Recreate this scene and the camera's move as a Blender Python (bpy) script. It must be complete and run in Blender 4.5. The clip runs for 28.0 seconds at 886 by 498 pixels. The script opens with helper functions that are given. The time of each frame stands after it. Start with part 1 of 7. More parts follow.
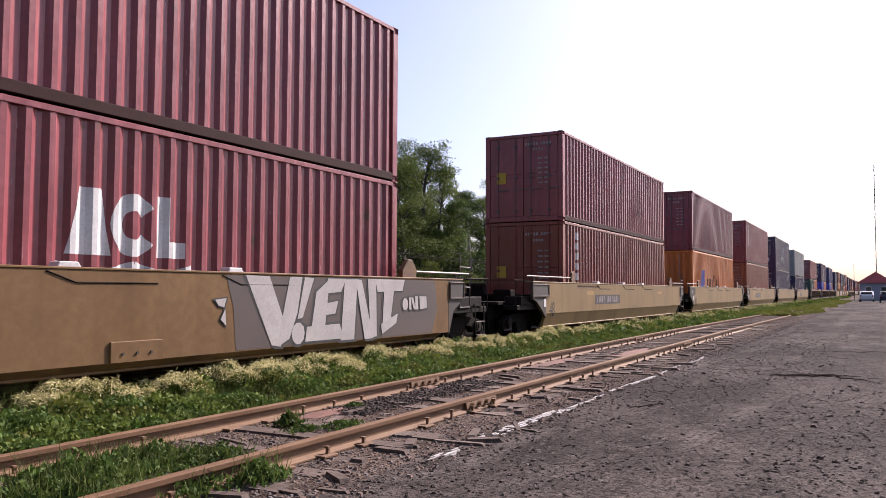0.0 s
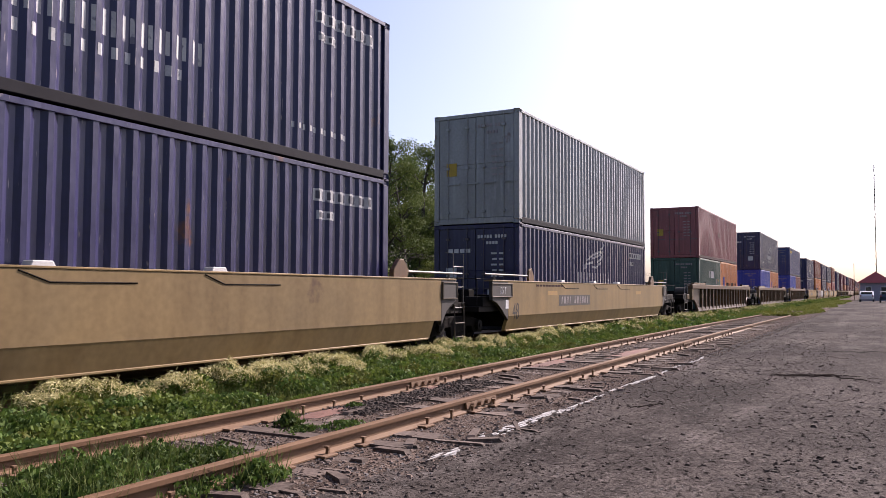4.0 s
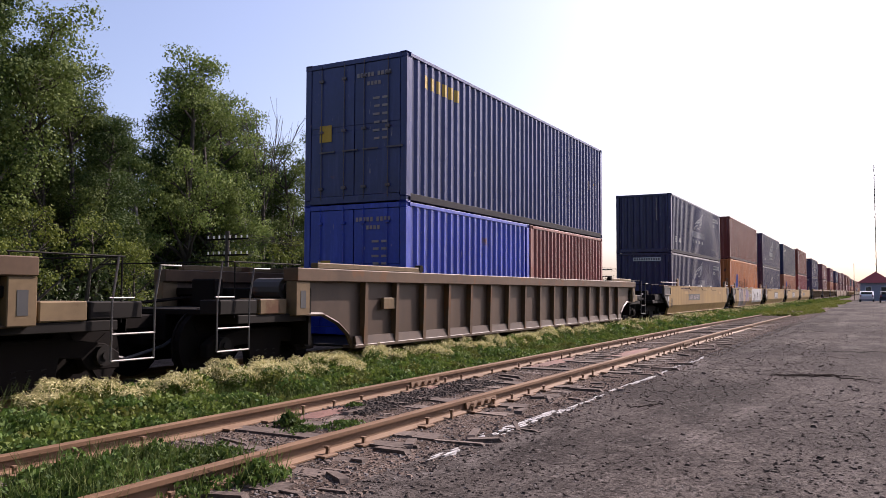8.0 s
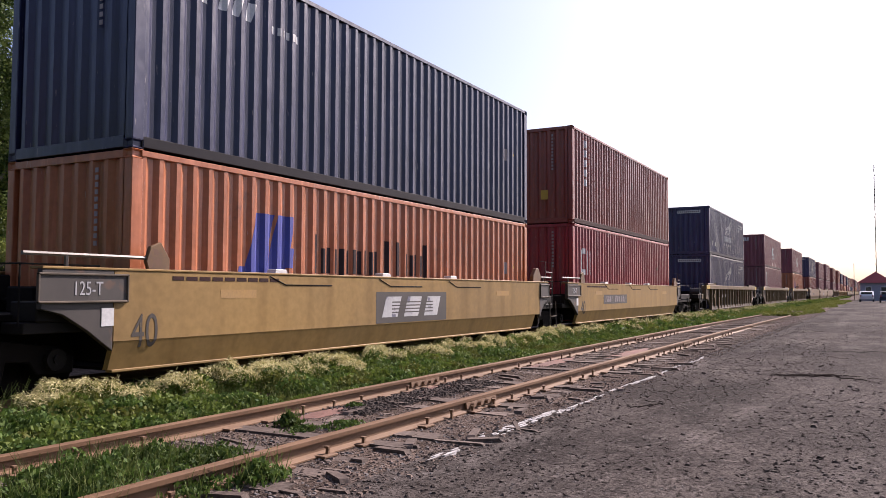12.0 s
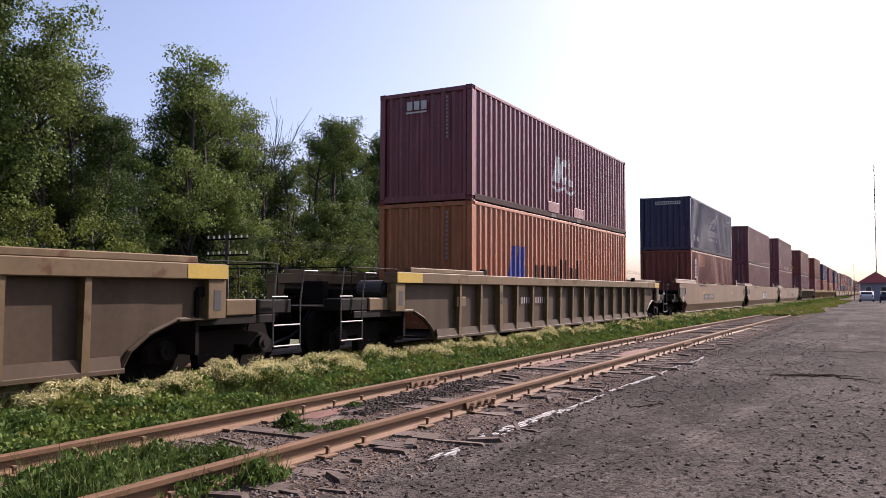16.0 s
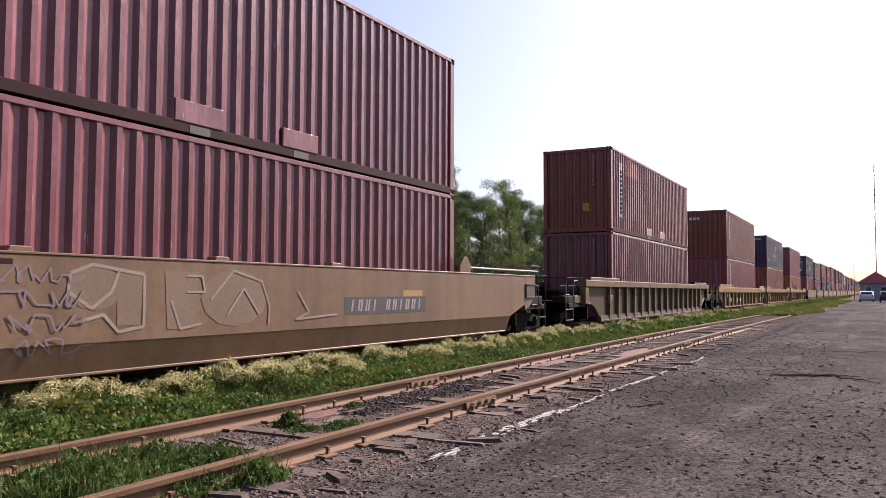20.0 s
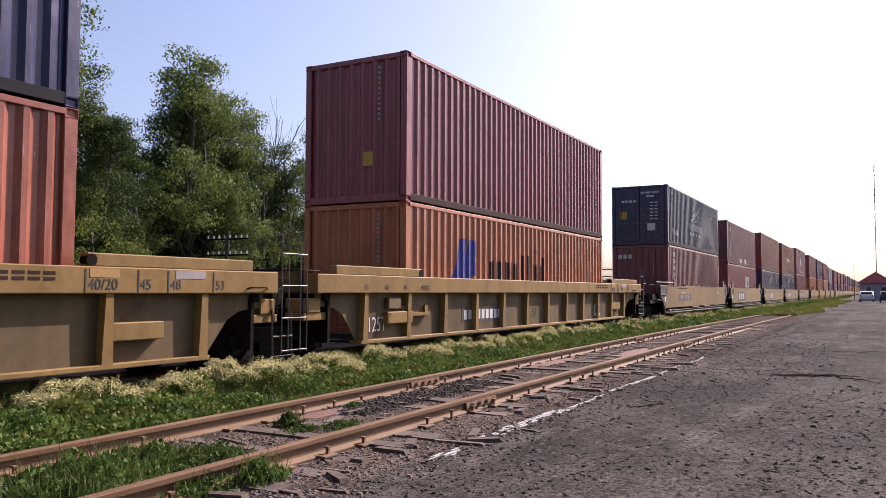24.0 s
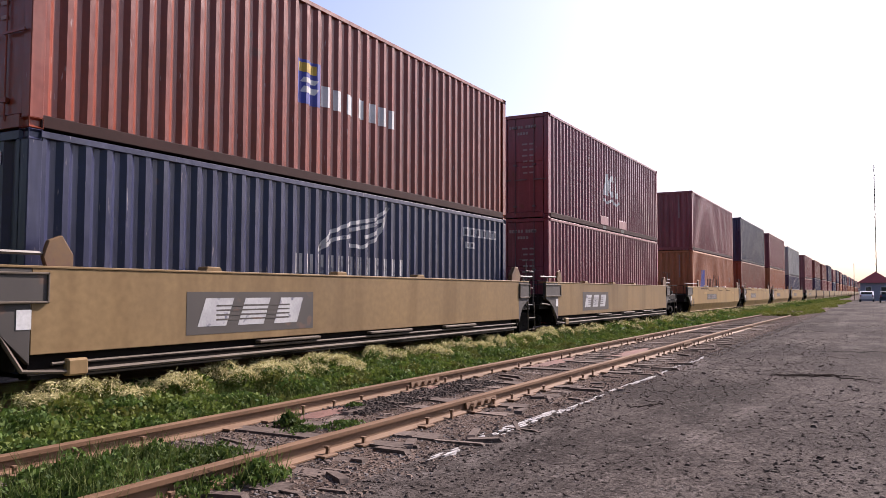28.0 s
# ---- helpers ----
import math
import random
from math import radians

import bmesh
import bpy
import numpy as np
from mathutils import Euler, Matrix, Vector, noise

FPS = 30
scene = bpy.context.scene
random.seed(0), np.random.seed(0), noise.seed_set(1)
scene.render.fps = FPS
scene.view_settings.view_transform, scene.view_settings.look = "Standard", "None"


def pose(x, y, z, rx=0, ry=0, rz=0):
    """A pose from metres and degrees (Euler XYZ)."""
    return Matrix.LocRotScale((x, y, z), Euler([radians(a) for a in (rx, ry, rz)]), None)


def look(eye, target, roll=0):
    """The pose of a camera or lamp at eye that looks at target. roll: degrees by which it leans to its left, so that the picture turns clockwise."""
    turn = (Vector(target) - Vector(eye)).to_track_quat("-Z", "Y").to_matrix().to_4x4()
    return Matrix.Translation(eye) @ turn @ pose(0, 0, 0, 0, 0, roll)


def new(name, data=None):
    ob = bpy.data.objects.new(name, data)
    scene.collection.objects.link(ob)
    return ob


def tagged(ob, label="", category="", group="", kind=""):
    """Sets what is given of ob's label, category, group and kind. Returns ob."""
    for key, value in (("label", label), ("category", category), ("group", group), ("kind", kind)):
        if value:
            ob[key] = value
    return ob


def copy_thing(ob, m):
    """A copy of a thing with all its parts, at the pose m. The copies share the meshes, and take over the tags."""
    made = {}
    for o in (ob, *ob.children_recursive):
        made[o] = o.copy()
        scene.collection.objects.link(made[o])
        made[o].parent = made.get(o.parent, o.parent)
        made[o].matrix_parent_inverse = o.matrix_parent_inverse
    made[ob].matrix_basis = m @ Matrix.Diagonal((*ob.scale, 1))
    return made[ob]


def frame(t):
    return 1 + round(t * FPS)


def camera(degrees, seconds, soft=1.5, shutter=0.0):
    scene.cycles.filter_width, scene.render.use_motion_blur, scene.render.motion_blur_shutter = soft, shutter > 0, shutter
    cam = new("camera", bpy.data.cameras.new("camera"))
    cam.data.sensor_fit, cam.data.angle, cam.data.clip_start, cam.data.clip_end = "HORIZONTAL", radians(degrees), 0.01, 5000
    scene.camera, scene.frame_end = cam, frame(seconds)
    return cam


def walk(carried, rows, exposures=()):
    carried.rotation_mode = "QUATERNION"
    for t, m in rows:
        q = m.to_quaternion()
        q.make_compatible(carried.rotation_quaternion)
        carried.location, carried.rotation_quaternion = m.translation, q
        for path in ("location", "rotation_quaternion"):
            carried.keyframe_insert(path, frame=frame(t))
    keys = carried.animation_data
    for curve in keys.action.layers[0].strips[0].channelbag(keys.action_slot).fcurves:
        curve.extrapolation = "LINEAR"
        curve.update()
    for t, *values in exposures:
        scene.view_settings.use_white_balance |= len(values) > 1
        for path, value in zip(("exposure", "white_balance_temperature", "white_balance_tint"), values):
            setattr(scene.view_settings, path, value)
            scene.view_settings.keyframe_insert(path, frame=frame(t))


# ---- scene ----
SPEED = 18.8          # m/s, the train runs towards -X
SIDE = 7.79           # y of the containers' near sides
MID = SIDE + 1.219    # centre line of the main track
BASE = 0.44           # floor of the wells above the ground
RAIL = 0.15           # railhead of the siding
LONG = 12.192

cam = camera(58.63, 28.0, soft=0.85)
EYE = Vector((0.0, 0.0, 1.328))
YAW, PITCH, ROLL = radians(28.818), radians(3.019), 0.217
AIM = EYE + Vector((math.cos(YAW) * math.cos(PITCH), math.sin(YAW) * math.cos(PITCH), math.sin(PITCH)))
VIEW = look(EYE, AIM, ROLL)
walk(cam, [(0.0, VIEW), (28.0, VIEW)], [(0.0, 0.98, 6500, 26), (28.0, 0.98, 6500, 26)])

# ---- light ----
SUN_EL, SUN_AZ = radians(37), radians(-19)      # azimuth from +X, turning towards +Y
world = bpy.data.worlds.new("sky")
scene.world = world
world.use_nodes = True
wn = world.node_tree.nodes
sky = wn.new("ShaderNodeTexSky")
sky.sky_type, sky.sun_disc = "NISHITA", False
sky.sun_elevation, sky.sun_rotation = SUN_EL, radians(90) - SUN_AZ
sky.air_density, sky.dust_density, sky.ozone_density = 1.0, 2.8, 4.5
wn["Background"].inputs["Strength"].default_value = 0.099
pale = wn.new("ShaderNodeHueSaturation")      # a hazy day, paler than the clear-sky model
pale.inputs["Saturation"].default_value = 0.86
world.node_tree.links.new(sky.outputs[0], pale.inputs["Color"])
world.node_tree.links.new(pale.outputs[0], wn["Background"].inputs["Color"])
sun = new("sun", bpy.data.lights.new("sun", "SUN"))
sun.data.energy, sun.data.angle, sun.data.color = 5.0, radians(0.55), (1.0, 0.93, 0.82)
SUN_WAY = Vector((math.cos(SUN_EL) * math.cos(SUN_AZ), math.cos(SUN_EL) * math.sin(SUN_AZ), math.sin(SUN_EL)))
sun.matrix_world = look(SUN_WAY * 50, (0, 0, 0))


# ---- materials ----
def surf(name, c1, c2=None, scale=2.0, rough=0.6, metal=0.0, bump=0.0, fine=30.0, streak=0.0, rust=None, rust_at=0.62, speck=0.25,
         spread=1.0, own=0.0, shine=0.5, chalk=0.0, chips=0.0, dents=0.0):
    """Two tones in large patches, fine grain, optional vertical streaks and patches of a third colour."""
    m = bpy.data.materials.new(name)
    m.use_nodes = True
    n, l = m.node_tree.nodes, m.node_tree.links
    b = n["Principled BSDF"]
    b.inputs["Roughness"].default_value, b.inputs["Metallic"].default_value = rough, metal
    b.inputs["Specular IOR Level"].default_value = shine
    c2 = c2 or tuple(v * 0.7 for v in c1)
    tc, info = n.new("ShaderNodeTexCoord"), n.new("ShaderNodeObjectInfo")
    add = n.new("ShaderNodeVectorMath")
    add.operation = "MULTIPLY_ADD"
    add.inputs[1].default_value = (1, 1, 1)
    l.new(tc.outputs["Object"], add.inputs[0])
    shift = n.new("ShaderNodeVectorMath")
    shift.operation = "SCALE"
    shift.inputs[0].default_value = (17.0, 9.0, 5.0)
    l.new(info.outputs["Random"], shift.inputs["Scale"])
    l.new(shift.outputs[0], add.inputs[2])

    def grain(s, detail=4.0, squash=None):
        t = n.new("ShaderNodeTexNoise")
        t.inputs["Scale"].default_value, t.inputs["Detail"].default_value = s, detail
        v = add.outputs[0]
        if squash:
            q = n.new("ShaderNodeVectorMath")
            q.operation = "MULTIPLY"
            q.inputs[1].default_value = squash
            l.new(v, q.inputs[0])
            v = q.outputs[0]
        l.new(v, t.inputs["Vector"])
        return t.outputs["Fac"]

    def ramp(fac, lo, hi):
        r = n.new("ShaderNodeMapRange")
        r.inputs["From Min"].default_value, r.inputs["From Max"].default_value = lo, hi
        l.new(fac, r.inputs["Value"])
        return r.outputs[0]

    def blend(fac, a, c, how="MIX"):
        x = n.new("ShaderNodeMix")
        x.data_type, x.blend_type = "RGBA", how
        for s, v in ((x.inputs["Factor"], fac), (x.inputs["A"], a), (x.inputs["B"], c)):
            if isinstance(v, tuple):
                s.default_value = (*v, 1.0)
            elif isinstance(v, float):
                s.default_value = v
            else:
                l.new(v, s)
        return x.outputs["Result"]

    w = 0.5 - 0.28 * spread
    col = blend(ramp(grain(scale), w, 1 - w), tuple(c1), tuple(c2))
    f = grain(fine, 5.0)
    col = blend(speck, col, blend(ramp(f, 0.3, 0.7), (0.25, 0.25, 0.25), (1.0, 1.0, 1.0)), "MULTIPLY")
    if streak:
        s = ramp(grain(1.0, 3.0, (2.6, 2.6, 0.22)), 0.45, 0.8)
        col = blend(streak, col, blend(s, (1.0, 1.0, 1.0), (0.45, 0.40, 0.36)), "MULTIPLY")
    if rust:
        col = blend(ramp(grain(scale * 2.3, 8.0), rust_at, rust_at + 0.06), col, tuple(rust))
    if chalk:       # sun-bleached scratches and runs
        pale = tuple(min(v * 1.5 + 0.035, 1.0) for v in c1)
        col = blend(ramp(grain(1.0, 6.0, (9.0, 9.0, 0.9)), 0.54, 0.72), col, blend(chalk, col, pale))
    if chips:       # short bare scrapes, longer than wide
        col = blend(ramp(grain(1.0, 3.0, (26.0, 26.0, 3.5)), 0.70, 0.76), col, blend(chips, col, (0.42, 0.36, 0.34)))
    if own:
        col = blend(own, col, blend(info.outputs["Random"], (0.35, 0.35, 0.35), (1.6, 1.6, 1.6)), "MULTIPLY")
    l.new(col, b.inputs["Base Color"])
    rr = n.new("ShaderNodeMapRange")
    rr.inputs["To Min"].default_value, rr.inputs["To Max"].default_value = max(rough - 0.12, 0.02), min(rough + 0.12, 1.0)
    l.new(f, rr.inputs["Value"])
    l.new(rr.outputs[0], b.inputs["Roughness"])
    if bump:
        bp = n.new("ShaderNodeBump")
        bp.inputs["Strength"].default_value, bp.inputs["Distance"].default_value = 1.0, bump
        l.new(f, bp.inputs["Height"])
        l.new(bp.outputs[0], b.inputs["Normal"])
    if dents:       # shallow buckles that low light shows up
        bp = n.new("ShaderNodeBump")
        bp.inputs["Strength"].default_value, bp.inputs["Distance"].default_value = 1.0, dents
        l.new(grain(1.0, 2.5, (2.6, 2.6, 1.5)), bp.inputs["Height"])
        l.new(bp.outputs[0], b.inputs["Normal"])
    return m


def leafy(name, c1, c2, gloss=0.75):
    """Leaves: a tone for each leaf, and light that comes through."""
    m = bpy.data.materials.new(name)
    m.use_nodes = True
    n, l = m.node_tree.nodes, m.node_tree.links
    b = n["Principled BSDF"]
    g = n.new("ShaderNodeNewGeometry")
    info = n.new("ShaderNodeObjectInfo")
    x = n.new("ShaderNodeMix")
    x.data_type = "RGBA"
    x.inputs["A"].default_value, x.inputs["B"].default_value = (*c1, 1), (*c2, 1)
    l.new(g.outputs["Random Per Island"], x.inputs["Factor"])
    h = n.new("ShaderNodeHueSaturation")
    l.new(x.outputs["Result"], h.inputs["Color"])
    r = n.new("ShaderNodeMapRange")
    r.inputs["To Min"].default_value, r.inputs["To Max"].default_value = 0.75, 1.25
    l.new(info.outputs["Random"], r.inputs["Value"])
    l.new(r.outputs[0], h.inputs["Value"])
    l.new(h.outputs[0], b.inputs["Base Color"])
    b.inputs["Roughness"].default_value = gloss
    b.inputs["Specular IOR Level"].default_value = 0.2
    t = n.new("ShaderNodeBsdfTranslucent")
    l.new(h.outputs[0], t.inputs["Color"])
    mix = n.new("ShaderNodeMixShader")
    mix.inputs[0].default_value = 0.3
    l.new(b.outputs[0], mix.inputs[1])
    l.new(t.outputs[0], mix.inputs[2])
    l.new(mix.outputs[0], n["Material Output"].inputs["Surface"])
    return m


RUST = (0.10, 0.035, 0.018)
PAINT = {}
for key, c in {
    "maroon": (0.165, 0.036, 0.043), "plum": (0.125, 0.036, 0.043), "wine": (0.130, 0.027, 0.038), "brown": (0.135, 0.026, 0.019), "brick": (0.175, 0.050, 0.030),
    "rust": (0.140, 0.026, 0.014), "red": (0.17, 0.012, 0.018), "orange": (0.37, 0.112, 0.022), "navy": (0.013, 0.012, 0.050),
    "slate": (0.010, 0.013, 0.042), "blue": (0.014, 0.021, 0.095), "bright": (0.012, 0.032, 0.26), "green": (0.012, 0.045, 0.036),
    "grey": (0.20, 0.205, 0.205), "ember": (0.27, 0.085, 0.034), "russet": (0.135, 0.021, 0.007),
}.items():
    c = tuple(v * 1.62 for v in c)
    PAINT[key] = surf("paint_" + key, c, tuple(v * 0.70 + 0.002 for v in c), 0.7, 0.37, 0.0, 0.0, 14.0, 0.35, RUST, 0.69, shine=0.5, chalk=0.36, chips=0.5, dents=0.02)
BUFF = surf("buff_paint", (0.335, 0.212, 0.078), (0.230, 0.150, 0.066), 0.5, 0.55, 0, 0, 11.0, 0.45, (0.10, 0.06, 0.04), 0.715, shine=0.12)
BUFF2 = surf("dull_buff_paint", (0.269, 0.179, 0.085), (0.185, 0.126, 0.067), 0.5, 0.6, 0, 0, 11.0, 0.5, (0.10, 0.06, 0.04), 0.715, shine=0.12)
# ribbed cars' plate paint, taupe here and umber below, partly holds the bays' shade
TAUPE = surf("shaded_taupe_paint", (0.092, 0.065, 0.041), (0.062, 0.043, 0.029), 0.5, 0.6, 0, 0, 11.0, 0.5, (0.09, 0.055, 0.04), 0.66, shine=0.12)
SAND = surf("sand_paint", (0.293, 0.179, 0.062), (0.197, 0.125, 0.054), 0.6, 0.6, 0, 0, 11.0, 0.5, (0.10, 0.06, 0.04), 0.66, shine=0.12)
UMBER = surf("shaded_umber_paint", (0.086, 0.053, 0.034), (0.056, 0.035, 0.023), 0.5, 0.5, 0, 0, 11.0, 0.5, (0.05, 0.033, 0.023), 0.66, shine=0.25)
UMBER2 = surf("dusty_umber_paint", (0.205, 0.126, 0.074), (0.143, 0.090, 0.054), 0.5, 0.5, 0, 0, 11.0, 0.5, (0.07, 0.045, 0.03), 0.715, shine=0.25)
BUFF0 = surf("soiled_buff_paint", (0.205, 0.119, 0.050), (0.138, 0.083, 0.043), 0.5, 0.55, 0, 0, 11.0, 0.5, (0.09, 0.05, 0.035), 0.64, shine=0.15)
BUFF3 = surf("greyed_buff_paint", (0.280, 0.190, 0.087), (0.185, 0.132, 0.070), 0.5, 0.55, 0, 0, 11.0, 0.45, (0.09, 0.055, 0.04), 0.715, shine=0.15)
# grimy tones taken near black: the gear's deep shade is put into them
STEEL = surf("dirty_shaded_steel", (0.007, 0.0055, 0.005), (0.011, 0.008, 0.0065), 2.0, 0.85, 0.0, 0, 25.0, shine=0.08)
GRIMESHADE = surf("grimy_shaded_grey_paint", (0.016, 0.013, 0.011), (0.009, 0.0075, 0.0065), 1.5, 0.75, 0, 0, 22.0, 0.4, shine=0.12)
KNEE = surf("soiled_end_plate", (0.050, 0.041, 0.036), (0.028, 0.023, 0.020), 1.5, 0.65, 0, 0, 16.0, 0.5, (0.075, 0.04, 0.025), 0.62)
PIPE = surf("worn_pipe", (0.150, 0.118, 0.090), (0.055, 0.044, 0.034), 3.0, 0.7, 0.0, shine=0.2)
RUNG = surf("worn_silver_rail", (0.13, 0.12, 0.11), (0.055, 0.048, 0.042), 5.0, 0.5, 0.2)
OCHRE = surf("tan_rib_paint", (0.185, 0.130, 0.070), (0.120, 0.080, 0.045), 0.9, 0.6, 0, 0, 11.0, 0.4, (0.085, 0.04, 0.02), 0.62, shine=0.15)
# soiled sand paint, darkened further in place of deeper shade between the ribs
SHADESAND = surf("soiled_shaded_sand_paint", (0.165, 0.115, 0.060), (0.105, 0.076, 0.046), 0.7, 0.65, 0, 0, 9.0, 0.7, (0.08, 0.05, 0.03), 0.60, shine=0.12)
RUSTY = surf("rust_stained_beam", (0.120, 0.072, 0.040), (0.075, 0.045, 0.028), 0.9, 0.6, 0, 0, 11.0, 0.4, (0.11, 0.05, 0.02), 0.58, shine=0.2)
WHITE = surf("white_marking", (0.64, 0.64, 0.64), (0.48, 0.48, 0.48), 3.0, 0.6)
PANEL = surf("dark_painted_panel", (0.030, 0.026, 0.024), (0.050, 0.042, 0.036), 2.0, 0.6, streak=0.3)
FADED_INK = surf("faded_black_stencil", (0.022, 0.019, 0.018), (0.045, 0.035, 0.027), 5.0, 0.7, rust=(0.11, 0.08, 0.04), rust_at=0.66)
BLACK = surf("black_marking", (0.02, 0.02, 0.022), (0.03, 0.03, 0.03), 3.0, 0.6)
YELLOW = surf("yellow_marking", (0.48, 0.31, 0.02), (0.36, 0.24, 0.03), 3.0, 0.6)
INK = surf("blue_marking", (0.03, 0.045, 0.30), (0.03, 0.04, 0.22), 3.0, 0.6)
# shade under the side walls is put into these rail colours; red also prints stencils
RAILSHADE = surf("shaded_bottom_rail", (0.043, 0.017, 0.016), (0.026, 0.011, 0.010), 2.0, 0.8, 0, 0, 20.0, shine=0.15)
RAILSHADE2 = surf("shaded_slate_rail", (0.020, 0.019, 0.025), (0.013, 0.012, 0.016), 2.0, 0.8, 0, 0, 20.0, shine=0.15)


# ---- mesh helpers ----
def shape(name, bm, mat=None):
    """A mesh from a bmesh, ready to be shared."""
    me = bpy.data.meshes.new(name)
    bm.to_mesh(me)
    bm.free()
    if mat:
        me.materials.append(mat)
    return me


def boxes(list_of, bevel=0.0):
    """A bmesh of boxes (x0, x1, y0, y1, z0, z1)."""
    bm = bmesh.new()
    for x0, x1, y0, y1, z0, z1 in list_of:
        m = Matrix.Translation(((x0 + x1) / 2, (y0 + y1) / 2, (z0 + z1) / 2)) @ Matrix.Diagonal((x1 - x0, y1 - y0, z1 - z0, 1))
        bmesh.ops.create_cube(bm, size=1, matrix=m)
    if bevel:
        bmesh.ops.bevel(bm, geom=bm.edges[:], offset=bevel, segments=1, affect="EDGES")
    return bm


def prism(outline, y0, y1, bevel=0.0):
    """An outline of (x, z) points carried from y0 to y1."""
    bm = bmesh.new()
    f = bm.faces.new([bm.verts.new((x, y0, z)) for x, z in outline])
    r = bmesh.ops.extrude_face_region(bm, geom=[f])
    bmesh.ops.translate(bm, vec=(0, y1 - y0, 0), verts=[v for v in r["geom"] if isinstance(v, bmesh.types.BMVert)])
    bmesh.ops.recalc_face_normals(bm, faces=bm.faces)
    if bevel:
        bmesh.ops.bevel(bm, geom=bm.edges[:], offset=bevel, segments=1, affect="EDGES")
    return bm


def along(section, x0, x1):
    """A closed section of (y, z) points carried from x0 to x1."""
    bm = bmesh.new()
    f = bm.faces.new([bm.verts.new((x0, y, z)) for y, z in section])
    r = bmesh.ops.extrude_face_region(bm, geom=[f])
    bmesh.ops.translate(bm, vec=(x1 - x0, 0, 0), verts=[v for v in r["geom"] if isinstance(v, bmesh.types.BMVert)])
    bmesh.ops.recalc_face_normals(bm, faces=bm.faces)
    return bm


def tubes(paths, r=0.02, sides=6):
    """Round bars along paths of points."""
    bm = bmesh.new()
    for pts in paths:
        pts = [Vector(p) for p in pts]
        rings = []
        for i, p in enumerate(pts):
            d = (pts[min(i + 1, len(pts) - 1)] - pts[max(i - 1, 0)]).normalized()
            a = d.orthogonal().normalized() if abs(d.z) > 0.9 else d.cross(Vector((0, 0, 1))).normalized()
            c = d.cross(a)
            rings.append([bm.verts.new(p + r * (math.cos(k * math.tau / sides) * a + math.sin(k * math.tau / sides) * c)) for k in range(sides)])
        for q, s in zip(rings, rings[1:]):
            best = min(range(sides), key=lambda o: sum((q[k].co - s[(k + o) % sides].co).length for k in range(sides)))
            for k in range(sides):
                bm.faces.new((q[k], q[(k + 1) % sides], s[(k + 1 + best) % sides], s[(k + best) % sides]))
        bm.faces.new(rings[0][::-1])
        bm.faces.new(rings[-1])
    return bm


def disc(r, y0, y1, sides=20, hub=0.0):
    """A wheel-like disc round the y axis."""
    bm = bmesh.new()
    m = Matrix.Translation((0, (y0 + y1) / 2, 0)) @ Matrix.Rotation(radians(90), 4, "X")
    bmesh.ops.create_cone(bm, cap_ends=True, segments=sides, radius1=r, radius2=r, depth=y1 - y0, matrix=m)
    return bm


def merge(*bms):
    out = bmesh.new()
    for b in bms:
        me = bpy.data.meshes.new("tmp")
        b.to_mesh(me)
        b.free()
        out.from_mesh(me)
        bpy.data.meshes.remove(me)
    return out


def part(name, me, material, parent, label="", at=None):
    """ONE mesh object under a thing or a part, from a bmesh or a shared mesh."""
    if not isinstance(me, bpy.types.Mesh):
        me = shape(name, me, material)
    ob = new(name, me)
    if material and not me.materials:
        me.materials.append(material)
    if material and me.materials[0] != material:
        ob.material_slots[0].link = "OBJECT"
        ob.material_slots[0].material = material
    ob.parent = parent
    if at:
        ob.location = at
    if name in ("graffiti_stroke", "graffiti_outline", "blue_block", "lettering", "stripes", "number_panel", "spring_nest", "logo_stripe"):
        tagged(ob, kind="stuff")
    return tagged(ob, label) if label else ob


def mesh_of(name, verts, faces, mat):
    me = bpy.data.meshes.new(name)
    me.from_pydata([tuple(v) for v in verts], [], [tuple(f) for f in faces])
    me.materials.append(mat)
    me.update()
    return me


def quads(name, corners, mat):
    """A mesh of loose quads from an array (n, 4, 3)."""
    n = len(corners)
    me = bpy.data.meshes.new(name)
    me.vertices.add(n * 4)
    me.loops.add(n * 4)
    me.polygons.add(n)
    me.vertices.foreach_set("co", np.asarray(corners, dtype=np.float32).ravel())
    me.loops.foreach_set("vertex_index", np.arange(n * 4, dtype=np.int32))
    me.polygons.foreach_set("loop_start", np.arange(0, n * 4, 4, dtype=np.int32))
    me.polygons.foreach_set("loop_total", np.full(n, 4, dtype=np.int32))
    me.materials.append(mat)
    me.update(calc_edges=True)
    return me


def leaves(centres, size, rng, upright=0.3, shape_k=0.55):
    """Quads like folded leaves at centres, turned at random."""
    n = len(centres)
    a = rng.normal(size=(n, 3))
    a /= np.linalg.norm(a, axis=1)[:, None]
    b = rng.normal(size=(n, 3))
    b[:, 2] += upright * 2
    b -= a * (a * b).sum(1)[:, None]
    b /= np.linalg.norm(b, axis=1)[:, None]
    s = (size * rng.uniform(0.6, 1.35, n))[:, None]
    return np.stack([centres - b * s * 0.5, centres + a * s * 0.5 * shape_k, centres + b * s * 0.5, centres - a * s * 0.5 * shape_k], 1)


RIDERS = []   # things of the train with their places at the start


def rides(ob, x, y, z):
    ob.location = (x, y, z)
    RIDERS.append((ob, x, y, z))
    return ob


# ---- containers ----
PITCH_W, DEPTH_W = 0.278, 0.045
WAVE = ((0.0, 0.0), (0.070, 0.0), (0.138, 1.0), (0.210, 1.0), (0.278, 0.0))


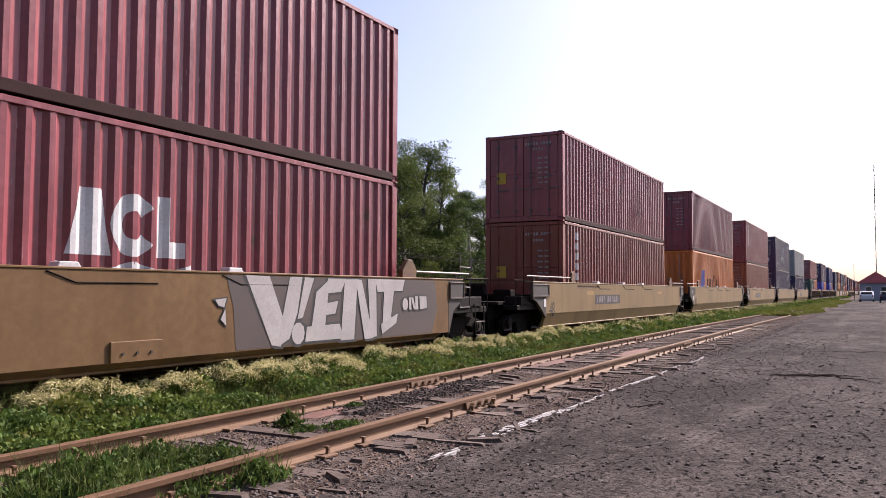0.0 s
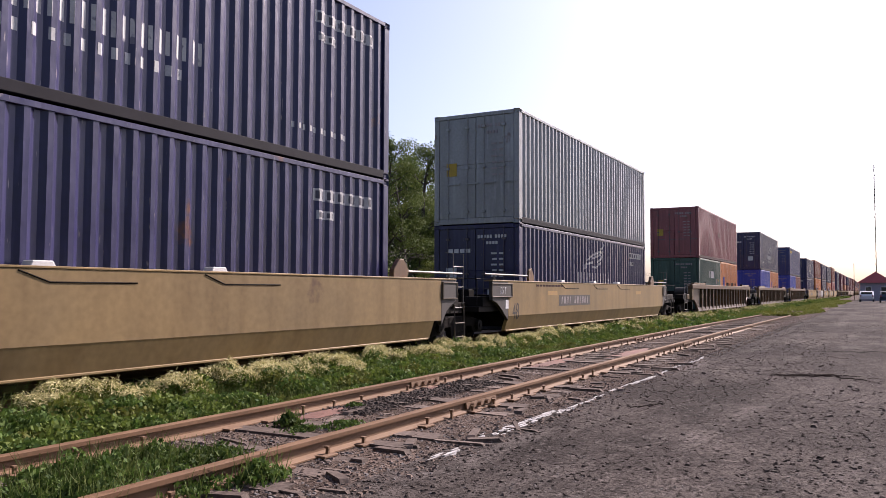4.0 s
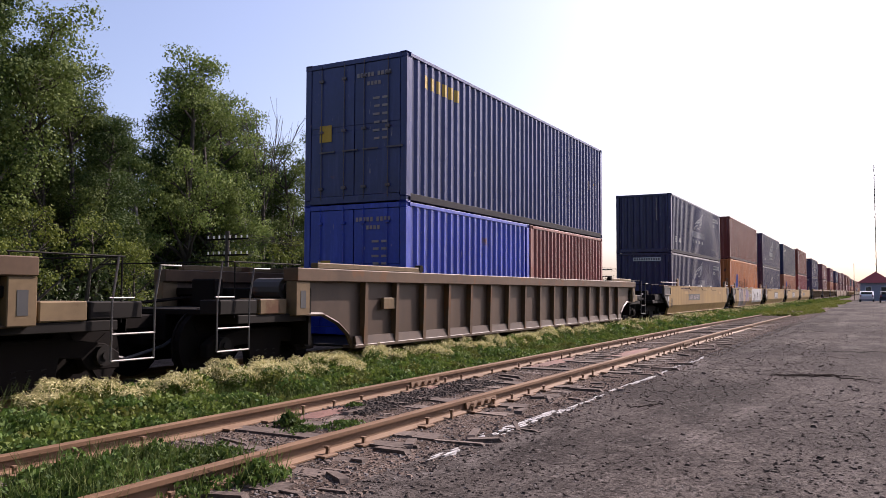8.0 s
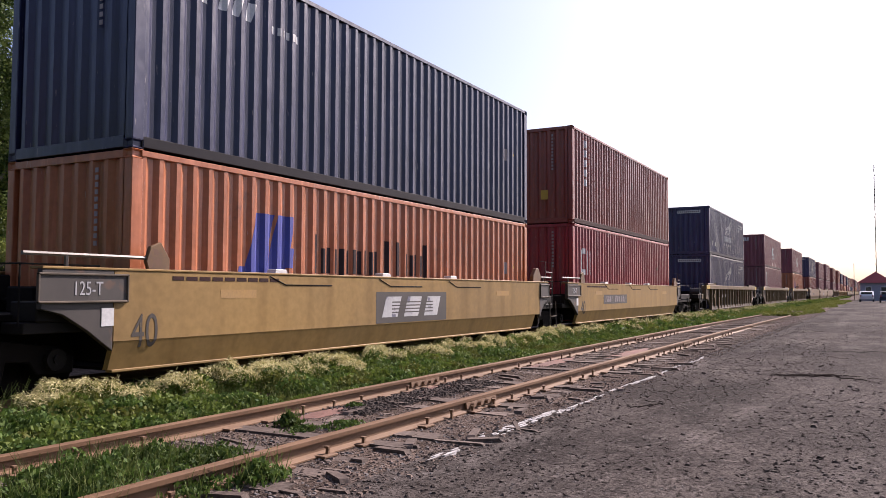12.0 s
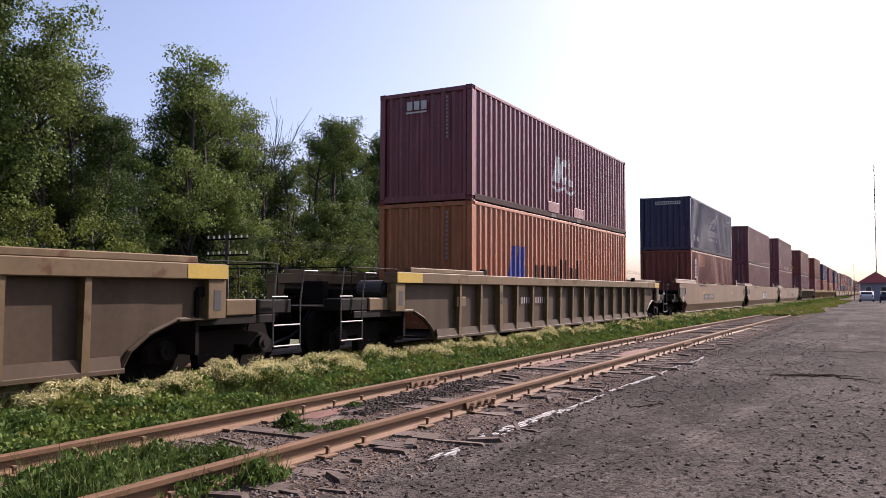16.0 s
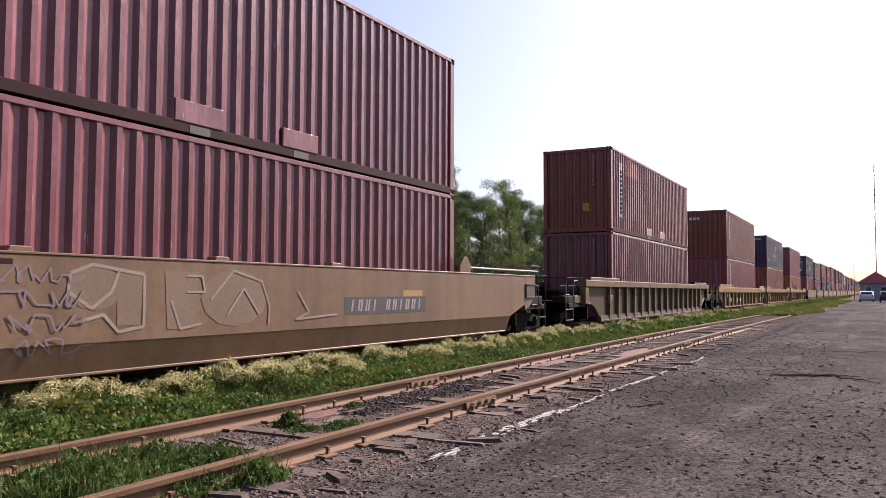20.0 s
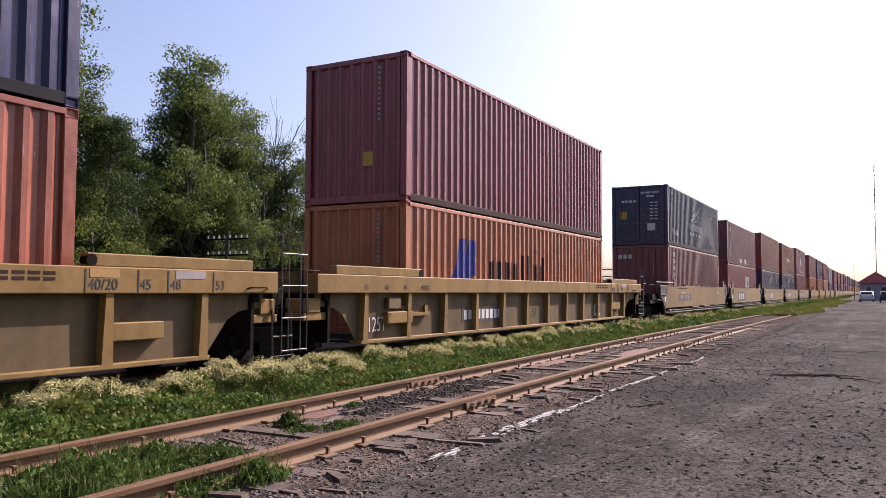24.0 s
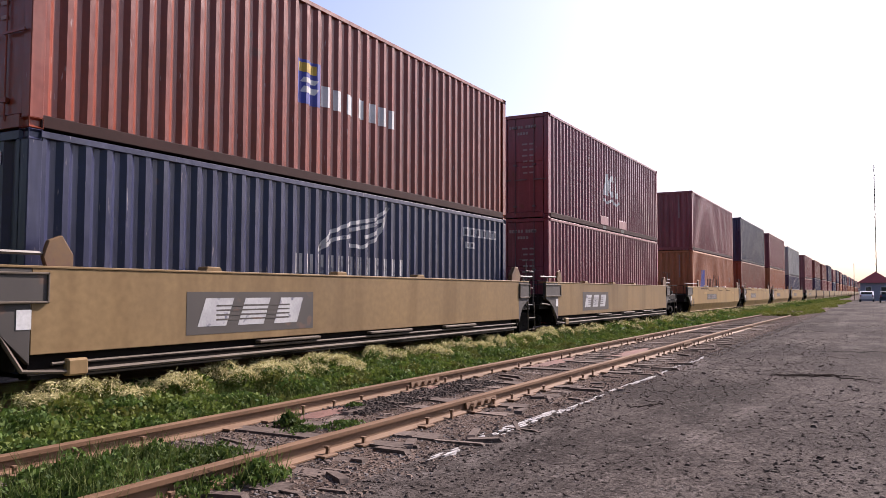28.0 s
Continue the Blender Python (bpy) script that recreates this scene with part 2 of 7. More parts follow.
def wave_knots(x0, x1):
    xs = [x0]
    k = 0
    while True:
        for f, _ in WAVE[:-1]:
            x = x0 + k * PITCH_W + f
            if x >= x1 - 0.01:
                return xs + [x1]
            if x > x0:
                xs.append(x)
        k += 1


def wave_at(x, x0):
    f = (x - x0) % PITCH_W
    for (a, p), (b, q) in zip(WAVE, WAVE[1:]):
        if f <= b:
            return (p + (q - p) * (f - a) / (b - a)) * DEPTH_W
    return 0.0


SHARED = {}


def shared(key, make):
    if key not in SHARED:
        SHARED[key] = make()
    return SHARED[key]


def sheet(L, H, side):
    """One corrugated side wall, a closed thin sheet."""
    bm = bmesh.new()
    x0, x1, z0, z1 = 0.15, L - 0.15, 0.15, H - 0.075
    prev = None
    for x in wave_knots(x0, x1):
        y = side * (1.209 - wave_at(x, x0))
        row = [bm.verts.new((x, y, z0)), bm.verts.new((x, y, z1)), bm.verts.new((x, y - side * 0.02, z1)), bm.verts.new((x, y - side * 0.02, z0))]
        if prev:
            for k in range(4):
                bm.faces.new((prev[k], row[k], row[(k + 1) % 4], prev[(k + 1) % 4]))
        prev = row
    bmesh.ops.recalc_face_normals(bm, faces=bm.faces)
    return shape("side_wall", bm)


def end_sheet(H):
    """The blank corrugated end."""
    bm = bmesh.new()
    prev = None
    y0 = -1.06
    for y in wave_knots(y0, 1.06):
        x = 0.012 + wave_at(y, y0) * 1.25
        row = [bm.verts.new((x, y, 0.16)), bm.verts.new((x, y, H - 0.11)), bm.verts.new((x + 0.02, y, H - 0.11)), bm.verts.new((x + 0.02, y, 0.16))]
        if prev:
            for k in range(4):
                bm.faces.new((prev[k], row[k], row[(k + 1) % 4], prev[(k + 1) % 4]))
        prev = row
    bmesh.ops.recalc_face_normals(bm, faces=bm.faces)
    return shape("end_wall", bm)


def casting():
    bm = boxes([(-0.089, 0.089, -0.081, 0.081, -0.059, 0.059)], 0.008)
    for f in [f for f in bm.faces if f.calc_area() > 0.008]:
        r = bmesh.ops.inset_region(bm, faces=[f], thickness=0.032)
        bmesh.ops.translate(bm, vec=-f.normal * 0.03, verts=f.verts)
    return shape("corner_casting", bm)


def clip_x(poly, lo, hi):
    """The part of a polygon of (x, z) between two x."""
    for s, b in ((1, lo), (-1, -hi)):
        out = []
        for (xa, za), (xb, zb) in zip(poly, poly[1:] + poly[:1]):
            ia, ib = s * xa >= b, s * xb >= b
            if ia:
                out.append((xa, za))
            if ia != ib:
                t = (s * b - xa) / (xb - xa)
                out.append((s * b, za + t * (zb - za)))
        poly = out
        if len(poly) < 3:
            return []
    return poly


def draped(polys, lift=0.003):
    """Painted shapes, convex polygons of (x, z), laid over the waves of the near side wall."""
    bm = bmesh.new()
    x0 = 0.15
    for poly in polys:
        lo, hi = min(p[0] for p in poly), max(p[0] for p in poly)
        k = max(int((lo - x0) / PITCH_W) - 1, 0)
        knots = [lo]
        while x0 + k * PITCH_W < hi:
            knots += [x for x in (x0 + k * PITCH_W + f for f, _ in WAVE[:-1]) if lo + 1e-4 < x < hi - 1e-4]
            k += 1
        knots.append(hi)
        for a, b in zip(knots, knots[1:]):
            c = clip_x(poly, a, b)
            if len(c) > 2:
                try:
                    bm.faces.new([bm.verts.new((x, -1.209 + wave_at(min(max(x, a + 1e-5), b - 1e-5), x0) - lift, z)) for x, z in c])
                except ValueError:
                    pass
    bmesh.ops.remove_doubles(bm, verts=bm.verts, dist=1e-5)
    bmesh.ops.recalc_face_normals(bm, faces=bm.faces)
    return bm


def bar(x, z, w, h, lean=0.0):
    return [(x, z), (x + w, z), (x + w + lean, z + h), (x + lean, z + h)]


def word(x, z, h, n, w=0.46, gap=0.46, lean=0.0):
    """Plain bars of the size of n letters."""
    return [bar(x + k * h * (w + gap), z, h * w, h, lean) for k in range(n)]


def stroke(pts, w):
    """A thick line through (x, z) points, as quads."""
    out = []
    for (a, b), (c, d) in zip(pts, pts[1:]):
        l = math.hypot(c - a, d - b)
        nx, nz = -(d - b) / l * w / 2, (c - a) / l * w / 2
        out.append([(a - nx, b - nz), (c - nx, d - nz), (c + nx, d + nz), (a + nx, b + nz)])
    return out


def wing(x, z, s):
    """A white wing of long feathers, its root at (x, z)."""
    lines = [[(0, 0), (0.35, 0.33), (0.95, 0.52), (1.65, 0.64), (2.1, 0.9)], [(2.1, 0.9), (1.92, 0.66), (1.55, 0.52), (0.9, 0.40)], [(1.9, 0.64), (1.87, 0.50), (1.5, 0.33), (1.3, 0.30)],
             [(1.84, 0.46), (1.7, 0.30), (1.25, 0.12), (0.85, 0.14)], [(0.95, 0.30), (0.45, 0.22), (0.05, 0.03)]]
    return [q for l in lines for q in stroke([(x + s * p, z + s * h) for p, h in l], 0.065 * s)]


def markings(style, box, H, mat):
    """Painted marks on the near side of a container."""
    if style in ("wing", "wing_low", "wing_small"):
        x, z, s = {"wing": (4.45, 0.95, 1.0), "wing_low": (4.4, 1.15, 1.0), "wing_small": (0.5, H * 0.50, 0.62)}[style]
        part("wing_mark", draped(wing(x + 0.55 * s, z + 0.36 * s, s), 0.005), PALE, box, "white painted wing")
        part("lettering", draped([q for k in range(12) for q in (bar(x + 0.273 * s * k, z, 0.065 * s, 0.31 * s), bar(x + (0.273 * k + 0.125) * s, z, 0.045 * s, 0.31 * s))]), PALE, box)
        if style == "wing":
            part("lettering", draped(word(x + 0.35, z - 0.26, 0.14, 13, 0.5, 0.95)), PALE, box)
            part("stripes", draped([bar(0.82, 0.50 + k * 0.10, 0.36, 0.055) for k in range(3)]), PALE, box)
            part("lettering", draped(word(1.30, 0.52, 0.2, 3, 0.8, 0.3, 0.05) + word(2.02, 0.50, 0.09, 4)), PALE, box)
            part("lettering", draped(word(9.5, 0.50, 0.09, 11, 0.6, 0.9)), PALE, box)
        part("number_panel", draped([bar(10.05, H * 0.80, 1.68, 0.2), bar(10.12, H * 0.70, 0.5, 0.14)]), PALE, box)
        part("lettering", draped([bar(10.10 + 0.145 * k, H * 0.80 + 0.035, 0.07, 0.13) for k in range(11)] + [bar(10.17 + 0.11 * k, H * 0.70 + 0.03, 0.05, 0.08) for k in range(4)], 0.007), SLATEINK, box)
    elif style == "block":
        part("blue_block", draped([bar(1.95, 0.98, 0.40, 1.02, 0.26), bar(2.42, 0.98, 0.40, 1.02, 0.24), bar(2.30, 0.98, 0.10, 0.55, 0.12), bar(2.80, 1.22, 0.24, 0.30, 0.05), bar(1.80, 1.0, 0.18, 0.22, 0.05)]), INK, box,
             "blue painted emblem")
        part("lettering", draped([bar(3.55 + 0.345 * k, 1.16 - (0.12 if k in (2, 10) else 0), 0.095, (0.62 if k in (0, 6, 7, 10) else 0.42) + (0.12 if k in (2, 10) else 0)) for k in range(11)] + [bar(3.73 + 0.345 * k, 1.16, 0.085, 0.40) for k in (0, 1, 2, 3, 4, 8, 9)]), surf_ink, box, "dark painted lettering")
    elif style in ("crest", "crest_low", "crest_mid"):
        x, z, k = {"crest": (5.05, H * 0.40, 0.98), "crest_low": (7.15, 0.98, 1.25), "crest_mid": (5.38, 1.28, 1.02)}[style]
        part("lettering", draped([[(x, z), (x + 0.58 * k, z), (x + 0.46 * k, z + 0.75 * k), (x + 0.17 * k, z + 0.75 * k)]]), WHITE, box, "white painted block")
        part("lettering", draped([[(x + k * (0.90 + e * math.cos(radians(q))), z + k * (0.37 + e * 1.13 * math.sin(radians(q)))) for e, q in ((0.15, a), (0.33, a), (0.33, a + 12), (0.15, a + 12))] for a in range(36, 324, 12)]), WHITE, box, "white painted open ring")
        part("lettering", draped([bar(x + 1.24 * k, z, 0.18 * k, 0.75 * k), bar(x + 1.42 * k, z, 0.26 * k, 0.2 * k)]), WHITE, box, "white painted block")
        part("wave_mark", draped(stroke([(x - 0.1, z - 0.12), (x + 0.4 * k, z - 0.24), (x + 0.9 * k, z - 0.1), (x + 1.4 * k, z - 0.24), (x + 1.8 * k, z - 0.12)], 0.09)), WHITE, box)
    elif style == "badge":
        part("badge", draped([bar(4.40, 1.22, 0.56, 0.70)]), INK, box, "blue and white badge")
        part("badge_mark", draped([bar(4.44, 1.72, 0.42, 0.15)], 0.006), YELLOW, box)
        part("lettering", draped(word(5.02, 1.27, 0.34, 7, 0.55, 0.44)), WHITE, box)
        part("badge_mark", draped([bar(4.50, 1.40, 0.34, 0.10, 0.06), bar(4.50, 1.56, 0.34, 0.08, 0.06)], 0.006), WHITE, box, "white painted stripe")
    elif style == "strip":
        part("name_strip", draped([bar(0.98, H * 0.20, 0.42, H * 0.66)]), WHITE, box, "white strip with dark upright lettering")
        part("lettering", draped([bar(1.06, H * 0.235 + k * 0.16, 0.24, 0.11) for k in range(int(H * 0.60 / 0.16))], 0.006), BLACK, box)
        if mat is PAINT["brown"]:
            part("primer_patch", draped([bar(2.0, H * 0.74, 1.5, H * 0.2)]), PAINT["ember"], box, "orange-brown patch of bare primer")
    elif style == "upright":
        part("lettering", draped([bar(1.1, H * 0.42 + k * 0.30, 0.3, 0.21) for k in range(5)]), WHITE, box)
    elif style == "wide_word":
        part("lettering", draped(word(1.9, 0.98, 0.44, 11, 0.44, 0.33)), surf_ink, box, "dark painted lettering")
        part("blue_block", draped([bar(0.72, 0.95, 0.30, 0.80, 0.10), bar(1.12, 0.95, 0.26, 0.80, 0.06)]), INK, box, "blue painted emblem")
    elif style == "green":
        part("lettering", draped(word(2.75, 1.62, 0.36, 7, 0.40, 0.24)), WHITE, box)
    elif style == "yellow":
        part("lettering", draped(word(0.7, H * 0.80, 0.26, 6, 0.75, 0.25)), YELLOW, box)
    elif style == "square":
        part("lettering", draped([bar(0.75, H * 0.48, 0.18, 0.75), bar(0.93, H * 0.48, 0.3, 0.16), bar(0.93, H * 0.70, 0.3, 0.16), bar(1.35, H * 0.48, 0.14, 0.75), bar(1.58, H * 0.48, 0.14, 0.75)]), WHITE, box)
    elif style == "slate":
        part("stripes", draped([bar(0.7, H * 0.74 + k * 0.15, 0.5, 0.07) for k in range(3)]), WHITE, box)
        part("lettering", draped(word(1.4, H * 0.74, 0.28, 3, lean=0.08) + word(2.5, H * 0.73, 0.12, 6)), WHITE, box)
    if style in ("block", "green", "slate", "yellow"):
        x = 11.30 if box["long"] > 10 else 5.30
        part("warning_triangle", draped([[(x, H * 0.56), (x + 0.17, H * 0.56), (x + 0.085, H * 0.56 + 0.16)]]), YELLOW, box, "small yellow triangle")
        part("placard", draped([bar(x + 0.02 - 0.55, H * 0.50, 0.20, 0.28)]), surf_faint, box, "small faded placard")


PALE = surf("worn_white_lettering", (0.50, 0.50, 0.50), (0.30, 0.30, 0.32), 2.5, 0.6, rust=(0.10, 0.10, 0.14), rust_at=0.60)
SLATEINK = surf("slate_lettering", (0.06, 0.06, 0.09), (0.04, 0.04, 0.06), 3.0, 0.6)
surf_faint = surf("faded_lettering", (0.34, 0.30, 0.30), (0.22, 0.18, 0.18), 3.0, 0.7)
ROD = surf("worn_lock_rod", (0.13, 0.11, 0.12), (0.06, 0.045, 0.05), 4.0, 0.5)
surf_ink = surf("dark_lettering", (0.020, 0.014, 0.018), (0.035, 0.022, 0.024), 3.0, 0.7, shine=0.15)
WORDS = {"maroon": "maroon", "russet": "dark russet", "plum": "dull maroon", "wine": "wine-red", "brown": "brown", "brick": "faded brick-red", "rust": "rust-red", "red": "bright red", "orange": "orange",
         "navy": "navy blue", "slate": "slate blue", "blue": "dark blue", "bright": "bright blue", "green": "dark green", "grey": "pale grey", "ember": "faded orange"}


def container(colour, L, H, style="", end="doors", pockets=False, tier="upper", near=True):
    mat = PAINT[colour]
    size = "twenty-foot" if L < 10 else "forty-foot"
    box = new("shipping_container")
    box["long"] = L
    tagged(box, f"{WORDS[colour]} corrugated steel {size} shipping container, {tier} tier of a stack", "container", "containers on the train")
    k = (L, H)
    for s in (-1, 1):
        part("side_wall", shared(("side", k, s), lambda: sheet(L, H, s)), mat, box)
        part("top_rail", shared(("top", k, s), lambda: shape("top_rail", boxes([(0.15, L - 0.15, min(s * 1.219, s * 1.15), max(s * 1.219, s * 1.15), H - 0.085, H - 0.012)], 0.006))), mat, box)
        # bottom rails carry the shade below the wall in a darker colour
        part("bottom_rail", shared(("bottom", k, s), lambda: shape("bottom_rail", boxes([(0.15, L - 0.15, min(s * 1.215, s * 1.12), max(s * 1.215, s * 1.12), 0.022, 0.158)], 0.006))), RAILSHADE2 if colour in ("navy", "slate", "blue", "bright", "green", "grey") else RAILSHADE, box)
    part("roof", shared(("roof", k), lambda: shape("roof", boxes([(0.1, L - 0.1, -1.17, 1.17, H - 0.05, H - 0.02)] + [(0.3 + i * 0.42, 0.42 + i * 0.42, -1.05, 1.05, H - 0.02, H - 0.008) for i in range(int((L - 0.6) / 0.42))]))), mat, box)
    part("floor_frame", shared(("floor", k), lambda: shape("floor_frame", boxes([(0.1, L - 0.1, -1.13, 1.13, 0.08, 0.16)] + [(0.5 + i * 0.6, 0.56 + i * 0.6, -1.02, 1.02, 0.02, 0.08) for i in range(int((L - 0.8) / 0.6))]))), STEEL, box)
    post = shared(("post", H), lambda: shape("corner_post", boxes([(-0.085, 0.085, -0.07, 0.07, 0.11, H - 0.11)], 0.01)))
    cast = shared("casting", casting)
    for x in (0.089, L - 0.089):
        for y in (-1.138, 1.138) if near else (-1.138,):
            part("corner_post", post, mat, box, at=(x, y * 1.008, 0))
            for z in (0.059, H - 0.059) if near else ():
                part("corner_casting", cast, mat, box, at=(x, y, z))
    for x in (0.05, L - 0.05):
        part("end_header", shared(("endtop", H), lambda: shape("end_header", boxes([(-0.05, 0.05, -1.06, 1.06, H - 0.11, H - 0.012)], 0.006))), mat, box, at=(x, 0, 0))
        part("end_sill", shared("endsill", lambda: shape("end_sill", boxes([(-0.05, 0.05, -1.06, 1.06, 0.015, 0.16)], 0.006))), mat, box, at=(x, 0, 0))
    part("rear_wall", shared(("rear", H), lambda: shape("rear_wall", boxes([(-0.03, 0.03, -1.06, 1.06, 0.16, H - 0.11)]))), mat, box, at=(L - 0.06, 0, 0))
    if end == "doors":
        for s in (-1, 1):
            def leaf():
                a, b = (0.012, 1.06) if s > 0 else (-1.06, -0.012)
                bm = bmesh.new()
                zs = [0.17, H * 0.52, H - 0.12]
                col = [[bm.verts.new((0.03, y, z)) for z in zs] for y in (a, b)]
                cells = [bm.faces.new((col[0][i], col[0][i + 1], col[1][i + 1], col[1][i])) for i in range(2)]
                bm.normal_update()
                for c in cells:
                    bmesh.ops.inset_region(bm, faces=[c], thickness=0.05)
                    bmesh.ops.inset_region(bm, faces=[c], thickness=0.012)
                    bmesh.ops.translate(bm, vec=(-0.010, 0, 0), verts=c.verts)
                rim = [v for v in bm.verts if v.co.x > 0.029]
                back = [bm.verts.new((0.07, y, z)) for y, z in ((a, zs[0]), (b, zs[0]), (b, zs[-1]), (a, zs[-1]))]
                bm.faces.new((col[0][0], col[1][0], back[1], back[0]))
                bm.faces.new((col[1][-1], col[0][-1], back[3], back[2]))
                bm.faces.new(col[0] + [back[3], back[0]])
                bm.faces.new(col[1][::-1] + [back[1], back[2]])
                bm.faces.new(back)
                bmesh.ops.recalc_face_normals(bm, faces=bm.faces)
                return shape("door", bm)
            door = part("door", shared(("door", H, s), leaf), mat, box)
            for y in (0.24, 0.80):
                def rod():
                    return shape("lock_rod", merge(tubes([[(-0.006, 0, 0.10), (-0.006, 0, H - 0.06)]], 0.010), boxes([(-0.03, 0.01, -0.05, 0.05, z, z + 0.05) for z in (0.3, H * 0.5, H - 0.4)]),
                                                   boxes([(-0.035, -0.015, -0.35, 0.02, H * 0.36, H * 0.36 + 0.03)])))
                part("lock_rod", shared(("rod", H), rod), ROD if colour in ("navy", "slate", "blue", "maroon", "wine") else mat, door, at=(0, s * y, 0))
        plates = shared(("plates", H), lambda: shape("lettering", boxes([(0.004, 0.009, -0.86 + 0.085 * q + (0.06 if q > 3 else 0), -0.80 + 0.085 * q + (0.06 if q > 3 else 0), H * 0.86, H * 0.86 + 0.085) for q in range(9)] + [(0.004, 0.009, -0.62 + 0.085 * q, -0.56 + 0.085 * q, H * 0.80, H * 0.80 + 0.075) for q in range(4)]
                                                           + [(0.004, 0.009, a, b, H * (0.70 - 0.055 * i), H * (0.70 - 0.055 * i) + 0.045) for i in range(6) for a, b in ((-0.78, -0.66), (-0.60, -0.44 - 0.03 * (i % 2)))])))
        part("lettering", plates, WHITE if colour in ("navy", "slate") else surf_faint, box)
        if colour in ("navy", "slate"):
            part("label_plate", shared(("lp", H), lambda: shape("label_plate", boxes([(0.004, 0.009, -0.68, -0.34, H * 0.24, H * 0.24 + 0.32)]))), WHITE, box)
            part("lettering", shared(("ll", H), lambda: shape("lettering", boxes([(0.004, 0.009, 0.15 + i * 0.17, 0.28 + i * 0.17, H * 0.72, H * 0.72 + 0.10) for i in range(4)]))), WHITE, box)
        part("placard", shared(("placard", H), lambda: shape("placard", boxes([(0.004, 0.009, 0.55, 0.85, H * 0.44, H * 0.44 + 0.34)]))), YELLOW if colour != "navy" else WHITE, box, "yellow placard" if colour != "navy" else "white placard")
    else:
        part("end_wall", shared(("end", H), lambda: end_sheet(H)), mat, box)
        if not near:
            return box
        if end == "plate":
            part("number_plate", shared(("np", H), lambda: shape("number_plate", boxes([(0.001, 0.007, -0.75, 0.45, H * 0.86, H * 0.86 + 0.15)]))), WHITE, box, "white strip with dark bars")
            part("lettering", shared(("npb", H), lambda: shape("lettering", boxes([(-0.004, 0.001, -0.70 + i * 0.105, -0.64 + i * 0.105, H * 0.86 + 0.03, H * 0.86 + 0.12) for i in range(11)]))), BLACK, box)
        else:
            part("lettering", shared(("npv", H), lambda: shape("lettering", boxes([(0.001, 0.007, -0.62, -0.56, H * (0.90 - 0.035 * i), H * (0.90 - 0.035 * i) + 0.06) for i in range(11)]))), surf_faint, box)
        if end == "sticker":
            part("placard", shared(("stick", H), lambda: shape("placard", boxes([(0.001, 0.007, -0.45, -0.22, H * 0.25, H * 0.25 + 0.28)]))), YELLOW, box, "yellow sticker")
        if end == "crest":
            part("lettering", shared(("cr", H), lambda: shape("lettering", boxes([(0.001, 0.007, -0.05 + i * 0.19, 0.09 + i * 0.19, H * 0.83, H * 0.83 + 0.2) for i in range(3)] + [(0.001, 0.007, -0.05, 0.5, H * 0.80, H * 0.80 + 0.04)]))), WHITE, box)
        if end == "short":
            part("lettering", shared(("sh", H), lambda: shape("lettering", boxes([(0.001, 0.007, 0.35 + i * 0.22, 0.5 + i * 0.22, H * 0.80, H * 0.80 + 0.17) for i in range(3)]))), WHITE, box)
    if pockets:
        for x in (L * 0.378, L * 0.549):
            part("fork_pocket", boxes([(x, x + 0.86, -1.226, -1.17, 0.15, 0.44)], 0.01), mat, box, "steel plate over a fork pocket")
            part("pocket_opening", boxes([(x + 0.26, x + 0.62, -1.2185, -1.18, 0.025, 0.13)]), BLACK, box)
    markings(style, box, H, mat)
    return box


HC, ST = 2.896, 2.591
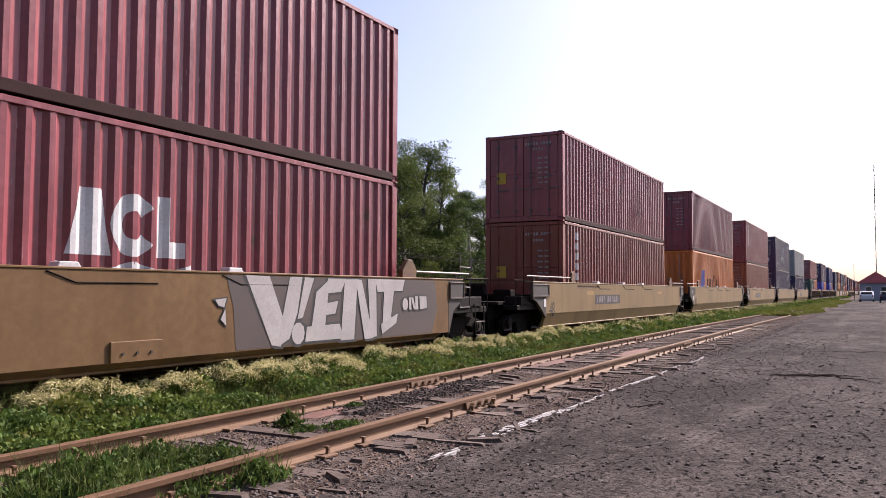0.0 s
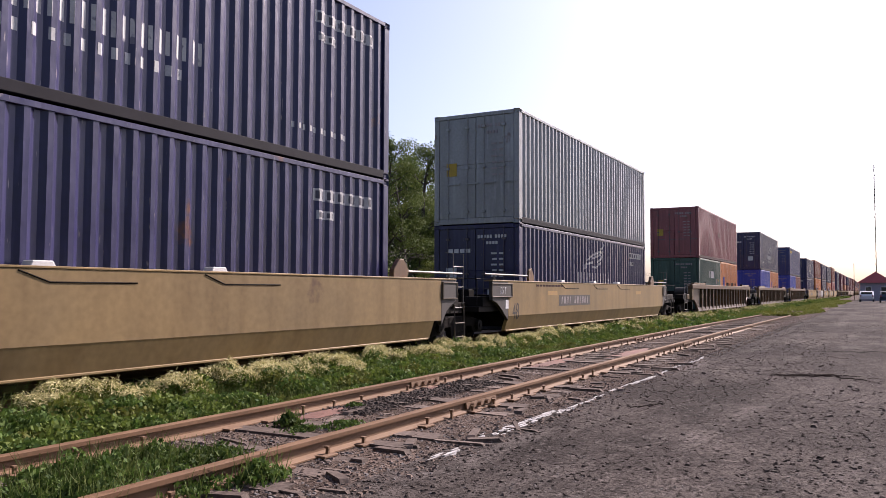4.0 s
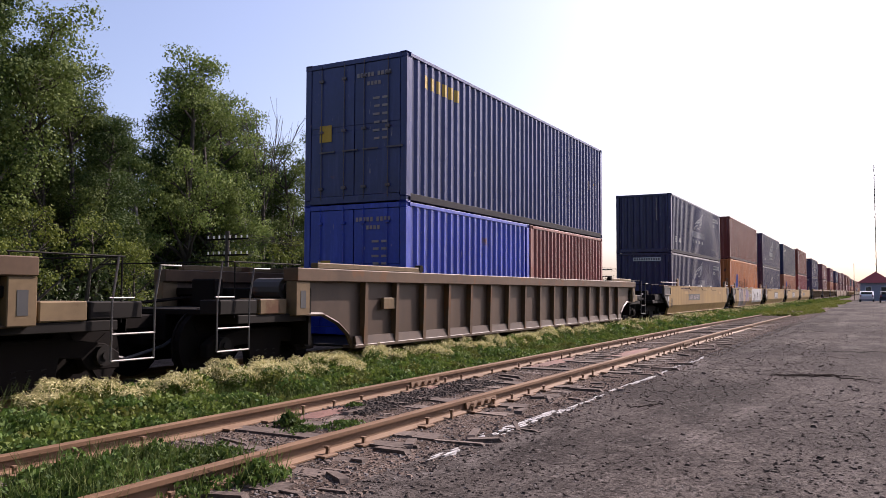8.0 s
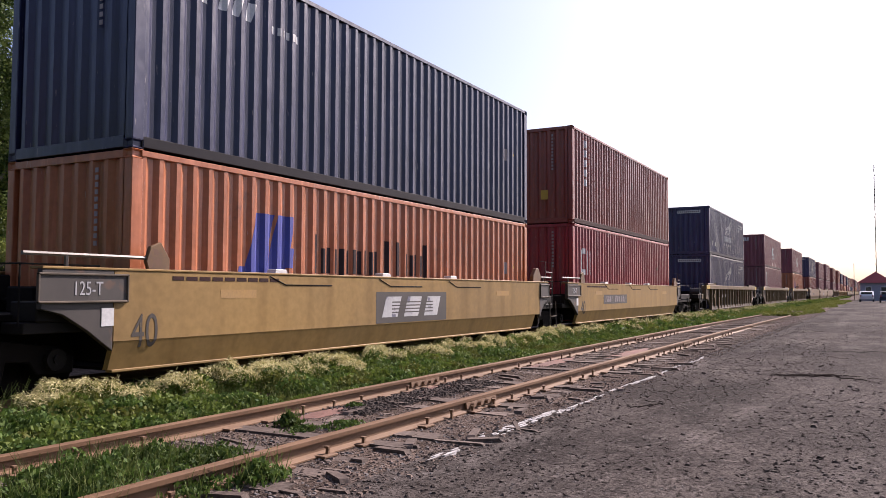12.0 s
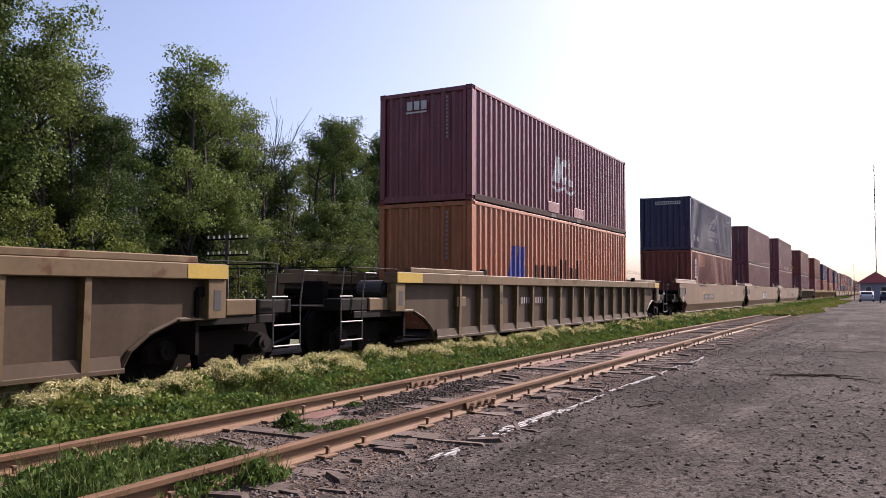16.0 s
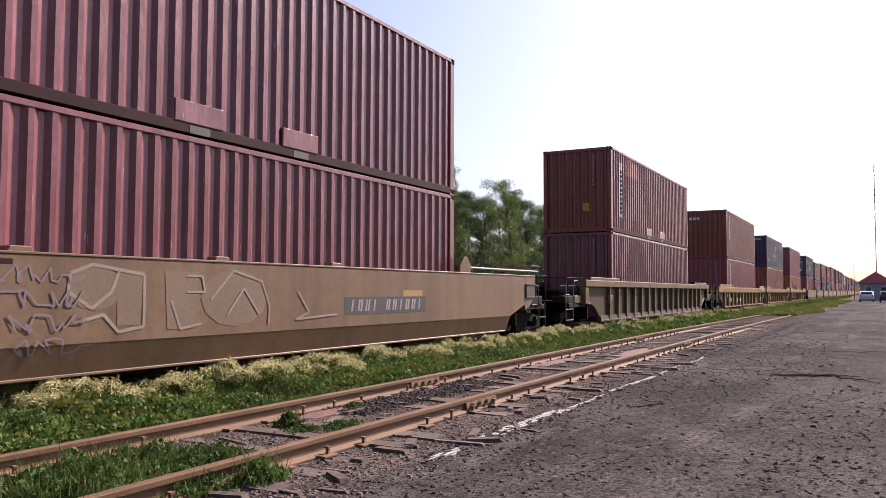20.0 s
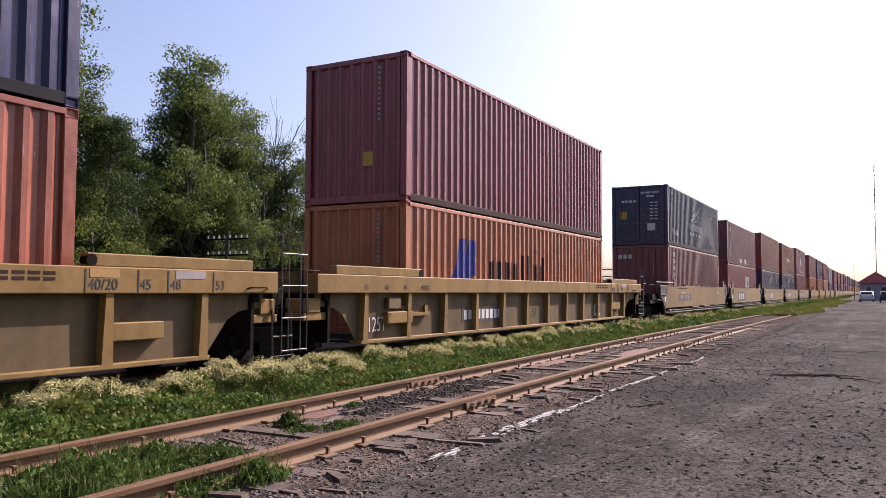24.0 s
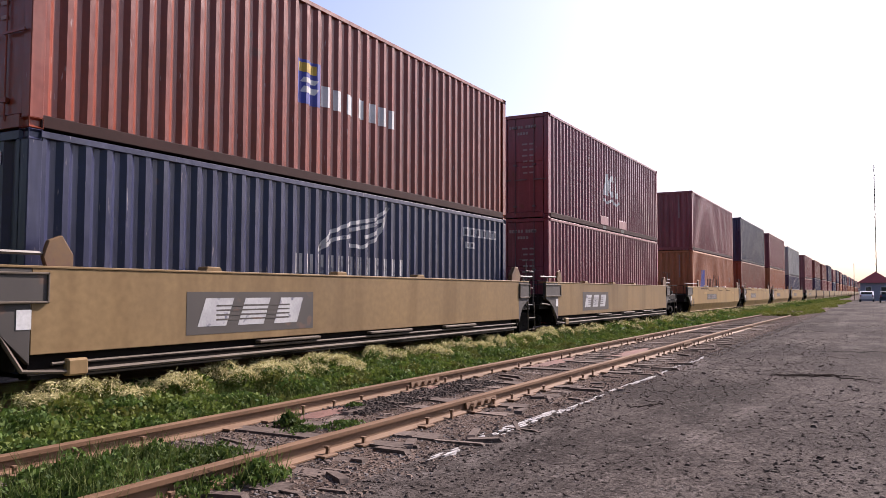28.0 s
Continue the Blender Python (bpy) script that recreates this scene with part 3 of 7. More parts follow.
# front of the stack at the start, upper and lower container: colour, height, marks, kind of end, fork pockets
STACKS = [
    (0.2, ("maroon", HC, "", "doors"), ("maroon", HC, "crest_mid", "doors")),
    (21.22, ("maroon", ST, "", "doors"), ("brown", HC, "upright", "doors")),
    (39.2, ("wine", HC, "", "doors"), ("orange", HC, "block", "plain")),
    (57.2, ("maroon", HC, "upright", "doors"), ("brick", HC, "", "doors")),
    (75.1, ("navy", HC, "wing", "doors"), ("navy", HC, "wing_small", "doors")),
    (93.3, ("grey", HC, "", "doors"), ("navy", ST, "wing_low", "doors")),
    (116.0, ("maroon", ST, "", "doors"), ("green", ST, "green", "doors"), ("orange", ST, "wide_word", "plain")),
    (139.75, ("navy", HC, "wing", "doors"), ("bright", ST, "", "doors"), ("orange", ST, "wide_word", "plain")),
    (163.1, ("blue", HC, "yellow", "doors"), ("bright", ST, "", "doors"), ("brown", ST, "", "plain")),
    (185.12, ("navy", ST, "wing", "strip"), ("navy", ST, "wing_low", "plate")),
    (200.75, ("rust", ST, "", "strip"), ("orange", HC, "block", "plain")),
    (216.3, ("navy", ST, "wing", "plate"), ("navy", HC, "wing_low", "plate")),
    (232.02, ("slate", HC, "slate", "strip"), ("ember", ST, "block", "plain")),
    (247.65, ("rust", HC, "upright", "sticker"), ("red", HC, "square", "plain")),
    (269.3, ("navy", ST, "wing", "plate"), ("navy", HC, "wing_low", "plate")),
    (292.8, ("wine", ST, "crest", "crest", True), ("plum", HC, "strip", "strip")),
    (316.27, ("wine", ST, "crest", "crest", True), ("ember", HC, "block", "plain")),
    (339.6, ("navy", ST, "wing", "plate"), ("brown", HC, "strip", "strip")),
    (359.0, ("plum", ST, "", "strip"), ("plum", HC, "", "strip")),
    (378.45, ("plum", HC, "strip", "strip", True), ("plum", HC, "", "short")),
    (401.9, ("brown", HC, "strip", "sticker", True), ("plum", HC, "", "strip")),
    (425.2, ("rust", HC, "upright", "short"), ("maroon", HC, "upright", "sticker")),
    (444.7, ("navy", ST, "wing", "plate"), ("brick", HC, "", "strip")),
    (463.9, ("maroon", HC, "", "sticker"), ("ember", ST, "block", "plain")),
    (485.3, ("slate", ST, "wing", "doors"), ("plum", HC, "upright", "short")),
    (500.6, ("plum", ST, "strip", "doors", True), ("maroon", ST, "crest_low", "crest")),
    (516.45, ("brown", HC, "", "doors"), ("navy", ST, "wing_low", "plate")),
    (531.5, ("russet", HC, "badge", "doors"), ("slate", ST, "wing_low", "plate")),
    (546.5, ("wine", HC, "crest", "doors", True), ("wine", HC, "", "doors")),
    (565.6, ("maroon", HC, "", "strip"), ("ember", HC, "block", "plain")),
    (581.2, ("slate", HC, "", "strip"), ("rust", HC, "", "plain")),
    (596.9, ("maroon", HC, "", "plain"), ("ember", HC, "", "plain")),
    (612.9, ("grey", HC, "", "plain"), ("navy", ST, "wing_low", "plain")),
    (633.4, ("maroon", HC, "", "plain"), ("maroon", ST, "", "plain")),
]
far_mix = random.Random(5)
for i in range(22):
    a, b = far_mix.choice(("maroon", "navy", "wine", "slate", "brown")), far_mix.choice(("maroon", "ember", "navy", "brown", "blue"))
    STACKS.append((651.0 + i * 17.4, (a, far_mix.choice((HC, ST)), "", "plain"), (b, HC, "", "plain")))

for at, upper, *lower in STACKS:
    z = BASE
    for i, (colour, H, style, end, *pocket) in enumerate(lower):
        L = LONG if len(lower) == 1 else 6.058
        rides(container(colour, L, H, style, end, bool(pocket), "lower", at < 640), at + i * 6.134, MID, BASE)
    z = BASE + lower[0][1] + 0.004
    rides(container(upper[0], LONG, upper[1], upper[2], upper[3], len(upper) > 4, "upper", at < 640), at, MID, z)


# ---- well cars ----
WHEEL = 0.4826


def wheelset(name="wheelset"):
    bm = merge(disc(WHEEL, -0.80, -0.70, 24), disc(WHEEL + 0.03, -0.70, -0.67, 24), disc(WHEEL, 0.70, 0.80, 24), disc(WHEEL + 0.03, 0.67, 0.70, 24),
               disc(0.085, -0.98, 0.98, 10), disc(0.16, -0.83, -0.66, 12), disc(0.16, 0.66, 0.83, 12),
               boxes([(-0.36, 0.36, -0.815, -0.80, -0.03, 0.03), (-0.03, 0.03, -0.815, -0.80, -0.36, 0.36)]))
    return shape(name, bm, STEEL)


def truck_frame():
    out = [(-1.15, 0.42), (-1.15, 0.60), (-0.95, 0.72), (-0.35, 0.80), (0.35, 0.80), (0.95, 0.72), (1.15, 0.60), (1.15, 0.42), (0.72, 0.42), (0.62, 0.56),
           (0.36, 0.58), (0.30, 0.24), (-0.30, 0.24), (-0.36, 0.58), (-0.62, 0.56), (-0.72, 0.42)]
    return shape("side_frame", prism(out, -0.07, 0.07, 0.012), STEEL)


def springs():
    return shape("spring_nest", merge(*[tubes([[(x + 0.055 * math.cos(a * 1.1), y + 0.055 * math.sin(a * 1.1), 0.27 + 0.011 * a) for a in range(24)]], 0.014, 4)
                                    for x in (-0.17, 0.0, 0.17) for y in (0.0,)]), STEEL)


def truck(car, x):
    """A two-axle truck under a car, its wheels turning."""
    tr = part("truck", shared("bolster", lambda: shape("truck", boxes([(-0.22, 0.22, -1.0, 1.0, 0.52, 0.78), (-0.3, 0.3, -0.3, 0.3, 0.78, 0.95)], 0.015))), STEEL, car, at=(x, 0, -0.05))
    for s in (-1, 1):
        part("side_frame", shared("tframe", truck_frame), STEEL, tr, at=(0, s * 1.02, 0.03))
        part("spring_nest", shared("springs", springs), GRIMESHADE, tr, at=(0, s * 1.04, 0))
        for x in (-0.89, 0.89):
            part("bearing", shared("bearing", lambda: shape("bearing", merge(disc(0.12, -0.07, 0.07, 12), disc(0.05, -0.09, 0.09, 8)))), GRIMESHADE, tr, at=(x, s * 1.10, WHEEL + 0.13))
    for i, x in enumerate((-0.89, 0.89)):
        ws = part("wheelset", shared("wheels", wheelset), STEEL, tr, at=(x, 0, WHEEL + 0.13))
        if i in TURNING:
            ws.animation_data_create()
            ws.animation_data.action = TURNING[i].animation_data.action
            ws.animation_data.action_slot = TURNING[i].animation_data.action_slot
            ws.rotation_mode = "QUATERNION"
        else:
            TURNING[i] = ws
            walk(ws, [(k / FPS, Matrix.Translation((x, 0, WHEEL + 0.13)) @ Matrix.Rotation(-k / FPS * SPEED / WHEEL, 4, "Y")) for k in range(28 * FPS + 1)])
    return tr


TURNING = {}


def letters(text, size, mat, parent, at, label="", squeeze=1.0, crease=None):
    """Flat lettering on a plane that faces -Y."""
    def make():
        cu = bpy.data.curves.new("text", "FONT")
        cu.body, cu.size, cu.extrude = text, size, 0.001
        tmp = bpy.data.objects.new("text", cu)
        scene.collection.objects.link(tmp)
        bpy.context.view_layer.update()
        me = bpy.data.meshes.new_from_object(tmp.evaluated_get(bpy.context.evaluated_depsgraph_get()))
        bpy.data.objects.remove(tmp)
        me.transform(Matrix.Rotation(radians(90), 4, "X") @ Matrix.Diagonal((squeeze, 1, 1, 1)))
        me.materials.clear()
        if crease is not None:      # the lower side plate falls back below the crease
            bm = bmesh.new()
            bm.from_mesh(me)
            cut = crease - at[2]
            bmesh.ops.bisect_plane(bm, geom=bm.verts[:] + bm.edges[:] + bm.faces[:], plane_co=(0, 0, cut), plane_no=(0, 0, 1))
            for v in bm.verts:
                v.co.y += max(cut - v.co.z, 0) * 0.328
            bm.to_mesh(me)
            bm.free()
        return me
    return part("lettering", shared(("text", text, size, squeeze, crease), make), mat, parent, label, at)


def ladder(car, x, w, z0, z1, y=-1.45, rungs=4, mat=None):
    """Side ladder with hoop rails."""
    bm = tubes([[(x, y, z0), (x, y, z1), (x, y + 0.18, z1 + 0.02)], [(x + w, y, z0), (x + w, y, z1), (x + w, y + 0.18, z1 + 0.02)]]
               + [[(x, y, z0 + 0.03 + (z1 - z0 - 0.3) * k / (rungs - 1)), (x + w, y, z0 + 0.03 + (z1 - z0 - 0.3) * k / (rungs - 1))] for k in range(rungs)], 0.011)
    return part("ladder", bm, mat or RUNG, car)


def end_gear(car, f, sgn, x_end, side_mat, top, joint):
    """Platform, bulkhead, hand brake and rails at one end. sgn -1: front. x_end: where the well's end wall stands."""
    def X(a):
        return x_end + sgn * a
    def bx(a, b, *r):
        p, q = X(a), X(b)
        return (min(p, q), max(p, q), *r)
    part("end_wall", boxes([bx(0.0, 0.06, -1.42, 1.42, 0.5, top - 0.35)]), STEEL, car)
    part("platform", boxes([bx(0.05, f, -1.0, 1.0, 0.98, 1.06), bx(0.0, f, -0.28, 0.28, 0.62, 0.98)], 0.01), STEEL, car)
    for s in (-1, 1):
        # on ribbed cars the dark sill colour stands in for the container's shade
        part("side_sill", boxes([bx(0.05, f * 0.85, min(s * 1.0, s * 1.38), max(s * 1.0, s * 1.38), 0.86, 0.98)], 0.01), GRIMESHADE if side_mat is OCHRE else side_mat, car)
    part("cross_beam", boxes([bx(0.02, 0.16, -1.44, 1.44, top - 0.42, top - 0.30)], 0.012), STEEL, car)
    part("deck_box", boxes([bx(f * 0.30, f * (0.62 if side_mat is OCHRE else 0.75), -1.40, -0.95, 0.98, 1.20)], 0.015), side_mat, car)
    if side_mat is OCHRE:
        part("deck_box", boxes([bx(f * 0.64, f * 1.04, -1.38, -1.0, 0.99, 1.19)], 0.015), GRIMESHADE, car)
        part("brake_cylinder", merge(disc(0.17, -1.22, -0.70, 14), disc(0.10, -1.26, -0.68, 12)), KNEE, car, at=(X(f * 0.2), 0, 1.34))
    part("hand_rail", tubes([[(X(0.2), -1.36, top + 0.05), (X(f * 0.9), -1.36, top + 0.05)], [(X(0.22), -1.36, 1.0), (X(0.22), -1.36, top + 0.05)], [(X(f * 0.88), -1.36, 0.95), (X(f * 0.88), -1.36, top + 0.05)],
                             [(X(f * 0.9), -1.36, top + 0.05), (X(f * 0.9), 1.36, top + 0.05)]], 0.011), GRIMESHADE, car)
    if side_mat is not OCHRE and sgn > 0:
        part("step", tubes([[(X(f * 0.62), -1.42, 1.05), (X(f * 0.62), -1.44, 0.38), (X(f * 0.62) + 0.42, -1.44, 0.38), (X(f * 0.62) + 0.42, -1.42, 1.05)], [(X(f * 0.62), -1.44, 0.66), (X(f * 0.62) + 0.42, -1.44, 0.66)]], 0.015), PIPE, car)
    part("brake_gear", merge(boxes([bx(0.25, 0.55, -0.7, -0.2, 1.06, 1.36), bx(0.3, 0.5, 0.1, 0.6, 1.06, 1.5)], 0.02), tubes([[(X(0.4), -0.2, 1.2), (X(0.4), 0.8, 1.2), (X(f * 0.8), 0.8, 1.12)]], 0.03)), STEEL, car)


def coupler(car, x0, x1):
    part("coupler", merge(boxes([(min(x0, x1), max(x0, x1), -0.09, 0.09, 0.78, 0.98)], 0.02), boxes([(x0 - 0.18, x0 + 0.18, -0.16, 0.16, 0.72, 1.04)], 0.04)), STEEL, car)
    part("air_hose", tubes([[(x1, -0.35, 0.85), ((x0 + x1) / 2, -0.36, 0.55), (x0, -0.35, 0.42), (x0 - 0.1, -0.34, 0.40)]], 0.025), BLACK, car)


def sign_box(car, x0, x1, z0, z1, text, mat):
    fr = part("sign_frame", boxes([(x0, x1, -1.545, -1.505, z0, z0 + 0.025), (x0, x1, -1.545, -1.505, z1 - 0.025, z1), (x0, x0 + 0.025, -1.545, -1.505, z0, z1), (x1 - 0.025, x1, -1.545, -1.505, z0, z1)], 0.006), PIPE, car)
    part("sign_plate", boxes([(x0 + 0.02, x1 - 0.02, -1.528, -1.512, z0 + 0.02, z1 - 0.02)]), mat, car)
    if text:
        letters(text, (z1 - z0) * 0.66, PALE, fr, (x0 + (x1 - x0) * 0.36, -1.531, z0 + (z1 - z0) * 0.27), "worn white stencilled lettering", 0.74)


def flat_marks(polys, y):
    """Painted shapes of (x, z) points on a plane side."""
    bm = bmesh.new()
    for p in polys:
        bm.faces.new([bm.verts.new((x, y, z)) for x, z in p])
    return bm


def smooth_car(f, r, paint, words, top=1.54, caps=(2.4, 2.4), lo=0.74, pipes=False, number="48", sign="125-T", logo=7.4, front_joint=True, rear_joint=True, marks=True, near=True, num=2.0):
    """A well car with plain plate sides. f, r: from the container's ends to the car's ends."""
    car = tagged(new("well_car"), words, "rail car", "well cars of the train")
    L = LONG
    ef, er = min(f - 0.45, caps[0] if front_joint else caps[0] + 0.75), min(r - 0.45, caps[1])
    lo = 0.66 if pipes else lo
    bot = 0.42
    ka = 0.90 if front_joint or caps[0] < 2.3 else 1.5
    kb = 0.90 if rear_joint or caps[0] < 2.3 else 1.5
    xa, xb = -ef + ka, L + er - kb
    xs, xt = -ef + 0.95, L + er - 0.62
    for s in (-1, 1):
        y0, y1 = sorted((s * 1.51, s * 1.43))
        a, b = min(xs, xa - 0.02), max(xt, xb + 0.02)
        out = [(a, 1.0 if ka > 1 else lo), (xa, lo), (xb, lo), (b, 1.0 if kb > 1 else lo), (b, top), (a, top)]
        if a > xa - 0.05:
            out = [(a, lo)] + out[2:]
        if b < xb + 0.05:
            out = [p for p in out if p != (xb, lo)]
        part("side_plate", prism(out, y0, y1, 0.006), paint, car)
        part("end_knee", prism([(-ef, 1.12), (-ef + 0.25, 1.06), (-ef + 0.55, 0.88), (a - 0.004, lo - 0.1 if ka < 1 else 0.86), (a - 0.004, top), (-ef, top)], y0, y1, 0.006), paint if paint in (UMBER, UMBER2) else KNEE, car, "soiled end plate")
        part("end_knee", prism([(b + 0.004, lo - 0.1 if kb < 1 else 0.86), (L + er - 0.4, 0.92), (L + er - 0.15, 1.06), (L + er, 1.12), (L + er, top), (b + 0.004, top)], y0, y1, 0.006), paint if paint in (UMBER, UMBER2) else KNEE, car, "soiled end plate")
        part("sill_cap", boxes([(-ef, L + er, min(s * 1.52, s * 1.30), max(s * 1.52, s * 1.30), top, top + 0.028)], 0.006), paint, car)
        if pipes:
            part("lower_sill", along([(s * 1.44, lo), (s * 1.30, lo), (s * 1.30, bot), (s * 1.44, bot)], xa, xb), STEEL, car)
            part("bottom_flange", boxes([(xa, xb, min(s * 1.50, s * 1.30), max(s * 1.50, s * 1.30), bot - 0.02, bot + 0.03)], 0.008), GRIMESHADE, car)
        else:
            part("lower_plate", along([(s * 1.505, lo), (s * 1.40, bot), (s * 1.32, bot), (s * 1.42, lo)], xa, xb), paint, car)
            part("bottom_lip", boxes([(xa + 0.05, xb - 0.05, min(s * 1.415, s * 1.30), max(s * 1.415, s * 1.30), bot - 0.035, bot)], 0.008), paint, car)
    part("well_floor", boxes([(xa + 0.1, xb - 0.1, -1.32, 1.32, bot - 0.02, bot + 0.012)]), GRIMESHADE, car)
    if not near:
        truck(car, -f if front_joint else -f + 1.75)
        return car
    sign_box(car, -ef - 0.06, -ef + 1.06, 1.18, 1.50, sign, KNEE)
    sign_box(car, L + er - 0.60, L + er + 0.02, 1.16, 1.50, "", KNEE)
    part("stencil_panel", boxes([(-ef + 0.72, -ef + 0.88, -1.516, -1.508, 0.92, 1.12)]), WHITE, car, "small white stencil panel")
    if number:
        letters(number, 0.56, FADED_INK, car, (xa + 0.22, -1.5125, lo - 0.08), "faded black stencilled number", 0.7, lo)
    if marks:
        for x in (1.2, 9.7):
            part("reflector", boxes([(x, x + 0.68, -1.513, -1.508, 1.22, 1.33)]), AMBER, car, "orange-yellow reflective patch")
        part("lettering", boxes([(0.4 + 0.22 * k, 0.58 + 0.22 * k, -1.514, -1.509, top - 0.10, top - 0.05) for k in range(9)]), RAILSHADE, car)["kind"] = "stuff"
    if marks and not logo:
        part("number_panel", boxes([(num, num + 2.6, -1.513, -1.509, 0.93, 1.22)]), PANEL if paint is BUFF else KNEE, car, "dark panel with painted bars")
        part("lettering", merge(*[prism([(num + 0.15 + 0.215 * k + (0.2 if k > 3 else 0) + a, 0.985), (num + 0.20 + 0.215 * k + (0.2 if k > 3 else 0) + a, 0.985), (num + 0.24 + 0.215 * k + (0.2 if k > 3 else 0) + a, 1.175), (num + 0.19 + 0.215 * k + (0.2 if k > 3 else 0) + a, 1.175)], -1.516, -1.5125) for k in range(10) for a in ((0.0, 0.075) if k % 3 else (0.03,))]), surf_faint, car)
    if logo:
        part("logo_plate", boxes([(logo, logo + 2.5, -1.513, -1.509, 0.76, 1.30)]), KNEE if pipes else PANEL, car, "dark grey painted panel")
        for k in range(3):
            a = logo + 0.2 + 0.72 * k
            part("logo_block", prism([(a - 0.02, 0.86), (a + 0.48, 0.86), (a + 0.62, 1.22), (a + 0.12, 1.22)], -1.5155, -1.512), PALE, car, "pale painted block")
        for z in (0.93, 0.99, 1.05, 1.11):
            part("logo_stripe", boxes([(logo + 0.5, logo + 1.95, -1.5165, -1.512, z, z + 0.022)]), KNEE, car)
    for x in (2.3, 5.1, 7.6):
        part("guide", prism([(x, top + 0.02), (x + 0.30, top + 0.02), (x + 0.26, top + 0.085), (x + 0.03, top + 0.085)], -1.47, -1.30, 0.01), WHITE if paint in (BUFF, BUFF3, BUFF0) else paint, car, "pale container guide")
        if paint in (BUFF, BUFF3, BUFF0):
            part("guide_seam", tubes([[(x - 0.15, -1.512, top - 0.02), (x + 0.2, -1.512, top - 0.14), (x + 1.3, -1.512, top - 0.14)]], 0.009, 4), STEEL, car)
    if paint in (UMBER, UMBER2):
        for s in (-1, 1):
            part("guide_beam", along([(s * 1.44, top + 0.03), (s * 1.26, top + 0.03), (s * 1.30, top + 0.20), (s * 1.40, top + 0.20)], -ef - 0.3, 0.55), paint, car, "dull guide beam")
    if pipes:
        part("brake_pipe", tubes([[(-ef - 0.2, -1.46, 1.0), (-ef + 0.5, -1.48, 0.96), (xa - 0.1, -1.50, 0.50), (xa + 0.3, -1.56, 0.47), (xb, -1.56, 0.47)]], 0.026), PIPE, car)
        part("brake_pipe", tubes([[(xa + 0.2, -1.54, 0.56), (xb, -1.54, 0.56)]], 0.018), PIPE, car)
        for x in (3.2, 5.9, 8.5):
            part("pipe_guard", boxes([(x, x + 1.35, -1.60, -1.50, 0.60, 0.64)], 0.01), PIPE, car, "pale steel ledge")
        part("pipe_clamp", boxes([(xa + 0.35, xa + 0.6, -1.60, -1.50, 0.42, 0.60)], 0.02), paint, car)
    for sgn, e, jt, ee in ((-1, f, front_joint, ef), (1, r, rear_joint, er)):
        xe = -max(ee - 1.0, 0.2) if sgn < 0 else L + max(ee - 1.0, 0.2)
        end_gear(car, e - max(ee - 1.0, 0.2) - (0.15 if jt else 0.5), sgn, xe, GRIMESHADE, top, jt)
        if not jt:
            xc = -f if sgn < 0 else L + r
            coupler(car, xc, xc - sgn * 1.1)
        if sgn > 0:
            ladder(car, L + er + 0.08, 0.45, 0.95, top + 0.55, -1.40, 3)
    part("end_guide", tubes([[(-ef - 0.15, -1.40, top + 0.16), (0.25, -1.40, top + 0.16)], [(-ef + 0.35, -1.40, top), (-ef + 0.35, -1.40, top + 0.16)]], 0.024, 6), RUNG, car, "pale steel guide bar")
    part("end_guide", tubes([[(L + 0.25, -1.40, top + 0.14), (L + er + 0.45, -1.40, top + 0.14)], [(L + er - 0.1, -1.40, top), (L + er - 0.1, -1.40, top + 0.14)]], 0.024, 6), RUNG, car, "pale steel guide bar")
    part("end_bracket", prism([(0.10, top + 0.02), (0.42, top + 0.02), (0.42, top + 0.16), (0.28, top + 0.36), (0.12, top + 0.30), (0.06, top + 0.12)], -1.44, -1.38, 0.012), BRACKET, car, "rust-stained end stop")
    part("end_bracket", prism([(L - 0.20, top + 0.0), (L + 0.28, top + 0.0), (L + 0.34, top + 0.16), (L + 0.16, top + 0.36), (L + 0.02, top + 0.36), (L - 0.18, top + 0.16)], -1.46, -1.36, 0.012), BRACKET, car, "rust-stained end stop")
    if front_joint:
        truck(car, -f)
    else:
        truck(car, -f + 1.75)
    if not rear_joint:
        truck(car, L + r - 1.75)
    return car


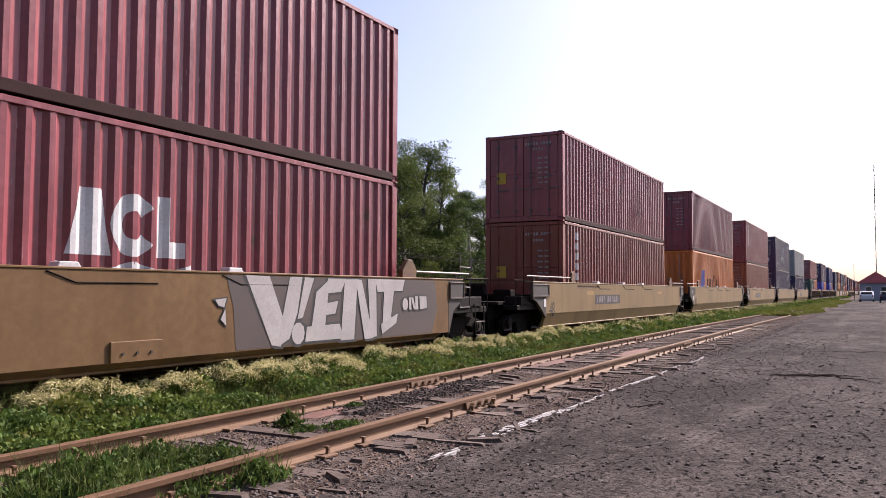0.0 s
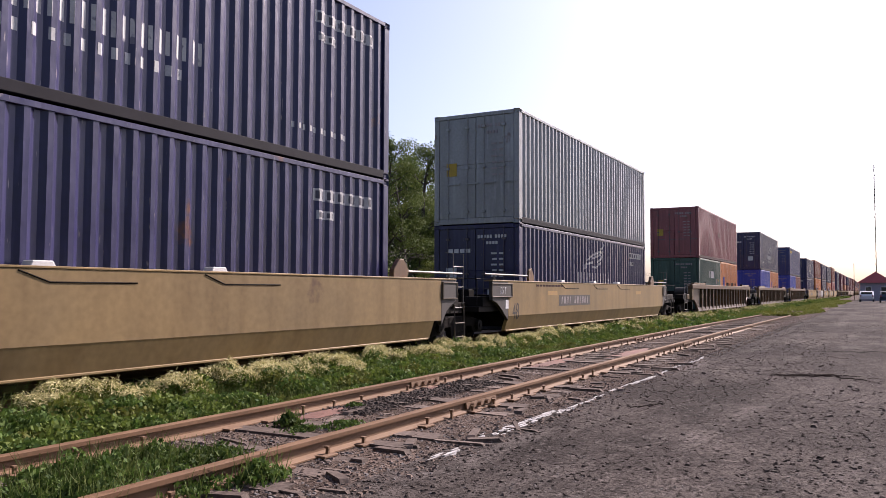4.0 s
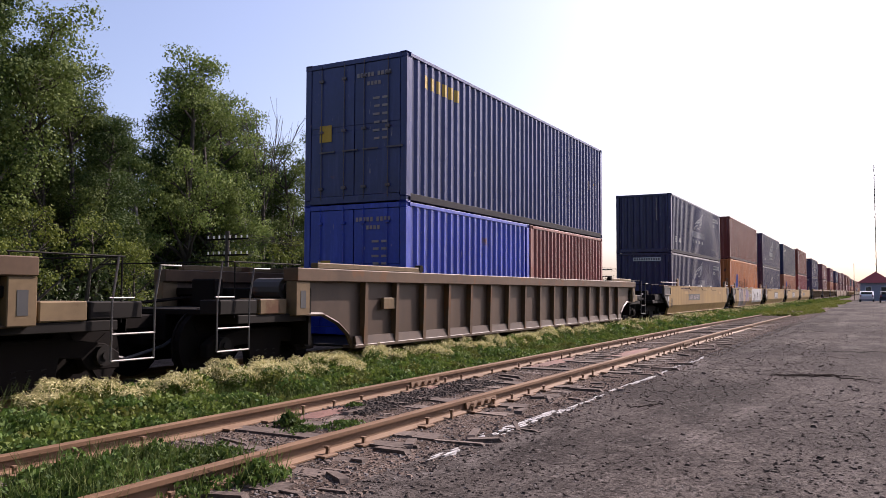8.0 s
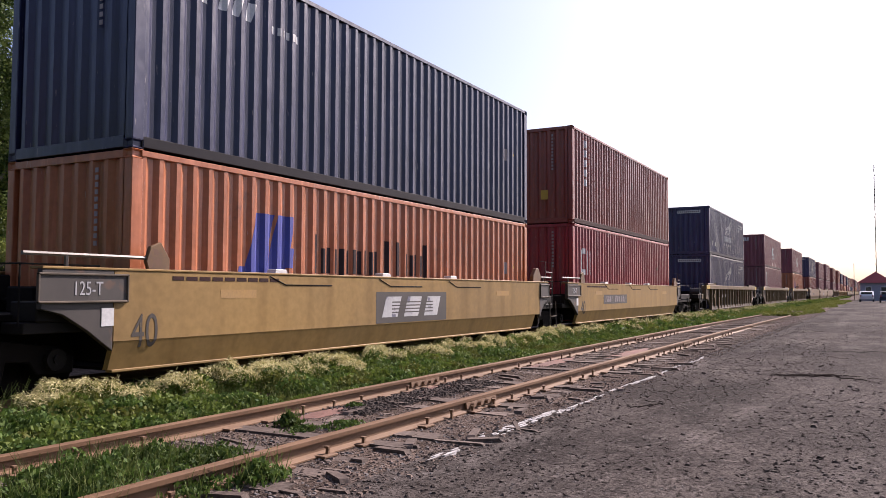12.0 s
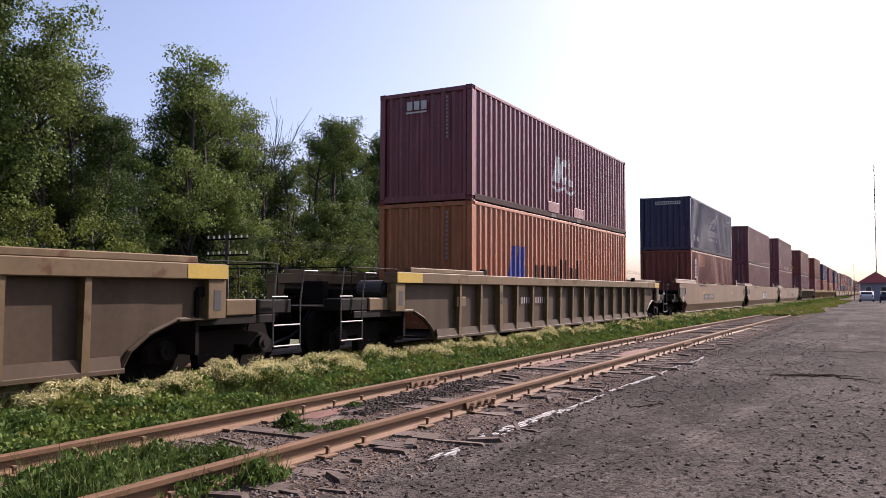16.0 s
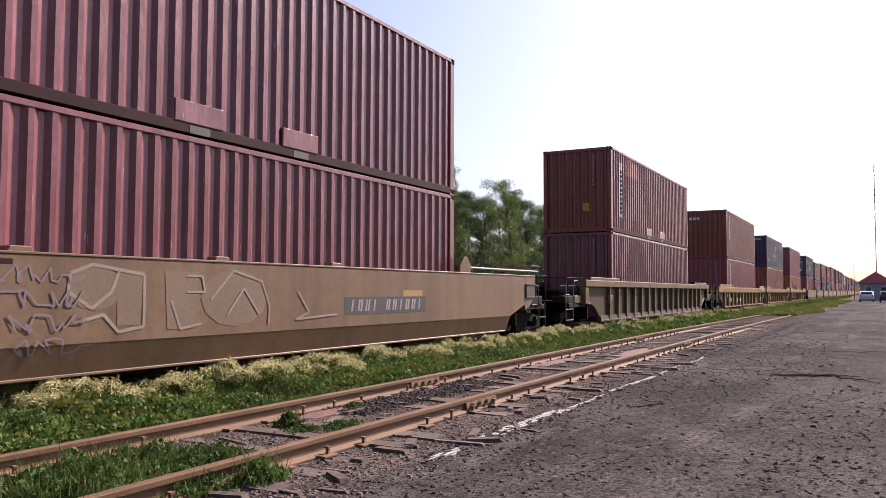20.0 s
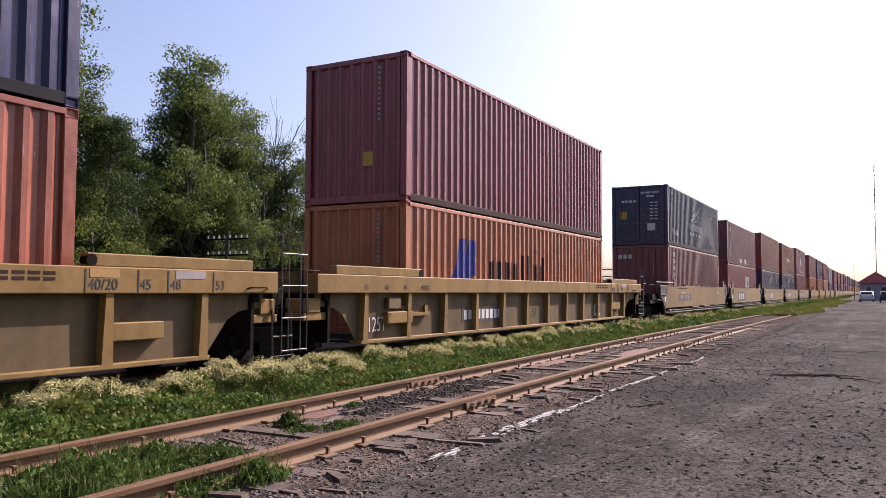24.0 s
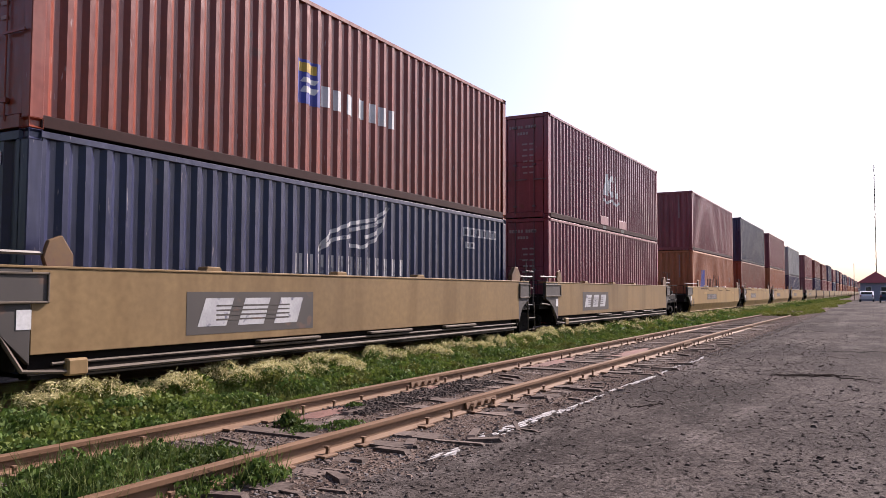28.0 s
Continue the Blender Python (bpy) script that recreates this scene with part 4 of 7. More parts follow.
def ribbed_car(f, r, paint, words, beam=(1.46, 1.66), step=1.03, box_beam=False, bot=0.40, tip=None, rib_paint=None, phase=-0.05, front_joint=False, rear_joint=False):
    """A well car with upright ribs on recessed side plates."""
    car = tagged(new("well_car"), words, "rail car", "well cars of the train")
    L = LONG
    z0, z1 = beam
    if box_beam:
        ea, eb = f - (0.45 if front_joint else 1.0), r - (0.45 if rear_joint else 1.0)
        ca, cb = (1.25 if front_joint else 1.94), (1.25 if rear_joint else 1.94)
        xa, xb = -ea + ca, L + eb - cb
    else:
        ea, eb = min(f - 2.05, 3.55), min(r - 2.05, 3.55)
        xa, xb = -ea + 1.55, L + eb - 1.55
    deep = 1.385 if not box_beam else 1.37
    for s in (-1, 1):
        part("top_beam", boxes([(-ea, L + eb, min(s * 1.52, s * 1.24), max(s * 1.52, s * 1.24), z0, z1)], 0.012), rib_paint or paint, car)
        if tip:
            for a, b in ((-ea, -ea + 0.9), (L + eb - 0.7, L + eb)):
                part("painted_tip", boxes([(a + 0.01, b, min(s * 1.525, s * 1.49), max(s * 1.525, s * 1.49), z0 + 0.01, z1 - 0.01)]), tip, car, "yellow painted beam end")
        y0, y1 = sorted((s * deep, s * (deep - 0.03)))
        if box_beam:
            out = [(-ea + 0.15, z0), (-ea + 0.15, 1.08), (-ea + ca * 0.5, 1.04), (-ea + ca * 0.68, 0.93), (xa, bot), (xb, bot), (L + eb - cb * 0.68, 0.93), (L + eb - cb * 0.5, 1.04), (L + eb - 0.15, 1.08), (L + eb - 0.15, z0)]
        else:
            out = [(-ea + 0.15, z0), (-ea + 0.15, 0.95), (-ea + 0.75, 0.93), (-ea + 1.15, 0.78), (-ea + 1.42, 0.60), (xa, bot), (xb, bot), (L + eb - 1.42, 0.60), (L + eb - 1.15, 0.78), (L + eb - 0.75, 0.93), (L + eb - 0.15, 0.95), (L + eb - 0.15, z0)]
        part("side_plate", prism(out, y0, y1), SHADESAND if box_beam else paint, car)
        part("bottom_flange", boxes([(xa, xb, min(s * 1.475, s * 1.22), max(s * 1.475, s * 1.22), bot - 0.03, bot + 0.03)], 0.008), paint, car)
        if box_beam:
            n = int((xb - xa - 0.2) / step)
            places = [xa + 0.12 + i * (xb - xa - 0.24) / n for i in range(n + 1)]
        else:
            places = [phase + k * 0.98 for k in range(-4, 18) if xa + 0.05 < phase + k * 0.98 < xb - 0.05]
            part("kick_plate", along([(s * 1.465, bot + 0.03), (s * 1.435, bot + 0.17), (s * 1.40, bot + 0.17), (s * 1.40, bot + 0.03)], xa + 0.05, xb - 0.05), paint, car)
        for x in places:
            def rib():
                bm = bmesh.new()
                w0, w1 = (0.050, 0.075) if box_beam else (0.042, 0.052)
                ys = (s * 1.495, s * 1.475)
                vs = []
                for z, w, y in ((z0, w0, ys[0]), (bot + 0.02, w1, ys[1])):
                    vs.append([bm.verts.new(p) for p in ((-w, y, z), (w, y, z), (w, s * deep, z), (-w, s * deep, z))])
                for k in range(4):
                    bm.faces.new((vs[0][k], vs[0][(k + 1) % 4], vs[1][(k + 1) % 4], vs[1][k]))
                bm.faces.new(vs[0])
                bm.faces.new(vs[1])
                bmesh.ops.recalc_face_normals(bm, faces=bm.faces)
                return shape("rib", bm)
            part("rib", shared(("rib", s, z0, bot), rib), rib_paint or paint, car, at=(x, 0, 0))
        if not box_beam:
            for sg, xe in ((1, -ea), (-1, L + eb)):
                arc = [(xe + sg * a, z) for a, z in ((0.1, 0.97), (0.75, 0.95), (1.16, 0.80), (1.44, 0.61), (1.56, bot))]
                part("fender", merge(*[boxes([]), tubes([[(x, s * 1.40, z) for x, z in arc]], 0.03, 4)], *[boxes([(min(p[0], q[0]), max(p[0], q[0]) + 0.001, min(s * 1.47, s * 1.24), max(s * 1.47, s * 1.24), min(p[1], q[1]) - 0.006, min(p[1], q[1]) + 0.012)]) for p, q in ((arc[0], arc[1]),)]), paint, car)
                part("end_plate", prism([(xe, 0.95), (xe + sg * 0.32, 0.95), (xe + sg * 0.32, z0), (xe, z0)], min(s * 1.50, s * 1.30), max(s * 1.50, s * 1.30), 0.01), OCHRE, car, "tan end plate")
                part("slot", boxes([(min(xe + sg * 0.10, xe + sg * 0.22), max(xe + sg * 0.10, xe + sg * 0.22), min(s * 1.504, s * 1.48), max(s * 1.504, s * 1.48), 1.06, 1.32)]), BLACK, car)
        for a, b in ((-ea + 0.5, 0.15), (L - 0.05, L + eb - 0.5)):
            part("guide_rail", boxes([(a, b, min(s * 1.50, s * 1.36), max(s * 1.50, s * 1.36), z1, z1 + (0.15 if box_beam else 0.09))], 0.012), paint if box_beam else OCHRE, car)
        for x in (0.05, L - 0.05):
            part("lock_stop", merge(disc(0.07, s * 1.45 - 0.06, s * 1.45 + 0.06, 10)), STEEL, car, at=(x + 0.05, 0, z1 + 0.07))
    part("well_floor", boxes([(xa + 0.1, xb - 0.1, -1.22, 1.22, bot - 0.02, bot + 0.012)]), GRIMESHADE, car)
    part("instruction_plate", boxes([(xa + 0.85, xa + 1.25, -1.47, -1.40, 1.0, 1.2)], 0.01), OCHRE, car, "small pale plate")
    if tip:
        post_x = phase + 0.98
        part("wide_post", boxes([(post_x - 0.09, post_x + 0.09, -1.512, -1.33, bot + 0.03, z0)], 0.008), OCHRE, car, "tan post with stencilled figures")
        for t, z in (("20", 1.18), ("40", 1.02)):
            letters(t, 0.17, BLACK, car, (post_x - 0.085, -1.5145, z), "black stencilled number", 0.85)
        part("lettering", boxes([(2.3 + 0.15 * k + (0.3 if k > 3 else 0), 2.37 + 0.15 * k + (0.3 if k > 3 else 0), -1.415, -1.409, 1.02, 1.17) for k in range(10)]), surf_faint, car)
    if box_beam:
        letters("125T", 0.36, WHITE, car, (xa + 0.3, -1.376, 0.62), "white stencilled number", 0.8)
        for i, t in enumerate(("53", "48", "45", "40/20")):
            letters(t, 0.13, BLACK, car, (-ea + 1.25 + i * 0.62, -1.524, z0 + 0.06), "black stencilled number")
        letters("53", 0.30, BLACK, car, (LONG * 0.48, -1.376, 0.7), "black stencilled number")
        for i, t in enumerate(("40/20", "45", "48", "53")):
            letters(t, 0.17, BLACK, car, ((12.14, 12.83, 13.28, 14.02)[i], -1.524, z0 + 0.05), "black stencilled number")
            part("stencil_line", boxes([((12.10, 12.80, 13.24, 13.98)[i], (12.118, 12.818, 13.258, 13.998)[i], -1.525, -1.515, z0 + 0.01, z1 - 0.03)]), BLACK, car)
        for a, b, mt in ((12.16, 12.55, AMBER), (13.36, 13.85, surf_faint)):
            part("stencil_panel", boxes([(a, b, -1.5235, -1.515, z1 - 0.12, z1 - 0.02)]), mt, car, "faded painted patch")
        part("lettering", boxes([(10.6 + 0.17 * k, 10.73 + 0.17 * k, -1.5235, -1.515, z, z + 0.035) for k in range(7) for z in (z1 - 0.10, z1 - 0.16)]), RAILSHADE, car)["kind"] = "stuff"
        for a in (12.39, -1.0):
            part("channel", boxes([(a, a + 0.85, -1.48, -1.32, 0.74, 0.95)], 0.012), paint, car, "sand-coloured box across the ribs")
        part("hand_hold", tubes([[(14.6, -1.53, 1.34), (14.66, -1.56, 1.36), (14.95, -1.56, 1.36), (15.0, -1.53, 1.34)]], 0.013), STEEL, car)
        part("notice_frame", boxes([(L - 1.42, L - 0.96, -1.425, -1.36, 0.58, 0.92)]), WHITE, car, "white-framed notice")
        part("notice", boxes([(L - 1.40, L - 1.21, -1.432, -1.42, 0.66, 0.90), (L - 1.19, L - 0.98, -1.432, -1.42, 0.66, 0.90)]), KNEE, car)
        part("number_panel", boxes([(2.0, 4.3, -1.375, -1.36, 0.66, 0.98)]), KNEE, car)
        part("lettering", boxes([(2.1 + k * 0.21, 2.24 + k * 0.21, -1.381, -1.373, 0.72, 0.92) for k in range(10)]), WHITE, car)
        part("tool_rack", boxes([(xa + 1.35, xa + 2.3, -1.46, -1.34, 0.86, 0.92), (xa + 1.35, xa + 1.45, -1.42, -1.25, 0.86, 1.05), (xa + 2.2, xa + 2.3, -1.42, -1.25, 0.86, 1.05)]), paint, car)
    for sgn, e, jt in ((-1, f, front_joint), (1, r, rear_joint)):
        xe = -ea + 0.45 if sgn < 0 else L + eb - 0.45
        end_gear(car, e - abs(xe if sgn < 0 else xe - L) - (0.2 if jt else 0.7), sgn, xe, paint if box_beam else OCHRE, z1, jt)
        xc = -f if sgn < 0 else L + r
        if not jt:
            coupler(car, xc, xc - sgn * 1.2)
            lx = xc + (0.50 if sgn < 0 else -1.12)
            part("ladder", tubes([[(lx, -1.46, 0.52), (lx, -1.46, 1.18), (lx + 0.08, -1.46, 1.70)], [(lx + 0.60, -1.46, 0.52), (lx + 0.60, -1.46, 1.18), (lx + 0.68, -1.46, 1.62), (lx + 1.0, -1.46, 1.62)]]
                                 + [[(lx, -1.46, z), (lx + 0.60, -1.46, z)] for z in (0.52, 0.82)] + [[(lx - 0.04, -1.46, 1.23), (lx + 0.3, -1.46, 1.23)]], 0.014), RUNG, car)
        if box_beam:
            ladder(car, (-ea - 0.6 if sgn < 0 else L + eb + 0.15), 0.42, 0.42, z1 + 0.55, -1.46)
    if front_joint:
        truck(car, -f)
    else:
        truck(car, -f + 1.85)
    if not rear_joint:
        truck(car, L + r - 1.85)
    return car


BRACKET = surf("rusty_tan_stop", (0.170, 0.090, 0.028), (0.085, 0.040, 0.016), 3.0, 0.7, 0, 0, 14.0, 0.4, (0.10, 0.045, 0.02), 0.55)
SPRAY = surf("white_spray", (0.432, 0.408, 0.396), (0.324, 0.306, 0.294), 2.0, 0.7)
PURPLE = surf("purple_spray", (0.20, 0.145, 0.165), (0.16, 0.115, 0.12), 2.0, 0.7)
AMBER = surf("amber_patch", (0.36, 0.20, 0.045), (0.30, 0.18, 0.06), 3.0, 0.6)
REDTAG = surf("brown_red_spray", (0.10, 0.045, 0.028), (0.14, 0.075, 0.04), 3.0, 0.7)
LILAC = surf("lilac_grey_spray", (0.137, 0.111, 0.117), (0.104, 0.081, 0.078), 1.2, 0.7, streak=0.3)
MAUVE = surf("mauve_spray", (0.215, 0.169, 0.195), (0.163, 0.127, 0.150), 1.2, 0.7, streak=0.3)
CLAY = surf("clay_spray", (0.240, 0.137, 0.081), (0.169, 0.101, 0.065), 1.2, 0.7, streak=0.3)
FAWN = surf("fawn_spray", (0.338, 0.202, 0.130), (0.260, 0.156, 0.104), 1.2, 0.7)
VIOLET = surf("violet_spray", (0.202, 0.146, 0.247), (0.150, 0.111, 0.182), 1.2, 0.7)
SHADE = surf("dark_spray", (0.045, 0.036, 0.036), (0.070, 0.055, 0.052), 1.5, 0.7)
SILVER = surf("silver_spray", (0.408, 0.402, 0.402), (0.300, 0.288, 0.282), 1.3, 0.55, streak=0.25)
HAZE = surf("faded_spray", (0.215, 0.153, 0.104), (0.169, 0.120, 0.081), 1.0, 0.7, shine=0.2)
PALETAG = surf("pale_spray", (0.300, 0.240, 0.186), (0.216, 0.168, 0.126), 2.0, 0.7)


def oval(cx, cz, rx, rz, n=12):
    return [(cx + rx * math.cos(k * math.tau / n), cz + rz * math.sin(k * math.tau / n)) for k in range(n)]


def scribble(x, z, w, h, n, seed):
    """A sprayed scrawl that no one can read."""
    rng = random.Random(seed)
    pts = [(x + w * k / (2 * n) + rng.uniform(-0.09, 0.09), z + h * rng.choice((0.0, 0.1, 0.45, 0.9, 1.0))) for k in range(2 * n)]
    return stroke(pts, 0.022)


def side_marks(polys, lift, lo=0.74):
    """Sprayed shapes of (x, z) on a plate side that falls back below its crease."""
    bm = bmesh.new()
    for k, p in enumerate(polys):
        for z0, z1 in ((0.40, lo), (lo, 1.70)):
            c = clip_x([(z, x) for x, z in p], z0, z1)
            if len(c) > 2:
                bm.faces.new([bm.verts.new((x, -1.511 - lift - 0.00025 * k + max(lo - z, 0) * 0.328, z)) for z, x in c])
    return bm


# kind of car under each stack; a bar joins the cars of one articulated set
SETS = [("plain", 1), ("plain", 5), ("rib", 1), ("rib", 1), ("rib", 1), ("forty", 5), ("ribtip", 1), ("ribtip", 1), ("ribtip", 1), ("wide", 3), ("rib", 1), ("box", 3), ("pipe", 5), ("forty", 4), ("plain", 50)]
kinds = []
for kind, n in SETS:
    kinds += [(kind, k == 0, k == n - 1) for k in range(n)]
for i, row in enumerate(STACKS):
    at = row[0]
    kind, first, last = kinds[i]
    f = (at - STACKS[i - 1][0] - LONG) / 2 if i else 4.0
    r = (STACKS[i + 1][0] - at - LONG) / 2 if i + 1 < len(STACKS) else 3.0
    jf, jr = not first, not last
    near = at < 640
    if kind == "plain":
        car = smooth_car(f, r, BUFF0 if i == 0 else BUFF3, "buff-painted plate-sided well car with stencilled number, weathered", caps=(2.2, 2.1), front_joint=jf, rear_joint=jr, logo=0, sign="125 T" if jf else "", marks=i % 2 == 1, lo=0.5 if i == 0 else 0.74, near=near)
    elif kind == "forty":
        car = smooth_car(f, r, BUFF, "buff-yellow plate-sided forty-foot well car with grey panel", caps=(1.95, 0.72), number="40", front_joint=jf, rear_joint=jr, logo=4.85 if i in (11, 12) else 0, sign="125-T" if jf else "", near=near)
    elif kind == "pipe":
        car = smooth_car(f, r, BUFF2, "dull buff well car with pipes along its lower side", caps=(1.95, 0.72), number="", pipes=True, front_joint=jf, rear_joint=jr, logo=1.95 if jf else 0, sign="", marks=not jf, near=near, num=0.6)
    elif kind == "wide":
        car = smooth_car(f, r, UMBER2, "dusty brown plate-sided well car with dull stencils", top=1.68, caps=(3.15, 3.75), number="", front_joint=jf, rear_joint=jr, logo=4.9 if i == 18 else 0, sign="125" if jf else "", near=near, num=7.9 if i == 19 else 1.6)
    elif kind == "box":
        car = ribbed_car(f, r, SAND, "sand-coloured ribbed well car with a deep top beam", beam=(1.28, 1.58), step=1.32, box_beam=True, bot=0.46, front_joint=jf, rear_joint=jr)
    else:
        # plates darker than ribs: shade under the beam is partly in their colour
        car = ribbed_car(f, r, UMBER if i in (6, 7, 8) else TAUPE, "grey-brown ribbed well car with bay shade partly put into the plate colour", tip=YELLOW if kind == "ribtip" else None,
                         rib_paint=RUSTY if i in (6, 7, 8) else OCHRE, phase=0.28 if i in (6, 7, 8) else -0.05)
    rides(car, at, MID, 0.0)
    if i == 0:      # sprayed shapes, pale with dark outlines
        def ring(cx, cz, rad):
            return [(cx + rad * math.cos(k * math.tau / 10), cz + rad * 1.1 * math.sin(k * math.tau / 10)) for k in range(10)]
        tag = [[(7.88, 1.53), (8.42, 0.55), (8.62, 0.52), (8.70, 0.85), (8.36, 1.52)], [(8.80, 1.52), (8.62, 0.85), (8.55, 0.52), (8.80, 0.62), (8.98, 1.0), (9.08, 1.52)],
               [(9.14, 1.52), (8.98, 0.90), (9.10, 0.92), (9.36, 1.51)], ring(9.0, 0.69, 0.15),
               [(9.42, 1.30), (9.30, 0.70), (9.62, 0.62), (9.75, 1.50)], [(9.68, 1.28), (10.05, 1.30), (10.18, 1.51), (9.70, 1.51)], [(9.6, 0.94), (9.9, 0.96), (9.98, 1.16), (9.62, 1.12)], [(9.16, 0.56), (10.12, 0.56), (10.02, 0.80), (9.2, 0.78)],
               [(10.05, 0.53), (10.42, 0.53), (10.5, 1.51), (10.15, 1.50)], [(10.45, 1.51), (10.72, 0.52), (10.98, 0.52), (10.62, 1.50)], [(10.9, 0.53), (11.08, 0.55), (11.05, 1.52), (10.80, 1.52)],
               [(11.1, 1.30), (11.9, 1.32), (11.98, 1.52), (11.02, 1.52)], [(11.25, 0.60), (11.5, 0.75), (11.62, 1.32), (11.3, 1.32)], [(11.25, 0.58), (11.7, 0.75), (11.75, 0.92), (11.2, 0.75)],
               ring(12.0, 1.08, 0.10), [(12.14, 0.98), (12.22, 0.98), (12.20, 1.20), (12.12, 1.20)], [(12.2, 1.20), (12.3, 0.98), (12.38, 0.98), (12.28, 1.20)], [(12.36, 0.98), (12.46, 0.98), (12.44, 1.22), (12.34, 1.22)], [(12.52, 0.98), (12.78, 1.0), (12.76, 1.22), (12.50, 1.22)],
               [(7.32, 1.20), (7.52, 1.22), (7.48, 1.10), (7.38, 1.12)], [(7.42, 0.94), (7.50, 1.08), (7.52, 0.86)]]
        part("graffiti_ground", flat_marks([[(7.72, 0.52), (13.0, 0.52), (13.2, 1.0), (13.1, 1.52), (7.52, 1.52), (7.66, 1.1)]], -1.513), surf("grey_spray", (0.075, 0.054, 0.048), (0.054, 0.040, 0.036), 1.0, 0.7), car, "grey sprayed ground")
        for k, p in enumerate(tag):
            cx, cz = sum(q[0] for q in p) / len(p), sum(q[1] for q in p) / len(p)
            wide = [(cx + (q[0] - cx) * (1 + 0.05 / max(abs(q[0] - cx), 0.12)), min(cz + (q[1] - cz) * (1 + 0.04 / max(abs(q[1] - cz), 0.12)), 1.525)) for q in p]
            part("graffiti_outline", flat_marks([wide], -1.515 - 0.0001 * k), BLACK, car, "dark sprayed outline")
            part("graffiti_stroke", flat_marks([p], -1.519 - 0.0003 * k), SPRAY, car, "grey-white sprayed stroke")
        part("access_plate", boxes([(5.74, 6.48, -1.535, -1.505, 0.50, 0.74)], 0.006), BUFF0, car, "bolted plate")
        for k in range(3):
            part("bolt", disc(0.018, -1.548, -1.53, 6), BLACK, car, at=(5.9 + 0.2 * k, 0, 0.60))
    if i == 2:
        part("graffiti_stroke", side_marks(scribble(11.5, 1.28, 0.9, 0.22, 8, 1) + scribble(11.7, 0.98, 0.9, 0.2, 8, 2) + scribble(11.8, 0.56, 1.5, 0.3, 10, 3), 0.003), FADED_INK, car, "black sprayed scrawl")
    if i == 9:
        part("graffiti_stroke", side_marks(scribble(0.8, 1.34, 1.1, 0.2, 7, 4) + scribble(1.9, 1.18, 0.5, 0.25, 5, 5) + scribble(2.5, 1.34, 1.8, 0.16, 12, 6), 0.003), REDTAG, car, "thin brown-red scrawl")
    if i == 18:
        part("graffiti_stroke", side_marks(scribble(10.3, 1.2, 0.7, 0.3, 6, 7), 0.003), FADED_INK, car, "black sprayed scrawl")
